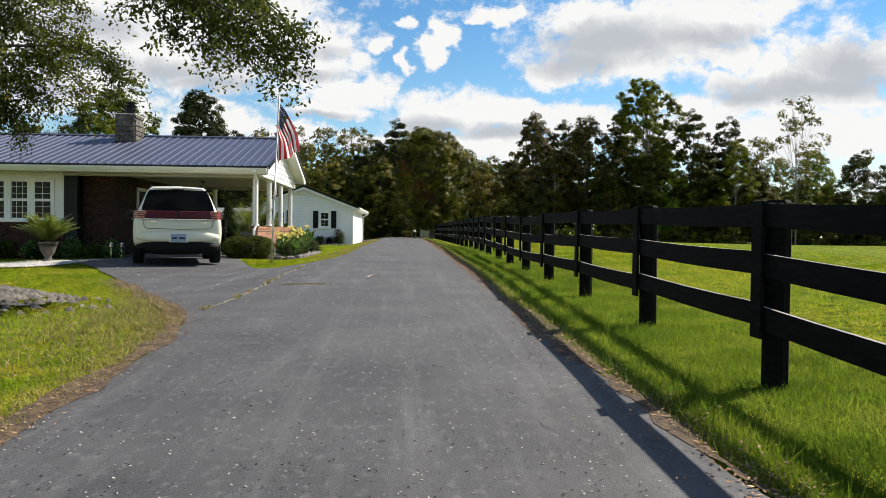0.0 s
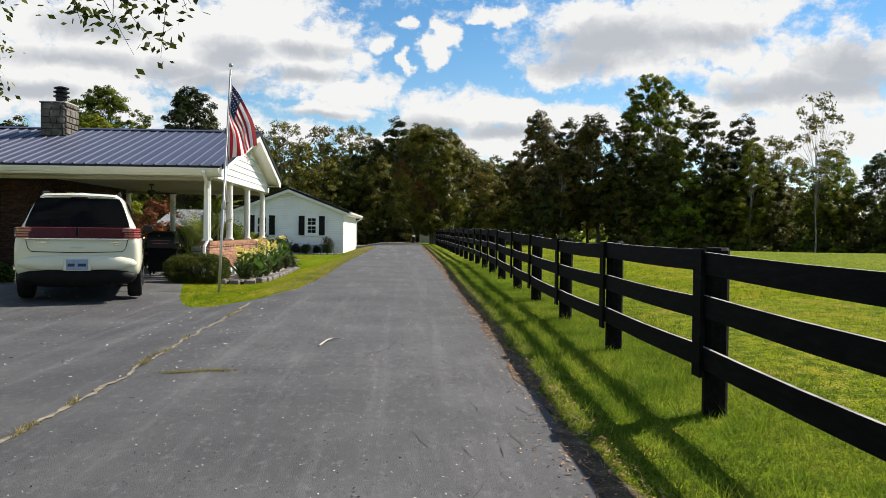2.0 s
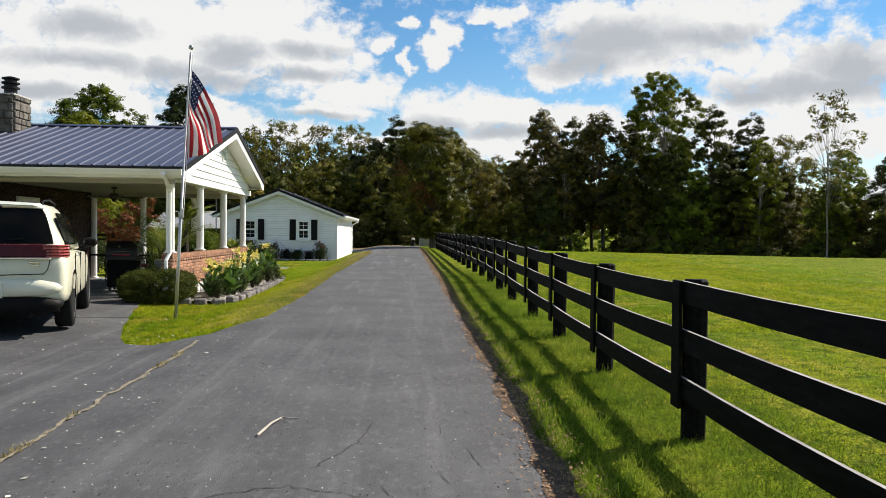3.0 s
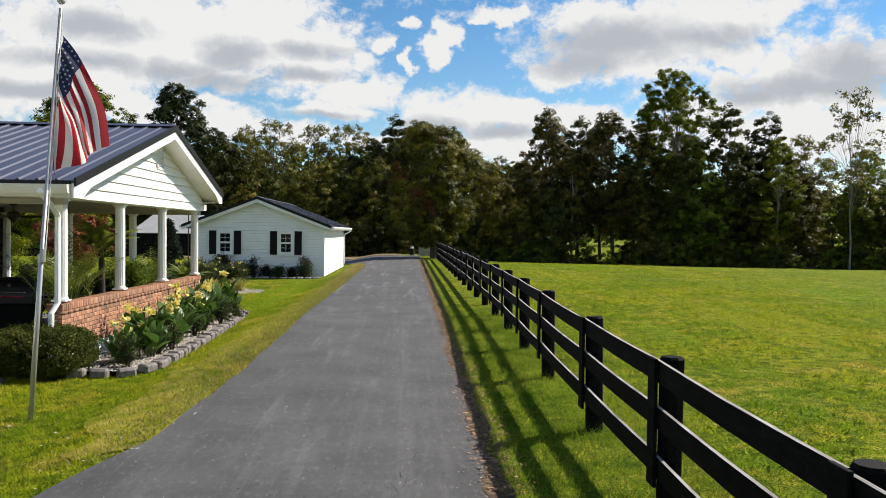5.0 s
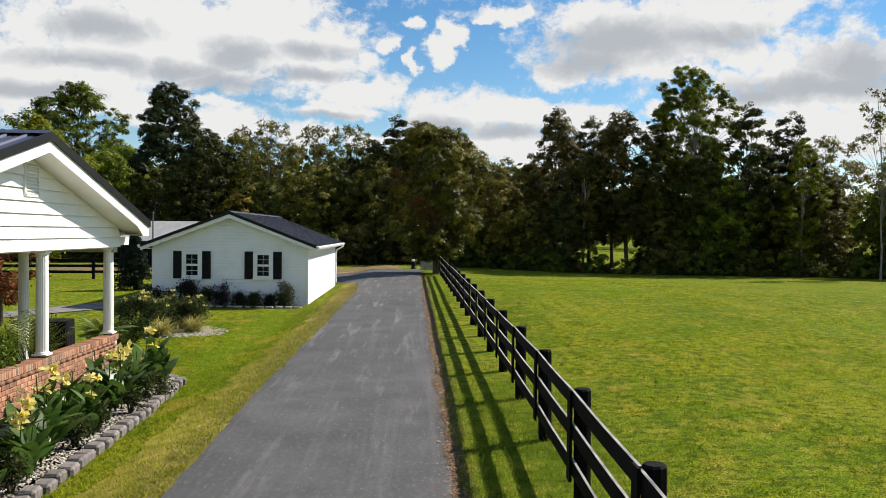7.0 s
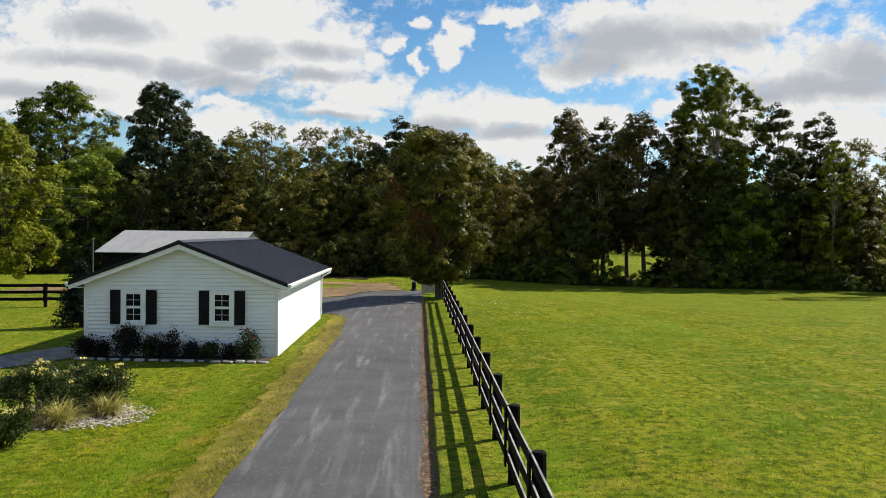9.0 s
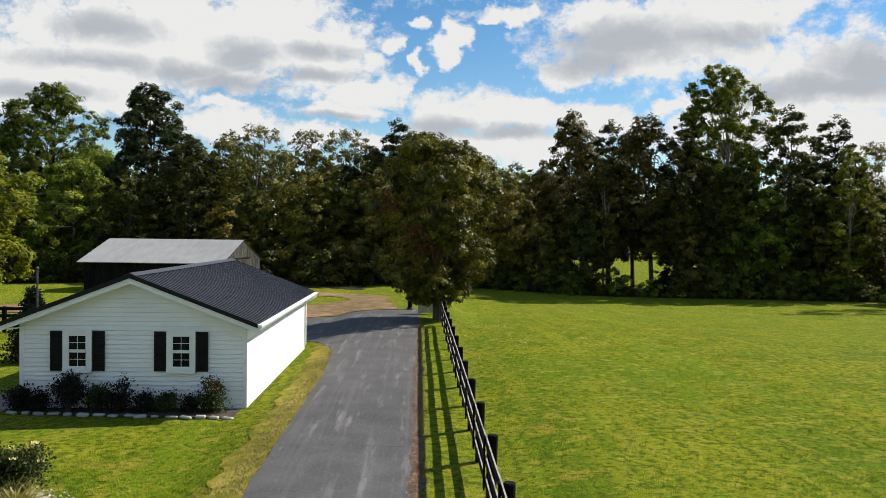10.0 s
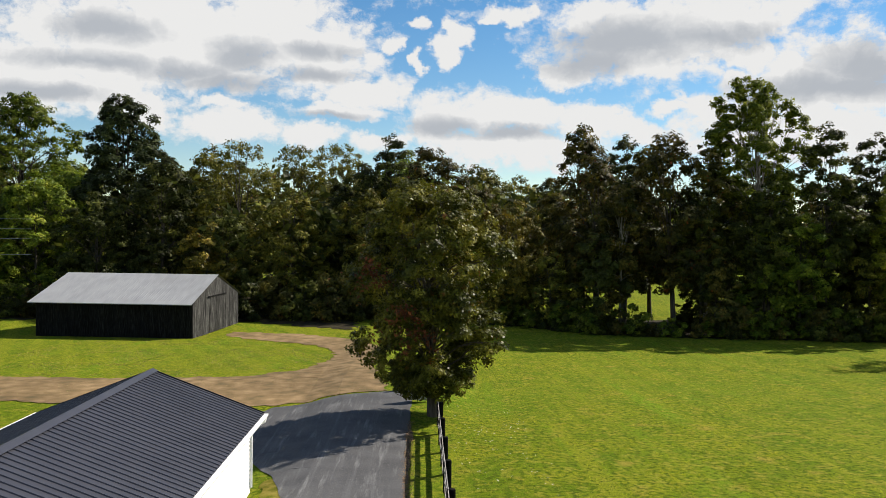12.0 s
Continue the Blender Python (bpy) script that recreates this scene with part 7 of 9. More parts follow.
# urn with a sago palm on the stone bed by the drive
def strap_palm(name, x, y, z, length, n, label, mat=PALM_LEAF, trunk=0.0, droop=0.55, seed=0, width=0.02, group="", lift=0.35):
    """A feather palm: arched fronds, each with rows of narrow leaflets."""
    rng = np.random.default_rng(seed)
    t = thing(name, (x, y, z), 0, label, "plant", group)
    V, F = [], []
    ribs = B()
    for k in range(n):
        a, e = 2.4 * k + rng.uniform(-0.2, 0.2), rng.uniform(lift, 1.38)
        L = length * rng.uniform(0.75, 1.1)
        p = np.array([0, 0, trunk])
        line = [tuple(p)]
        for j in range(1, 21):
            u = j / 20
            ang = e - droop * 1.9 * u ** 1.3
            d = np.array([math.cos(a) * math.cos(ang), math.sin(a) * math.cos(ang), math.sin(ang)])
            p = p + d * L / 20
            line.append(tuple(p))
            if j < 2:
                continue
            side = np.array([-math.sin(a), math.cos(a), 0])
            up = np.cross(side, d)
            ll = L * 0.27 * math.sin(math.pi * min(0.97, 0.12 + 0.85 * u)) ** 0.8
            for s in (-1, 1):
                for h in (0, 0.5):
                    q = p - d * L / 20 * h
                    tip = q + (side * s * 0.85 + d * 0.5 + up * 0.25) * ll
                    b = len(V)
                    V += [q - d * width * 0.5, q + d * width * 0.5, tip]
                    F.append((b, b + 1, b + 2))
        tube(ribs, line[::3], [0.012 - 0.0015 * i for i in range(7)], 5)
    raw("foliage", np.array(V), np.array(F), mat, t)
    part("rachis", ribs, mat, t)
    if trunk > 0.05:
        bm = B()
        tube(bm, [(0, 0, 0), (0.02, 0, trunk * 0.5), (0, 0, trunk + 0.03)], [0.07, 0.055, 0.05], 9)
        part("trunk", bm, BARK, t)
    return t


def pot(name, x, y, z, r, h, label, mat=TERRACOTTA, profile=None, group=""):
    bm = B()
    lathe(bm, profile or [(r * 0.65, 0), (r * 0.72, h * 0.1), (r * 0.98, h * 0.85), (r * 1.08, h * 0.88), (r * 1.08, h), (r * 0.9, h), (r * 0.85, h * 0.9)], 22)
    t = thing(name, (x, y, z), 0, label, "pot", group)
    part("body", bm, mat, t, smooth=False)
    bm = B()
    cyl(bm, (0, 0, h * 0.88), r * 0.86, 0.03, 18)
    part("soil", bm, SOIL, t)
    return t


UX, UY = -8.7, 19.8
UZ = gz(UX, UY)
pot("urn", UX, UY, UZ, 0.26, 0.52, "weathered grey stone urn on white gravel", STONE, [(0.15, 0), (0.16, 0.05), (0.09, 0.12), (0.09, 0.17), (0.15, 0.26), (0.20, 0.40), (0.19, 0.47), (0.23, 0.50), (0.23, 0.53), (0.18, 0.53), (0.17, 0.48)])
strap_palm("sago_palm", UX, UY, UZ + 0.50, 0.86, 64, "feathery green sago palm growing from the stone urn", seed=31, droop=0.40, lift=0.8, width=0.016)
rng = np.random.default_rng(14)
q = rng.normal(0, 0.6, (4200, 2)) * (0.95, 1.2)
q = q[(q[:, 0] / 1.05) ** 2 + (q[:, 1] / 1.4) ** 2 < 1]
pebbles("rock_bed", np.column_stack([q + (UX - 0.1, UY - 0.9), [gz(UX + a, UY - 0.9 + b) + 0.02 for a, b in q]]), 0.055, WHITE_STONE, "white landscaping stones round the urn", "gravel", 6)
q = rng.normal(0, 0.5, (1500, 2)) * (0.9, 0.9)
pebbles("leaf_heap", np.column_stack([q + (-4.95, 9.2), [gz(-4.95, 9.2) + 0.22 * math.exp(-(a * a + b * b) * 1.3) for a, b in q]]), 0.06, STONE, "heap of grey stones and dry leaves on the lawn", "stones", 7)


# ---- brick walls ----
def brick_boxes(cells, depth_axis, face, thick=0.03):
    """Joined brick faces: cells of (u0, u1, z0, z1) on the plane depth_axis=face; they stand thick proud along their outward side."""
    V, F = [], []
    for u0, u1, z0, z1 in cells:
        b = len(V)
        for d in (face - thick * 0.3, face + thick * 0.7):
            for u, z in ((u0, z0), (u1, z0), (u1, z1), (u0, z1)):
                V.append((d, u, z) if depth_axis == "x" else (u, d, z))
        F += [(b, b + 1, b + 2, b + 3), (b + 4, b + 5, b + 6, b + 7), (b, b + 1, b + 5, b + 4), (b + 1, b + 2, b + 6, b + 5), (b + 2, b + 3, b + 7, b + 6), (b + 3, b, b + 4, b + 7)]
    return np.array(V), np.array(F)


def courses(u0, u1, z0, z1, length=0.203, course=0.0677, joint=0.010):
    out, z, k = [], z0, 0
    while z + course <= z1 + 0.005:
        u = u0 - (length / 2 if k % 2 else 0)
        while u < u1 - 0.02:
            a, b = max(u, u0) + joint / 2, min(u + length, u1) - joint / 2
            if b - a > 0.03:
                out.append((a, b, z + joint / 2, z + course - joint / 2))
            u += length
        z += course
        k += 1
    return out


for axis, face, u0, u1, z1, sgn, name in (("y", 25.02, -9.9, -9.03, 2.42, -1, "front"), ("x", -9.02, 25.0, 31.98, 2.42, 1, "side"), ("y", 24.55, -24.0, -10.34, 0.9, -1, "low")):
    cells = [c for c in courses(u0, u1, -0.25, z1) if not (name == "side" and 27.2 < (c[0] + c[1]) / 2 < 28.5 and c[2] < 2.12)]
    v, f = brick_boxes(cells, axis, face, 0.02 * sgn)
    raw("brickwork", v, f, SHADED_BRICK, CARPORT_WALL)


def build_knee_wall():
    w = thing("knee_wall", (0, 0, 0), 0, "red brick knee wall with a rowlock coping under the columns", "wall")
    x, y0, y1, zb, zt = -4.40, 24.22, 32.06, 0.13, 0.74
    bm = B()
    span(bm, (x - 0.21, y0 + 0.01, zb), (x - 0.012, y1 - 0.01, zt))
    part("mortar", bm, MORTAR, w)
    bm = B()
    span(bm, (x - 0.20, y0 + 0.005, -0.6), (x - 0.006, y1, zb))
    part("footing", bm, WHITE_PAINT, w, "white painted footing")
    bm = B()
    box(bm, (0, 0, 0), (0.05, 0.193, 0.0577), bevel=0.004)
    brick = part("brick", bm, BRICK, w)
    half = B()
    box(half, (0, 0, 0), (0.05, 0.0915, 0.0577), bevel=0.004)
    half = part("half_brick", half, BRICK, w)
    rnd = random.Random(1)
    made = 0
    rest = []
    hfirst = True
    for r in range(9):
        z = zb + 0.0677 * (r + 0.5)
        y = y0 + (0.0 if r % 2 == 0 else 0.1015)
        if r % 2:
            if hfirst:
                half.location, hfirst = (x - 0.02, y0 + 0.048, z), False
            else:
                shared("half_brick", half.data, (x - 0.02, y0 + 0.048, z), w)
        while y + 0.2 < y1 + 0.01:
            loc = (x - 0.021 + rnd.uniform(-0.003, 0.003), y + 0.1, z)
            if made == 0:
                brick.location = loc
            elif made < 300:
                shared("brick", brick.data, loc, w)
            else:
                rest.append((y + 0.005, y + 0.198, z - 0.029, z + 0.029))
            made += 1
            y += 0.203
    if rest:
        v, f = brick_boxes(rest, "x", x - 0.02, 0.03)
        raw("brickwork", v, f, BRICK, w)
    v, f = brick_boxes(courses(x - 0.21, x - 0.005, zb, zt), "y", y0 + 0.012, -0.02)
    raw("end_brickwork", v, f, BRICK, w)
    cop = thing("coping")
    cop.parent = w
    bm = B()
    box(bm, (0, 0, 0), (0.235, 0.0577, 0.098), bevel=0.005)
    c0 = part("coping_brick", bm, BRICK, cop)
    k = 0
    y = y0 - 0.01
    while y < y1:
        loc = (x - 0.105 + rnd.uniform(-0.003, 0.003), y + 0.034, zt + 0.05 + rnd.uniform(-0.002, 0.002))
        if k == 0:
            c0.location = loc
        else:
            shared("coping_brick", c0.data, loc, cop)
        k += 1
        y += 0.0677
    bm = B()
    span(bm, (x - 0.219, y0, zt + 0.004), (x + 0.008, y1, zt + 0.0955))
    part("coping_mortar", bm, MORTAR, w)


build_knee_wall()

# ---- things in and round the carport ----
IRON = material("black_iron", [(0.010, 0.010, 0.011), (0.018, 0.018, 0.019)], 9.0, 0.45, metal=0.3)
CUSHION = material("red_cushion", [(0.20, 0.05, 0.035), (0.28, 0.085, 0.06)], 12.0, 0.9)
BLACK_CLOTH = material("black_cover", [(0.004, 0.004, 0.0045), (0.008, 0.008, 0.0085)], 4.0, 0.8, bump=0.2, spec=0.12)
FAN_BROWN = material("fan_bronze", [(0.02, 0.016, 0.012), (0.035, 0.028, 0.022)], 5.0, 0.45)


def bench(x, y, turn):
    t = thing("garden_bench", (x, y, FLOOR_Z), turn, "black wrought-iron bench with an arched back and red cushion", "bench")
    for sx in (-1, 1):
        for sy in (-0.22, 0.22):
            bm = B()
            tube(bm, [(sx * 0.55, sy, 0), (sx * 0.53, sy * 0.95, 0.42)], 0.018, 8)
            part("leg", bm, IRON, t)
        bm = B()
        tube(bm, [(sx * 0.56, -0.24, 0.42), (sx * 0.58, -0.25, 0.62), (sx * 0.58, 0.0, 0.66), (sx * 0.57, 0.24, 0.64)], 0.016, 8)
        part("armrest", bm, IRON, t)
    bm = B()
    for k in range(7):
        box(bm, (0, -0.22 + k * 0.073, 0.42), (1.12, 0.05, 0.015), bevel=0.003)
    part("seat", bm, IRON, t)
    bm = B()
    box(bm, (0, 0, 0.47), (1.06, 0.42, 0.07), bevel=0.025)
    part("cushion", bm, CUSHION, t, "muted red seat cushion")
    bm = B()
    tube(bm, [(-0.56, 0.24, 0.42), (-0.57, 0.26, 0.8), (-0.45, 0.28, 0.98), (-0.2, 0.29, 1.07), (0, 0.29, 1.09), (0.2, 0.29, 1.07), (0.45, 0.28, 0.98), (0.57, 0.26, 0.8), (0.56, 0.24, 0.42)], 0.02, 8)
    part("back_frame", bm, IRON, t)
    for k in range(11):
        u = -0.46 + k * 0.092
        bm = B()
        tube(bm, [(u, 0.25, 0.44), (u, 0.285, 1.08 - 0.28 * u * u)], 0.008, 6)
        part("back_bar", bm, IRON, t)
    return t


bench(-7.4, 30.4, 0)


def ceiling_fan(x, y, z):
    t = thing("ceiling_fan", (x, y, z), 0, "dark bronze ceiling fan under the carport ceiling", "ceiling fan")
    bm = B()
    lathe(bm, [(0.07, 0.0), (0.075, -0.05), (0.015, -0.06), (0.015, -0.16), (0.09, -0.17), (0.12, -0.21), (0.12, -0.28), (0.07, -0.32), (0.05, -0.36), (0.02, -0.38)], 20)
    part("motor", bm, FAN_BROWN, t, smooth=False)
    for k in range(5):
        bm = B()
        a = 72 * k + 12
        box(bm, (0.42, 0, -0.26), (0.56, 0.15, 0.012), (15, 0, 0), 0.004)
        box(bm, (0.15, 0, -0.26), (0.1, 0.04, 0.014))
        b = part("blade", bm, FAN_BROWN, t)
        b.rotation_euler = (0, 0, radians(a))
    return t


ceiling_fan(-7.05, 28.3, 2.425)


def covered_grill(x, y, w, d, h, label):
    rng = np.random.default_rng(int(-x * 10))
    t = thing("covered_grill", (x, y, gz(x, y)), 5, label, "grill")
    bm = B()
    n = 64
    prof = [(0.0, 1.04), (0.25, 1.02), (0.55, 1.0), (0.85, 0.985), (0.97, 0.985), (1.0, 0.99), (1.0, 1.0)]
    rings = []
    for zf, k in prof:
        ring = []
        for j in range(n):
            a = 2 * math.pi * j / n
            ca, sa = math.cos(a), math.sin(a)
            q = (abs(ca) ** 5 + abs(sa) ** 5) ** (-0.2)
            fold = 1 + 0.035 * (1 - zf) * math.sin(a * 11 + 1.5) + 0.015 * (1 - zf) * math.sin(a * 23)
            kk = k * fold * (1 if zf < 1 or prof.index((zf, k)) < 6 else 0.8)
            ring.append(bm.verts.new((w / 2 * ca * q * kk, d / 2 * sa * q * kk, h * zf - (0.03 if zf > 0.99 and k == 0.99 else 0) * 0)))
        rings.append(ring)
    for u, v in zip(rings, rings[1:]):
        for j in range(n):
            bm.faces.new((u[j], u[(j + 1) % n], v[(j + 1) % n], v[j]))
    bm.faces.new(rings[-1])
    part("cover", bm, BLACK_CLOTH, t, "black fabric cover with soft folds", smooth=False)
    return t


covered_grill(-6.22, 33.6, 0.72, 0.6, 1.1, "black fabric-covered grill behind the carport")



def gas_grill(x, y, turn):
    """A black barbecue: cabinet, rounded hood, side shelves, legs on castors."""
    t = thing("barbecue_grill", (x, y, FLOOR_Z), turn, "black barbecue grill with a rounded hood and red badge", "grill")
    bm = B()
    box(bm, (0, 0, 0.42), (0.66, 0.5, 0.62), bevel=0.015)
    part("cabinet", bm, BLACK_CLOTH, t)
    bm = B()
    prism(bm, [(0.28 * math.cos(math.pi * j / 12), 0.86 + 0.34 * math.sin(math.pi * j / 12)) for j in range(13)], -0.36, 0.36, "x")
    hood = part("hood", bm, IRON, t)
    bm = B()
    tube(bm, [(-0.26, -0.27, 0.95), (-0.26, -0.32, 0.95), (0.26, -0.32, 0.95), (0.26, -0.27, 0.95)], 0.013, 8)
    part("handle", bm, CHROME, hood)
    bm = B()
    box(bm, (0, -0.287, 0.87), (0.40, 0.01, 0.028), bevel=0.003)
    part("badge", bm, RED_PETAL, hood, "red badge strip")
    bm = B()
    cyl(bm, (-0.05, -0.235, 1.06), 0.03, 0.03, 16, turn=(60, 0, 0))
    part("thermometer", bm, CHROME, hood)
    bm = B()
    box(bm, (0, 0, 0.80), (0.74, 0.56, 0.13), bevel=0.02)
    part("firebox", bm, IRON, t)
    for sx in (-1, 1):
        bm = B()
        box(bm, (sx * 0.56, 0, 0.86), (0.36, 0.46, 0.03), bevel=0.008)
        part("side_shelf", bm, BLACK_CLOTH, t)
        for sy in (-0.2, 0.2):
            bm = B()
            cyl(bm, (sx * 0.28, sy, 0.06), 0.045, 0.03, 14, turn=(0, 90, 0))
            box(bm, (sx * 0.28, sy, 0.10), (0.05, 0.05, 0.06))
            part("castor", bm, IRON, t)


gas_grill(-6.3, 26.9, 4)
# potted plants along the knee wall
PG = "potted plants along the carport wall"
for k, (x, y, r, h) in enumerate([(-4.92, 25.75, 0.28, 0.80), (-4.90, 27.05, 0.20, 0.42), (-5.05, 26.45, 0.2, 0.55), (-4.88, 28.5, 0.22, 0.50), (-5.05, 27.75, 0.2, 0.62), (-5.9, 29.6, 0.22, 0.4)]):
    pot("plant_pot", x, y, FLOOR_Z, r, h, "grey-green plant pot on the carport floor", TERRACOTTA, group=PG)


def cane_palm(x, y, z, h, n, label, seed, spread=0.42):
    """A clump of thin canes, each with feathery fronds that rise and arch."""
    rng = np.random.default_rng(seed)
    t = thing("potted_palm", (x, y, z), 0, label, "plant", PG)
    V, F = [], []
    ribs = B()
    for k in range(n):
        a, e = 2.4 * k, rng.uniform(1.0, 1.5)
        base = np.array([math.cos(a), math.sin(a), 0]) * rng.uniform(0.02, 0.10)
        p, line = base.copy(), [tuple(base)]
        L = h * rng.uniform(0.65, 1.1)
        for j in range(1, 19):
            u = j / 18
            ang = e - 1.25 * max(0, u - 0.35) ** 1.2 * rng.uniform(0.8, 1.4)
            d = np.array([math.cos(a) * math.cos(ang), math.sin(a) * math.cos(ang), math.sin(ang)])
            p = p + d * L / 18
            line.append(tuple(p))
            if u < 0.38:
                continue
            side = np.array([-math.sin(a), math.cos(a), 0])
            ll = h * 0.20 * math.sin(math.pi * min(0.96, 0.2 + 0.76 * (u - 0.38) / 0.62)) ** 0.7
            for s in (-1, 1):
                tip = p + (side * s * 0.75 + d * 0.65 + np.array([0, 0, -0.12])) * ll * rng.uniform(0.8, 1.1)
                b = len(V)
                V += [p - d * 0.012, p + d * 0.012, tip]
                F.append((b, b + 1, b + 2))
        tube(ribs, line[::3], [0.010, 0.009, 0.008, 0.006, 0.004, 0.003, 0.002], 5)
    raw("foliage", np.array(V), np.array(F), PALM_LEAF, t)
    part("cane", ribs, PALM_LEAF, t)


cane_palm(-5.35, 26.3, FLOOR_Z + 0.55, 1.75, 20, "tall feathery cane palm behind the knee wall", 45)
cane_palm(-5.1, 30.4, FLOOR_Z + 0.45, 1.35, 22, "feathery cane palm beside the corner column", 46)
cane_palm(-5.3, 28.2, FLOOR_Z + 0.5, 1.3, 20, "feathery cane palm among the potted plants", 47)
cane_palm(-4.92, 25.75, FLOOR_Z + 0.72, 1.25, 26, "feathery upright cane palm in a wide grey pot", 41)
strap_palm("potted_palm", -4.90, 27.05, FLOOR_Z + 0.36, 0.80, 11, "tall palm with yellow-green arching fronds", trunk=1.30, seed=42, droop=0.55, width=0.026, group=PG, lift=0.75)
strap_palm("garden_palm", -4.95, 32.75, gz(-4.9, 33), 0.66, 20, "slim garden palm with arching fronds beside the wall end", trunk=0.85, seed=44, droop=0.58, width=0.022, lift=0.6)
for k, (x, y, n, L, m) in enumerate([(-5.05, 26.45, 46, 0.5, STRAW_LEAF), (-5.9, 29.6, 80, 0.7, PALM_LEAF)]):
    t = thing("potted_plant", (x, y, FLOOR_Z + (0.5, 0.36)[k]), 0, "pale strap-leaved plant in a pot" if k == 0 else "green strap-leaved plant in a pot", "plant", PG)
    v, f = blade_fan(np.random.default_rng(60 + k), n, L, 0.045, (0.2, 1.3), 0.4, 6, spread=0.06)
    raw("foliage", v, f, m, t)
shrub("potted_fern", -4.88, 28.5, 0.36, 0.46, 0.95, FERN_LEAF, "bright green feathery bush in a pot", "plant", 260, 22, 0.07, 0.075, 16, 83, PG, z=FLOOR_Z + 0.45)
shrub("potted_shrub", -5.05, 27.75, 0.30, 0.32, 0.55, BOX_LEAF, "dark broad-leaved plant in a pot", "plant", 90, 16, 0.10, 0.08, 10, 84, PG, z=FLOOR_Z + 0.55)
for k, (x, y, s) in enumerate([(-6.8, 31.2, 0.6), (-7.9, 30.9, 0.55)]):
    shrub("potted_shrub", x, y, s * 0.6, s * 0.6, s * 1.3, BOX_LEAF if k % 2 else ROSE_LEAF, "dark leafy potted shrub in the carport", "plant", 120, 22, 0.07, 0.08, 10, 80 + k, PG, z=FLOOR_Z)
# hedge and shrubs behind the carport
for k, (x, y, rx, h, m) in enumerate([(-7.5, 35.5, 0.8, 0.8, BOX_LEAF), (-9.0, 35.2, 0.9, 0.85, BOX_LEAF), (-5.6, 34.6, 0.6, 0.6, BOX_LEAF), (-13.2, 39.5, 1.3, 2.3, LEAF_LIME), (-10.6, 36.5, 0.7, 1.0, ROSE_LEAF)]):
    shrub("garden_shrub", x, y, rx, rx * 0.8, h, m, "leafy green shrub on the back lawn", "shrub", int(220 * rx), 26, 0.07, 0.09, 12, 90 + k, "shrubs behind the house")
REDBUD = tree_kind(141, 3.7, 1.7, 0.8, LEAF_RED, lobes=18, lobe_r=0.55, clumps=130, clump_r=0.22, per=34, size=0.12, r=0.06)
plant_tree(REDBUD, -11.2, 41.5, "small red-leaved ornamental tree on the back lawn", 1.0, 30)
# lamp stakes at the drive's edge
for x in (-8.15, -7.9):
    t = thing("garden_lamp", (x, 22.6 + (x + 8) * 0.5, gz(-8, 22.5)), 0, "small chrome garden lamp beside the drive", "lamp", "garden lamps beside the drive")
    bm = B()
    tube(bm, [(0, 0, -0.1), (0, 0, 0.30)], 0.012, 8)
    part("stake", bm, CHROME, t)
    bm = B()
    lathe(bm, [(0.03, 0.3), (0.05, 0.33), (0.05, 0.4), (0.07, 0.41), (0.02, 0.46)], 14)
    part("lantern", bm, CHROME, t)
for k in range(8):
    x = -13 + k * 0.62
    shrub("border_plant", x, 23.95 + 0.1 * (k % 2), 0.34, 0.25, 0.32 + 0.06 * (k % 3), CANNA_LEAF if k % 2 else BOX_LEAF, "low green border plant before the house wall", "plant", 60, 20, 0.08, 0.08, 8, 700 + k, "border plants before the house")


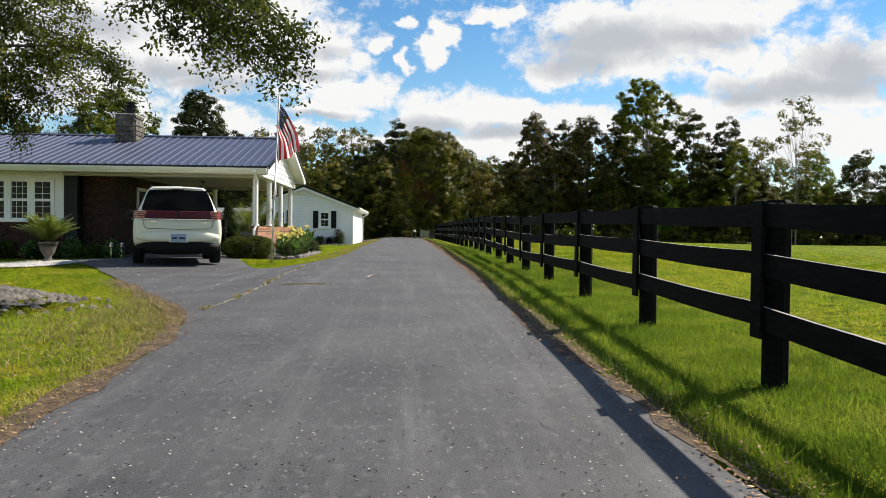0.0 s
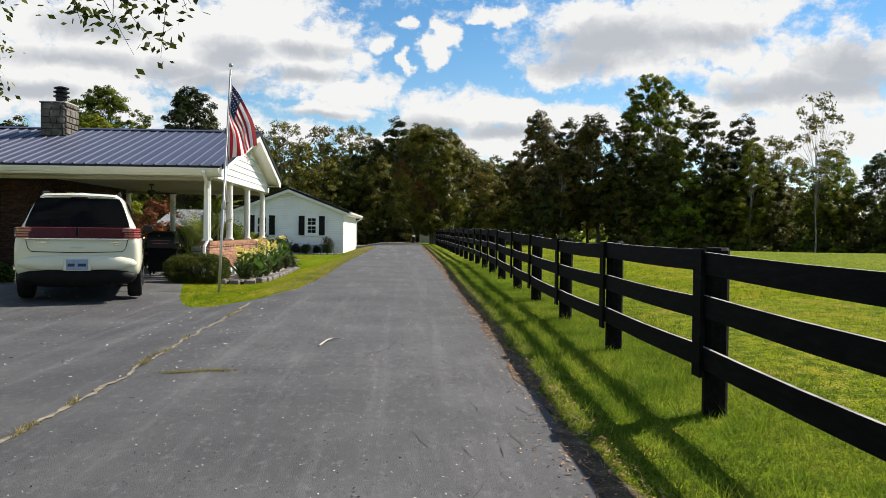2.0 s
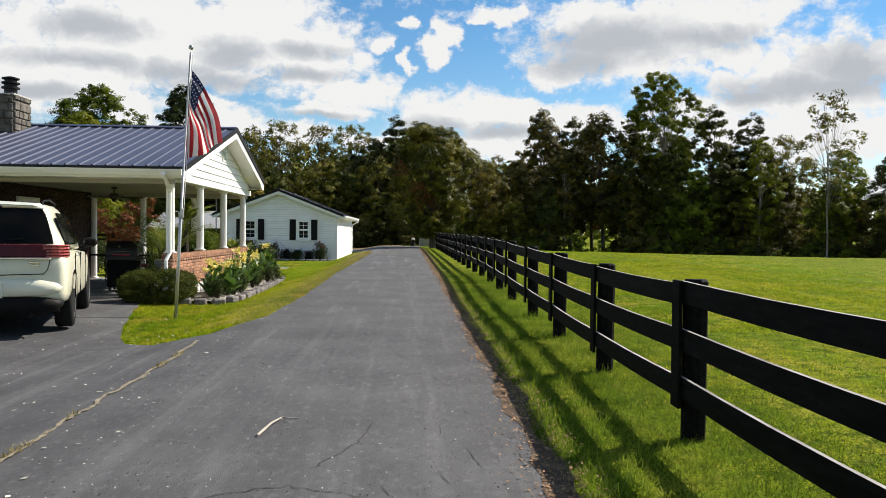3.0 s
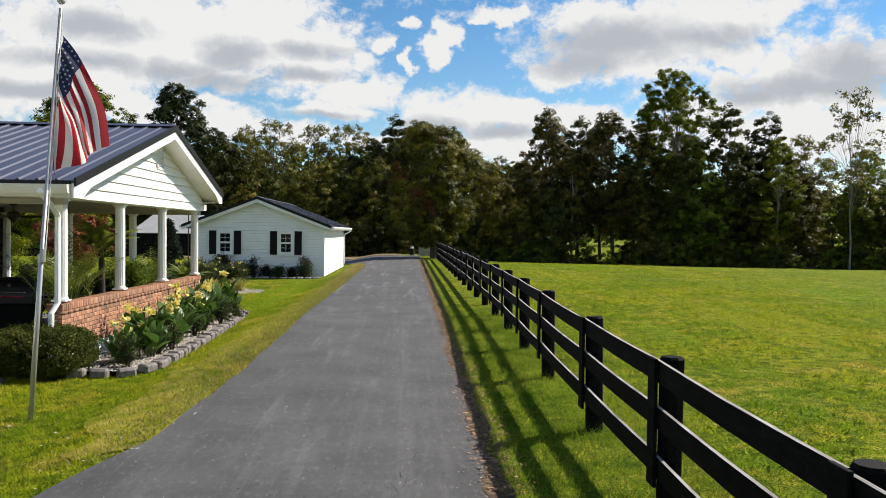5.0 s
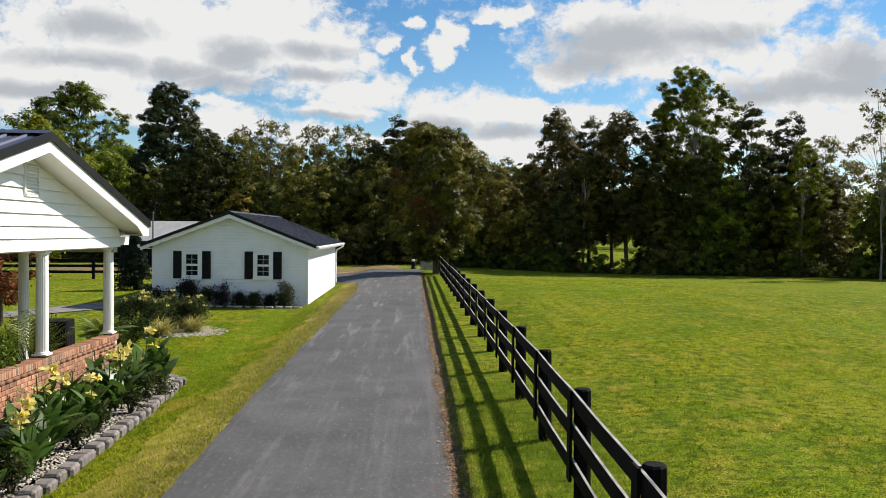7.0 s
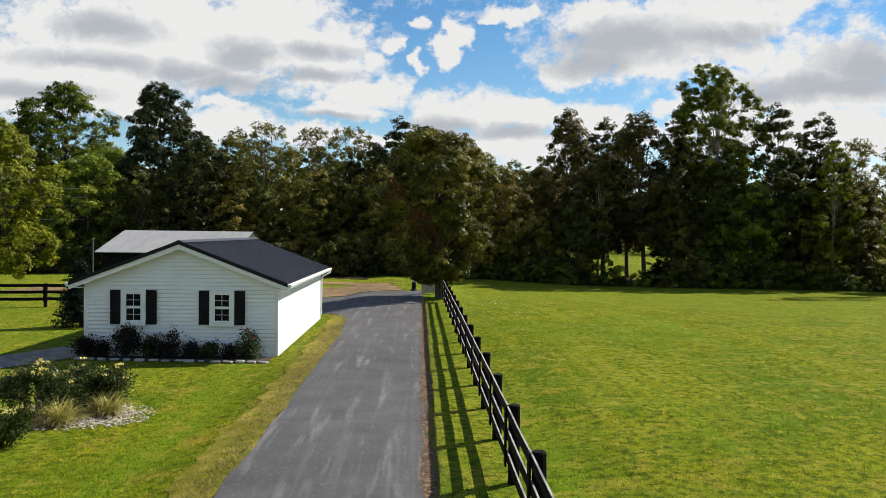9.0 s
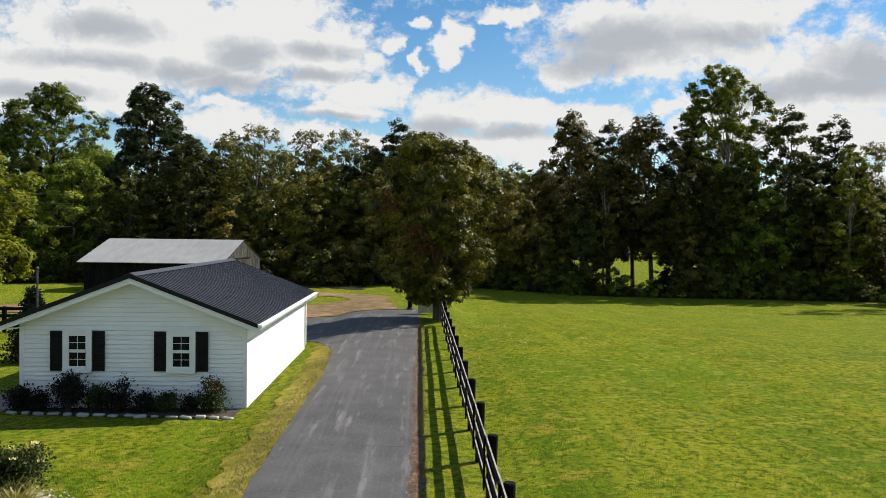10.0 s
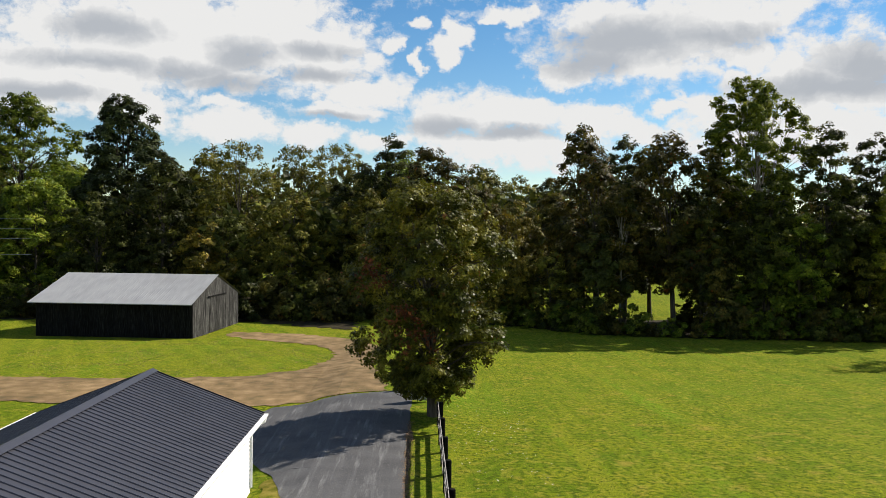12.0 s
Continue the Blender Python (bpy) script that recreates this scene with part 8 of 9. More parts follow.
# ---- the tree that overhangs the lawn by the drive ----
def build_overhang():
    """A lawn tree just beside the drive: long boughs that hang over the lawn and the apron, with fine twigs."""
    rng = np.random.default_rng(17)
    base = Vector((-8.8, 12.4, gz(-8.8, 12.4)))
    t = thing("tree", base, 0, "lawn tree with drooping leafy boughs over the drive", "tree")
    bm, twigs = B(), B()
    tube(bm, [(0, 0, -0.3), (0, 0, 0.1), (0.15, -0.05, 1.6), (0.5, -0.1, 3.2), (0.9, 0, 5.2), (1.2, 0.1, 7.5)], [0.34, 0.26, 0.22, 0.18, 0.11, 0.03], 12)
    centres = []
    # bough ends in the place's metres, and the number of twigs on each
    ends = [(-1.15, 10.05, 2.95, 24), (-1.5, 9.95, 2.75, 24), (-1.9, 10.1, 2.85, 26), (-2.4, 10.2, 3.0, 26), (-2.9, 10.3, 3.2, 22), (-2.0, 10.5, 3.6, 26), (-1.6, 10.3, 3.4, 24), (-3.1, 10.8, 3.8, 22),
            (-5.0, 14.8, 3.3, 20), (-5.4, 14.9, 3.7, 26), (-6.0, 15.6, 3.2, 26), (-6.3, 14.4, 2.8, 26), (-6.9, 14.6, 2.5, 28), (-7.4, 13.6, 2.2, 28), (-7.0, 13.0, 3.2, 26), (-6.2, 13.6, 4.0, 28), (-6.0, 13.4, 4.6, 26), (-7.2, 13.2, 4.2, 26), (-7.4, 14.2, 5.0, 26), (-6.6, 12.4, 3.4, 24), (-7.6, 14.8, 3.4, 24), (-5.8, 15.0, 4.6, 24)]
    ends += [(-8.8 + (2.6 - 0.45 * k / 3) * math.cos(2.4 * k + 1.9), 12.4 + (2.6 - 0.45 * k / 3) * math.sin(2.4 * k + 1.9), 3.8 + 0.33 * k, 15) for k in range(13)]
    for x, y, z, n in ends:
        e = Vector((x, y, z)) - base
        s = Vector((0.35, -0.05, min(3.7, e.z * 0.85)))
        m = s.lerp(e, 0.82 if x > -3.5 else 0.7) + Vector((rng.normal(0, 0.15), rng.normal(0, 0.15), 1.3 if x > -3.5 else 0.8))
        line = [s, s.lerp(m, 0.5) + Vector((0, 0, 1.5 if x > -3.5 else 0.35)), m, m.lerp(e, 0.6) + Vector((0, 0, 0.14)), e]
        tube(bm, line, [0.045, 0.03, 0.016, 0.010, 0.004], 7)
        for k in range(int(n * (1.0 if x > -3.5 else 2.1))):
            u = rng.uniform(0.15 if x > -3.5 else -0.5, 1.02)
            p = m.lerp(e, u) + Vector((0, 0, 0.25 * u * (1 - u))) if u > 0 else m.lerp(s, -u)
            q = p + Vector((rng.normal(0, 0.30), rng.normal(0, 0.42), rng.normal(-0.18, 0.26)))
            mid = p.lerp(q, 0.5) + Vector((rng.normal(0, 0.05), rng.normal(0, 0.05), 0.08))
            tube(twigs, [p, mid, q], [0.007, 0.004, 0.0015], 4)
            for j in range(6):
                w = (j + 1) / 6
                centres.append(tuple((p.lerp(mid, w * 2) if w < 0.5 else mid.lerp(q, w * 2 - 1)) + Vector(rng.normal(0, 0.04, 3))))
    part("trunk", bm, BARK, t, smooth=True)
    part("branchwork", twigs, BARK, t)
    v, f = leaves(rng, np.array(centres), 0.08, 9, 0.062)
    raw("crown", v, f, LEAF_LAWN, t)
    return t


build_overhang()

# ---- conifer, back fence, yard light, wires ----
def conifer(x, y, h, r):
    rng = np.random.default_rng(5)
    t = thing("conifer", (x, y, gz(x, y)), 0, "dark green spruce beside the garage", "tree")
    bm = B()
    tube(bm, [(0, 0, -0.2), (0, 0, h * 0.5), (0, 0, h)], [0.08, 0.05, 0.01], 8)
    c = []
    for k in range(210):
        z = h * rng.uniform(0.04, 1.0)
        a, L = rng.uniform(0, 6.28), r * (1 - z / h) ** 0.8 * rng.uniform(0.6, 1.05) + 0.06
        tip = Vector((math.cos(a) * L, math.sin(a) * L, z - 0.12 * L))
        tube(bm, [(0, 0, z), tip], [0.012, 0.004], 4)
        for j in range(5):
            c.append(tuple(Vector((0, 0, z)).lerp(tip, 0.3 + 0.7 * j / 4)))
    part("trunk", bm, BARK, t)
    v, f = leaves(rng, np.array(c), 0.07, 16, 0.085)
    raw("crown", v, f, NEEDLE, t)


conifer(-12.0, 55.2, 2.5, 1.05)
fence("board_fence", [(-34 + 2.44 * k, 60.5 + 0.35 * k) for k in range(9)], lambda x, y: gz(x, y) + 1.12, "black three-board fence across the back lawn", side=1)


DARK_POLE = material("dark_pole", [(0.05, 0.05, 0.05), (0.09, 0.09, 0.088)], 5.0, 0.7)


def yard_light(x, y):
    t = thing("yard_light", (x, y, gz(x, y)), 0, "slim grey yard light on a pole by the garage", "lamp")
    bm = B()
    tube(bm, [(0, 0, -0.2), (0, 0, 3.45)], 0.028, 8)
    part("pole", bm, DARK_POLE, t)
    bm = B()
    lathe(bm, [(0.02, 0.04), (0.05, 0.0), (0.045, -0.04), (0.02, -0.05)], 14, (0, 0, 3.48))
    part("lamp_head", bm, DARK_POLE, t)
    bm = B()
    box(bm, (-0.2, 0, 3.2), (0.34, 0.03, 0.04))
    part("crossarm", bm, BARK, t)


yard_light(-9.7, 50.6)
for z in (8.2, 7.2, 6.2, 4.6):
    bm = B()
    tube(bm, [(-150, 110, z + 2.5), (-110, 113, z + 0.6), (-75, 115.5, z), (-37.5, 118, z + 0.1)], 0.018, 5)
    tagged(part("power_line", bm, POLE_METAL), "thin grey overhead power line before dark trees", "cable", "power lines beyond the barn")

# ---- lane end: stump post and leaning board ----
STUMP_TOP = material("pale_cap", [(0.6, 0.58, 0.5), (0.7, 0.68, 0.62)], 6.0, 0.7)
t = thing("lane_marker", (0.95, 71.9, gz(0.95, 71.9)), 0, "squat black post with a pale cap at the lane's end", "post")
bm = B()
lathe(bm, [(0.20, 0), (0.20, 0.06), (0.13, 0.12), (0.14, 0.45), (0.12, 0.52)], 14)
part("body", bm, BLACK_PLASTIC, t)
bm = B()
lathe(bm, [(0.12, 0.52), (0.13, 0.55), (0.12, 0.64), (0.05, 0.67)], 14)
part("cap", bm, STUMP_TOP, t, "pale cap")
t = thing("wooden_screen", (1.85, 69.6, gz(1.85, 69.6)), -4, "weathered grey wooden screen leaning by the tree trunk", "screen")
for k in range(6):
    bm = B()
    box(bm, (-0.38 + k * 0.15, 0, 0.62), (0.14, 0.03, 1.15), (6, 0, 0), 0.005)
    part("board", bm, CONCRETE, t)
for z in (0.3, 0.95):
    bm = B()
    box(bm, (0, 0.03, z), (0.92, 0.03, 0.09), (6, 0, 0), 0.004)
    part("rail", bm, CONCRETE, t)

# ---- far woods beyond the fields ----
def woods(name, x0, x1, y0, y1, n, h, size, mat, seed, label):
    rng = np.random.default_rng(seed)
    c = []
    for k in range(n):
        x, y = rng.uniform(x0, x1), rng.uniform(y0, y1)
        r, hh = rng.uniform(3.0, 5.5), h * rng.uniform(0.75, 1.1)
        for j in range(34):
            d = rng.normal(0, 1, 3)
            d /= np.linalg.norm(d)
            c.append((x + d[0] * r, y + d[1] * r, max(0.3, hh * 0.55 + d[2] * hh * 0.45)))
    v, f = leaves(rng, np.array(c), 0.9, 8, size, lay=0.4)
    v[:, 2] += height(v[:, 0], v[:, 1])
    tagged(raw(name, v, f, mat), label, "woods", kind="stuff")


woods("far_woods", -150, 30, 150, 185, 120, 17, 1.3, LEAF_DARK, 1, "dark woodland filling the distance")
woods("far_woods", 10, 260, 230, 290, 150, 17, 1.6, LEAF_GREEN, 2, "distant woodland beyond the far field")
woods("far_woods", -60, 12, 122, 150, 46, 13, 1.0, LEAF_DARK, 3, "dark woodland filling the distance")
woods("far_woods", -260, -70, 90, 160, 90, 15, 1.3, LEAF_GREEN, 4, "woodland to the side of the barn")

# ---- asphalt cracks, twig, litter ----
CRACK_SOIL = material("crack_soil", [(0.10, 0.085, 0.06), (0.20, 0.17, 0.12), (0.30, 0.26, 0.18)], 14.0, 0.95, bump=0.6)
CRACK = material("crack_dark", [(0.012, 0.011, 0.010), (0.03, 0.027, 0.024)], 20.0, 0.95)
PALE_LEAF = material("pale_litter", [(0.34, 0.32, 0.27), (0.55, 0.52, 0.45)], 9.0, 0.8, island=0.4)
BROWN_LEAF = material("brown_litter", [(0.11, 0.055, 0.026), (0.25, 0.135, 0.065), (0.40, 0.25, 0.13)], 9.0, 0.9, island=0.5)
VERGE_SOIL = material("verge_soil", [(0.035, 0.021, 0.012), (0.08, 0.048, 0.026), (0.15, 0.10, 0.055)], 9.0, 0.95, bump=0.9, bump_scale=50, dist=0.02)
TWIG = material("pale_twig", [(0.34, 0.30, 0.25), (0.46, 0.42, 0.36)], 9.0, 0.8)


def crack(points, width, seed, jit=0.03):
    rng = random.Random(seed)
    line = []
    for (x0, y0), (x1, y1) in zip(points, points[1:]):
        n = max(2, int(math.hypot(x1 - x0, y1 - y0) / 0.06))
        line += [(x0 + (x1 - x0) * j / n, y0 + (y1 - y0) * j / n) for j in range(n)]
    line.append(points[-1])
    bm = B()
    prev = None
    for k, (x, y) in enumerate(line):
        a, b = line[max(0, k - 1)], line[min(len(line) - 1, k + 1)]
        d = Vector((b[0] - a[0], b[1] - a[1])).normalized()
        o = noise.noise((x * 2.5, y * 2.5, seed)) * jit * 2 + rng.uniform(-jit, jit) * 0.5
        w = width * rng.uniform(0.35, 1.2) * (0.3 if k in (0, len(line) - 1) else 1)
        q = [bm.verts.new((x - d.y * (o + s * w / 2), y + d.x * (o + s * w / 2), gz(x, y) + 0.0165)) for s in (-1, 1)]
        if prev:
            bm.faces.new((prev[0], prev[1], q[1], q[0]))
        prev = q
    bmesh.ops.recalc_face_normals(bm, faces=bm.faces)
    if sum(f.normal.z for f in bm.faces) < 0:
        bmesh.ops.reverse_faces(bm, faces=bm.faces)
    return bm


MAIN_CRACK = [(-2.15, 17.45), (-2.04, 16.1), (-2.06, 14.5), (-2.03, 13.2), (-2.03, 12.1), (-1.97, 11.3), (-2.0, 10.6), (-2.02, 9.8), (-2.04, 9.1), (-2.13, 8.4)]
CROSS_CRACK = [(-1.95, 11.28), (-1.55, 11.46), (-1.22, 11.54), (-0.64, 11.64), (-0.19, 11.85), (0.22, 11.6)]
rnd = random.Random(6)
lines = [(MAIN_CRACK, 0.045, 0.022), (CROSS_CRACK, 0.008, 0.05), ([(-0.08, 12.12), (0.13, 12.69), (0.26, 13.22)], 0.008, 0.03)]
for k in range(60):
    x, y = rnd.uniform(0.35, 1.22), rnd.uniform(3.5, 19)
    pts = [(x, y)]
    for j in range(rnd.randint(1, 2)):
        x, y = x + rnd.uniform(-0.1, 0.1), y + rnd.uniform(0.05, 0.3)
        pts.append((min(x, 1.26), y))
    lines.append((pts, 0.005, 0.015))
for y in (38.6, 43.2, 50.5):
    lines.append(([(-1.45, y), (-0.3, y + 0.12), (1.25, y - 0.05)], 0.014, 0.02))
for k, (pts, w, j) in enumerate(lines):
    tagged(part("asphalt_crack", crack(pts, w, k, j), CRACK if k else CRACK_SOIL, bpy.data.objects["road"]))
t = thing("twig", (0, 0, 0), 0, "bare pale twig lying on the asphalt", "twig")
bm = B()
zt = gz(-0.4, 13) + 0.02
tube(bm, [(-0.55, 12.83, zt), (-0.50, 13.1, zt + 0.02), (-0.46, 13.31, zt + 0.01), (-0.34, 13.33, zt)], [0.010, 0.009, 0.006, 0.003], 6)
tube(bm, [(-0.47, 13.25, zt + 0.015), (-0.38, 13.2, zt)], [0.005, 0.002], 5)
part("stem", bm, TWIG, t)


def lane_edge(y):
    """The asphalt's edge on the fence side."""
    return np.interp(y, (0, 2.7, 4.3, 5.8, 7.4, 12, 25, 50, 66), (1.55, 1.49, 1.43, 1.35, 1.31, 1.30, 1.32, 1.37, 1.44))


def litter(name, pts, size, mat, label, seed, lift=0.016):
    """Flat bits scattered on the ground."""
    rng = np.random.default_rng(seed)
    n = len(pts)
    a = rng.uniform(0, 6.28, n)
    s = size * rng.uniform(0.4, 1.3, n)
    d, e = np.stack([np.cos(a), np.sin(a), rng.normal(0, 0.25, n)], 1), np.stack([-np.sin(a), np.cos(a), rng.normal(0, 0.25, n)], 1)
    c = np.column_stack([pts, height(pts[:, 0], pts[:, 1]) + lift])
    v = np.stack([c - d * s[:, None], c + e * s[:, None] * 0.45, c + d * s[:, None], c - e * s[:, None] * 0.45], 1)
    v[..., 2] = np.maximum(v[..., 2], c[:, None, 2] - 0.002)
    tagged(raw(name, v.reshape(-1, 3), np.arange(n * 4).reshape(-1, 4), mat), label, "leaf litter", kind="stuff")


rng = np.random.default_rng(33)
q = np.column_stack([rng.uniform(-1.9, 1.2, 4200), 1 + 29 * rng.uniform(0, 1, 4200) ** 1.7])
litter("leaf_flecks", q, 0.0075, PALE_LEAF, "pale leaf flecks on the asphalt", 1)
q = np.column_stack([rng.uniform(-6.5, -1.5, 420), rng.uniform(11, 21, 420)])
q = q[q[:, 0] > -0.62 * (q[:, 1] - 4.8)]
litter("leaf_flecks", q, 0.022, PALE_LEAF, "pale leaf flecks on the asphalt apron", 2)
y = rng.uniform(0, 64, 11000)
q = np.column_stack([lane_edge(y) + 0.06 + rng.normal(0, 0.10, 11000), y])
litter("edge_litter", q, 0.017, BROWN_LEAF, "brown leaf litter along the lane's edge", 3, 0.02)
y = rng.uniform(2, 22, 1800)
q = np.column_stack([lane_edge(y) + 0.02 + rng.normal(0, 0.16, 1800), y])
litter("edge_litter", q, 0.013, BROWN_LEAF, "brown leaf litter along the lane's edge", 4, 0.03)
k = rng.uniform(0, 1, 1500)
q = np.column_stack([-2.25 - 1.2 * np.clip(k - 0.5, 0, 1) * 2 + rng.normal(0, 0.16, 1500), 5 + 5.5 * k + rng.normal(0, 0.2, 1500)])
litter("edge_litter", q[:700], 0.014, BROWN_LEAF, "brown leaf litter along the apron's edge", 5, 0.03)
q = np.column_stack([rng.uniform(2.8, 6, 130), rng.uniform(56, 70, 130)])
litter("fallen_leaves", q, 0.045, PALE_LEAF, "fallen leaves under the pear tree", 6, 0.05)

# ---- grass ----
strip("verge", [(float(lane_edge(y)) - 0.05, y) for y in (0.5, 2.7, 4.3, 5.8, 7.4, 12, 25, 50, 66)] + [(float(lane_edge(y)) + 0.10, y) for y in (66, 50, 30, 12, 7.4, 5.8, 4.3, 2.7, 0.5)], VERGE_SOIL, 0.0155, "brown soil and leaf mould along the lane's edge", "verge", rag=0.09, seed=11)

LANE = [(1.64, -8), (1.53, 2.7), (1.46, 4.3), (1.39, 5.8), (1.35, 7.4), (1.34, 12), (1.36, 25), (1.36, 72), (-1, 71.2), (-4.4, 69.6), (-5.6, 66), (-4.2, 62.5), (-2.6, 59.5), (-1.75, 56.5), (-1.5, 52), (-1.5, 40), (-1.6, 30), (-1.55, 22), (-1.7, 19.6), (-2.1, 18.0), (-2.7, 17.55), (-3.2, 18.0), (-3.7, 19.2), (-4.2, 21), (-4.75, 23.2), (-5.4, 25.2),
        (-5.6, 26.2), (-9.2, 26.2), (-9.2, 22), (-8.6, 20.6), (-7.9, 19.6), (-6.6, 17.3), (-5.2, 14.5), (-3.6, 11.2), (-2.40, 8.5), (-2.10, 7.6), (-1.88, 6.4), (-1.84, 5.4), (-1.84, 3.6), (-1.9, -8)]


def turf(name, x0, x1, y0, y1, n, h, w, mat, label, seed, lean=0.5, keep=None, power=1.0):
    """Grass blades as single triangles, thicker on the ground towards y0."""
    rng = np.random.default_rng(seed)
    x, y = rng.uniform(x0, x1, n), y0 + (y1 - y0) * rng.uniform(0, 1, n) ** power
    ok = ~inside(LANE, x, y) & ~inside(BED, x, y) & ~((x > -9.2) & (x < -4.3) & (y > 24.1) & (y < 32.3)) & ~((x > -9) & (x < -2.98) & (y > 46.4) & (y < 58.5))
    if keep is not None:
        ok &= keep(x, y, rng)
    x, y = x[ok], y[ok]
    n = len(x)
    a, hh = rng.uniform(0, 6.28, n), h * rng.uniform(0.45, 1.3, n)
    ww = w * rng.uniform(0.7, 1.3, n)
    z = height(x, y) - 0.015
    lx, ly = rng.normal(0, lean, n) * hh, rng.normal(0, lean, n) * hh
    v = np.stack([np.stack([x - np.cos(a) * ww, y - np.sin(a) * ww, z], 1), np.stack([x + np.cos(a) * ww, y + np.sin(a) * ww, z], 1), np.stack([x + lx, y + ly, z + hh], 1)], 1)
    tagged(raw(name, v.reshape(-1, 3), np.arange(n * 3).reshape(-1, 3), mat), label, "grass", kind="stuff")


def noise_keep(x, y, scale, least):
    return np.array([noise.noise((a * scale, b * scale, 4.0)) > least for a, b in zip(x, y)])


def near_edge(x, y, rng):
    return rng.uniform(0, 1, len(x)) < np.exp(-((x - lane_edge(y) - 0.05) / 0.16) ** 2) + 0.02


def fading(x0, x1, y0, y1, m=2.5):
    """Keeps fewer blades towards the rim of a patch, so that it has no edge."""
    def keep(x, y, rng):
        return rng.uniform(0, 1, len(x)) < np.clip((x - x0) / m, 0, 1) * np.clip((x1 - x) / m, 0, 1) * np.clip((y1 - y) / (2 * m), 0, 1)
    return keep


turf("grass_blades", 1.36, 3.8, 1.5, 34, 230000, 0.05, 0.0034, LUSH_BLADE, "lush green grass along the fence", 1, 0.7, lambda x, y, r: r.uniform(0, 1, len(x)) < np.clip((3.8 - x) / 0.8, 0, 1) * np.clip((34 - y) / 6, 0, 1), 1.4)
turf("tall_grass", 1.5, 2.7, 1.5, 30, 22000, 0.12, 0.003, LUSH_BLADE, "taller tufts of grass under the fence", 2, 0.6, lambda x, y, r: noise_keep(x, y, 1.6, 0.1))
turf("grass_blades", 2.6, 12, 2, 40, 150000, 0.042, 0.006, GRASS_BLADE, "mown pasture grass", 3, 0.8, fading(2.6, 12, 2, 40, 1.5), 1.5)
turf("pasture_tufts", 2.7, 17, 18, 78, 130000, 0.05, 0.012, GRASS_BLADE, "coarse tufts and clover in the pasture", 4, 0.9, lambda x, y, r: (r.uniform(0, 1, len(x)) < np.clip((78 - y) / 30, 0, 1) * np.clip((17 - x) / 5, 0, 1)) & noise_keep(x, y, 0.9, -0.05), 1.3)
turf("grass_blades", -10, -1.4, 1.5, 24, 170000, 0.045, 0.004, GRASS_BLADE, "mown lawn grass", 5, 0.8, power=1.2)
turf("grass_blades", -5.5, -1.4, 17, 47, 110000, 0.045, 0.009, GRASS_BLADE, "mown lawn grass", 6, 0.8, lambda x, y, r: r.uniform(0, 1, len(x)) < np.clip((47 - y) / 14, 0, 1))
turf("dry_grass", 1.3, 1.9, 1, 64, 34000, 0.07, 0.0035, DRY_BLADE, "dry straw-coloured grass along the lane's edge", 8, 0.8, near_edge)


def left_edge(x, y, rng):
    return rng.uniform(0, 1, len(x)) < np.exp(-((x + 1.62) / 0.5) ** 2)


strip("verge", [(-1.44, 20), (-1.5, 30), (-1.42, 40), (-1.42, 52), (-1.66, 56.5), (-2.45, 59.4), (-2.85, 59.2), (-2.45, 56), (-2.3, 52), (-2.25, 44), (-2.35, 34), (-2.5, 26), (-2.7, 21), (-2.2, 19.2)], DRY_TURF, 0.006, "dry straw-coloured turf along the lane's edge", "verge", rag=0.22, seed=12)
turf("dry_grass", -3.0, -1.4, 19, 58, 70000, 0.05, 0.008, DRY_BLADE, "dry straw-coloured grass along the lane's edge", 9, 0.8, left_edge)
turf("dry_grass", -4.6, -2.0, 4.5, 13, 26000, 0.06, 0.006, DRY_BLADE, "dry patchy grass at the apron's corner", 10, 0.8, lambda x, y, r: r.uniform(0, 1, len(x)) < np.exp(-(((x + 2.6) / 0.9) ** 2 + ((y - 8.3) / 2.2) ** 2)))
rng = np.random.default_rng(3)
cr = list(zip(MAIN_CRACK, MAIN_CRACK[1:]))
V = []
for (xa, ya), (xb, yb) in cr:
    for j in range(230):
        u = rng.uniform()
        x, y = xa + (xb - xa) * u + rng.normal(0, 0.02), ya + (yb - ya) * u
        if noise.noise((x * 3, y * 1.7, 2.0)) < 0.12:
            continue
        hh, a = rng.uniform(0.015, 0.05), rng.uniform(0, 6.28)
        z = gz(x, y) + 0.012
        V += [(x - 0.005 * math.cos(a), y - 0.005 * math.sin(a), z), (x + 0.005 * math.cos(a), y + 0.005 * math.sin(a), z), (x + rng.normal(0, 0.03), y + rng.normal(0, 0.03), z + hh)]
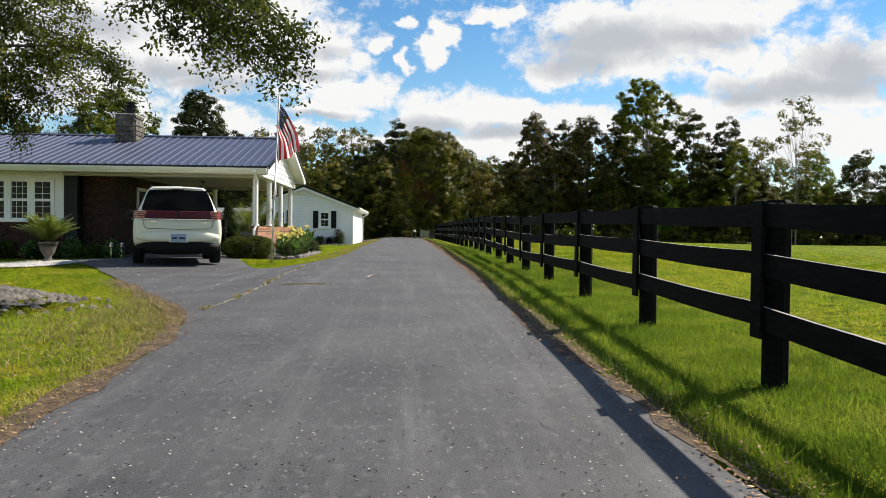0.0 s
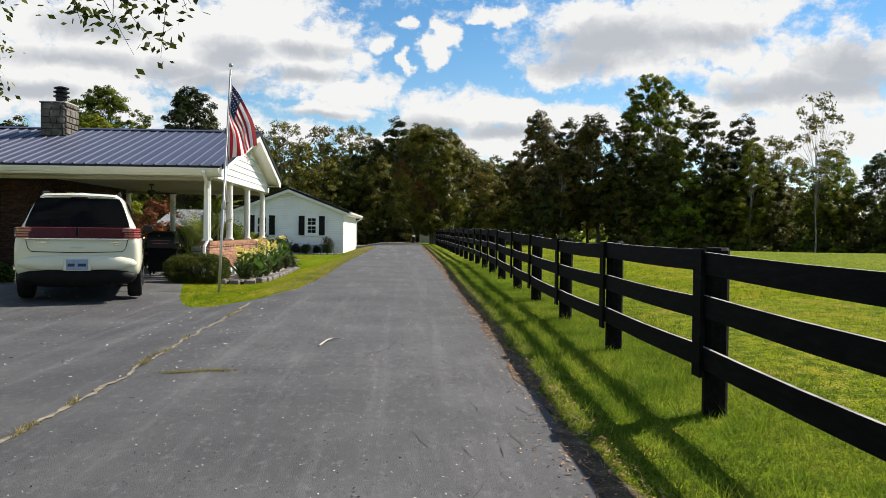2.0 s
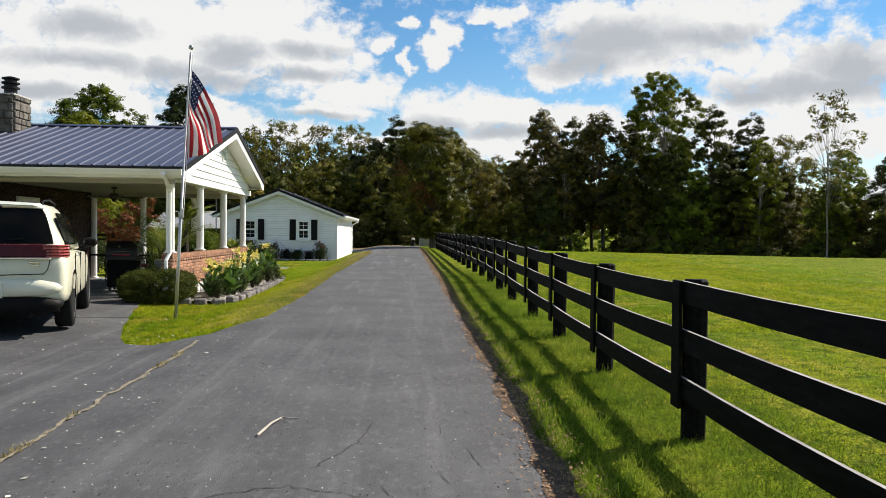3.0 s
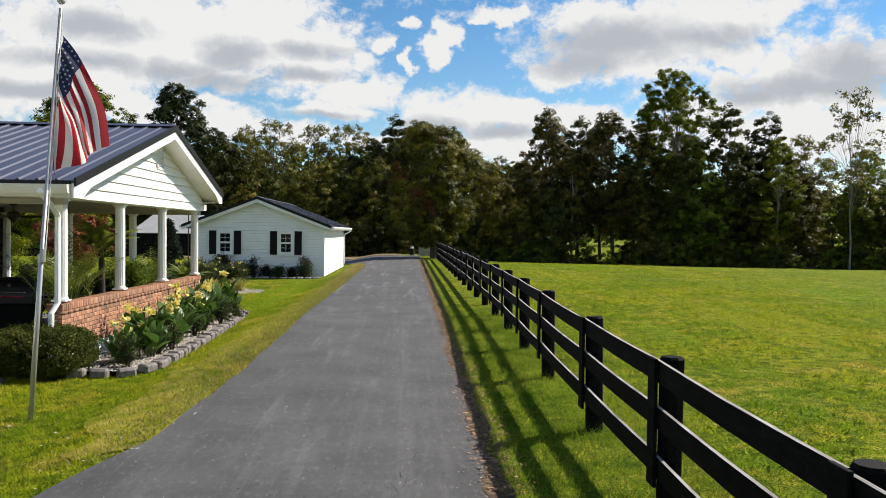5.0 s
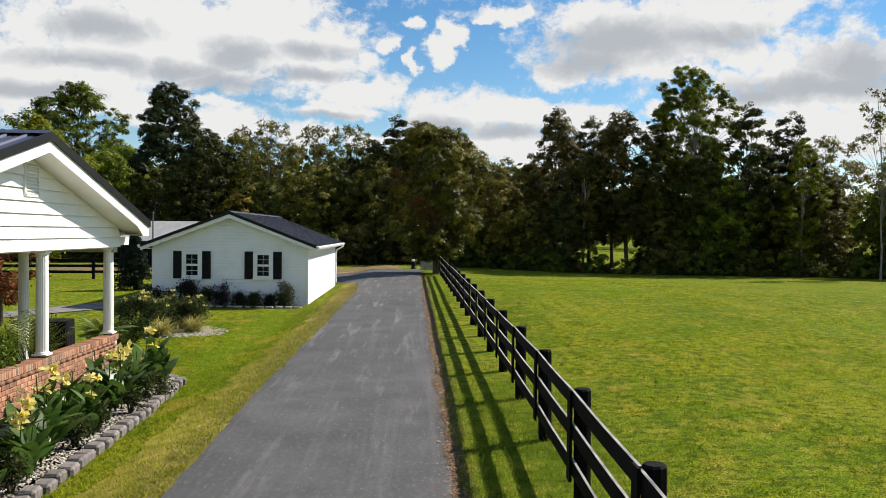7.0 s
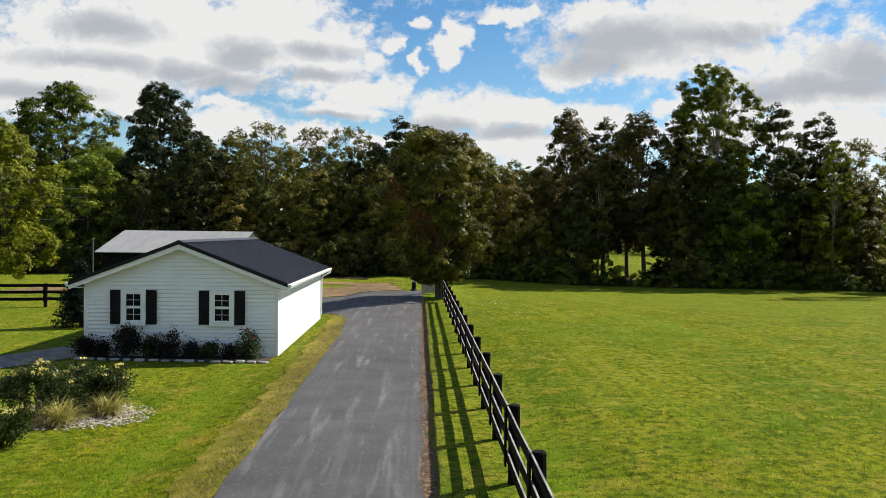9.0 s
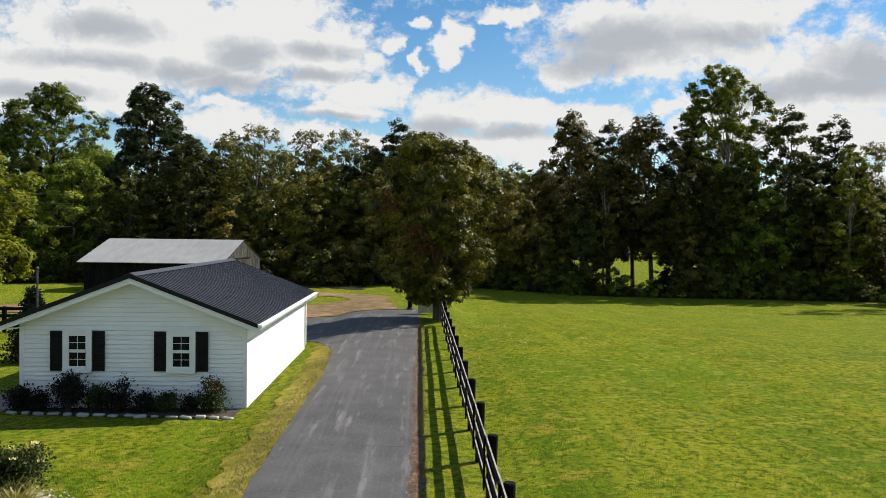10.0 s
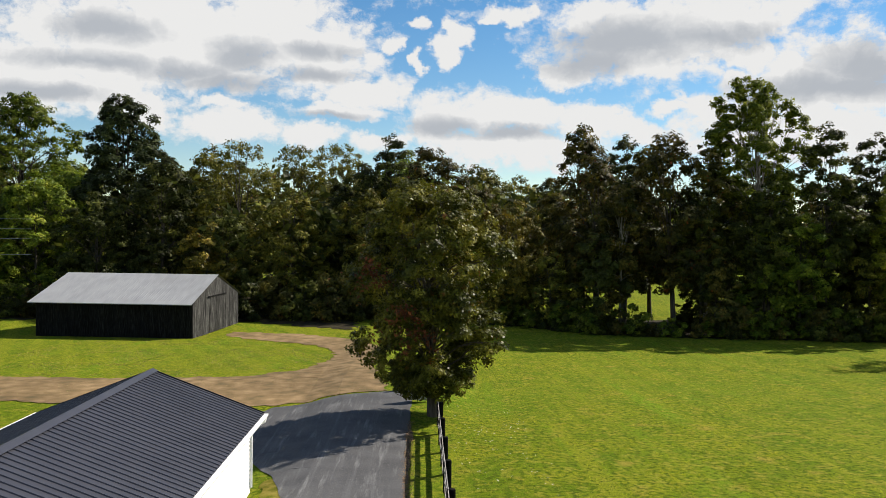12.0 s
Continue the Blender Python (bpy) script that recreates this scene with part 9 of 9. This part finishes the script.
for cx, cy in ((-1.55, 11.46), (-1.28, 11.53)):
    for j in range(120):
        x, y = cx + rng.normal(0, 0.09), cy + rng.normal(0, 0.015)
        z = gz(x, y) + 0.012
        V += [(x - 0.005, y, z), (x + 0.005, y, z), (x + rng.normal(0, 0.03), y + rng.normal(0, 0.02), z + rng.uniform(0.01, 0.03))]
tagged(raw("crack_grass", np.array(V), np.arange(len(V)).reshape(-1, 3), DRY_BLADE), "dry grass growing in the asphalt crack", "grass", kind="stuff")


turf("dry_grass", -24, 0, 70.5, 102, 16000, 0.07, 0.014, DRY_BLADE, "dry grass on and beside the dirt track", 12, 0.9, lambda x, y, r: noise_keep(x, y, 0.35, 0.0))


def apron_edge(y):
    return np.interp(y, (1, 5.4, 6.4, 7.6, 8.5, 11.2, 14.5), (-1.87, -1.86, -1.9, -2.12, -2.42, -3.62, -5.22))


def by_apron(x, y, rng):
    return rng.uniform(0, 1, len(x)) < np.exp(-((x - apron_edge(y) + 0.08) / 0.22) ** 2)


ys = (2.5, 4, 5.4, 6.4, 7.6, 8.5, 9.8, 11.2, 12.8, 14.2)
strip("verge", [(float(apron_edge(y)) + 0.05, y) for y in ys] + [(float(apron_edge(y)) - 0.13, y) for y in ys[::-1]], VERGE_SOIL, 0.0155, "brown soil and litter along the apron's edge", "verge", rag=0.10, seed=13)
turf("dry_grass", -5.8, -1.75, 2, 14, 110000, 0.05, 0.004, DRY_BLADE, "dry straw-coloured grass along the apron's edge", 14, 0.9, by_apron)
rng = np.random.default_rng(44)
y = rng.uniform(2, 14, 1600)
litter("edge_litter", np.column_stack([apron_edge(y) + rng.normal(-0.02, 0.09, 1600), y]), 0.013, BROWN_LEAF, "brown leaf litter along the apron's edge", 15, 0.022)
y = rng.uniform(14, 66, 6000)
litter("edge_litter", np.column_stack([lane_edge(y) + 0.05 + rng.normal(0, 0.07, 6000), y]), 0.022, BROWN_LEAF, "brown leaf litter along the lane's edge", 16, 0.028)
q = np.column_stack([rng.uniform(-1.8, 1.3, 5200), 1.5 + 18 * rng.uniform(0, 1, 5200) ** 1.4])
litter("dark_flecks", q, 0.009, CRACK, "dark specks of leaf and grit on the asphalt", 17)
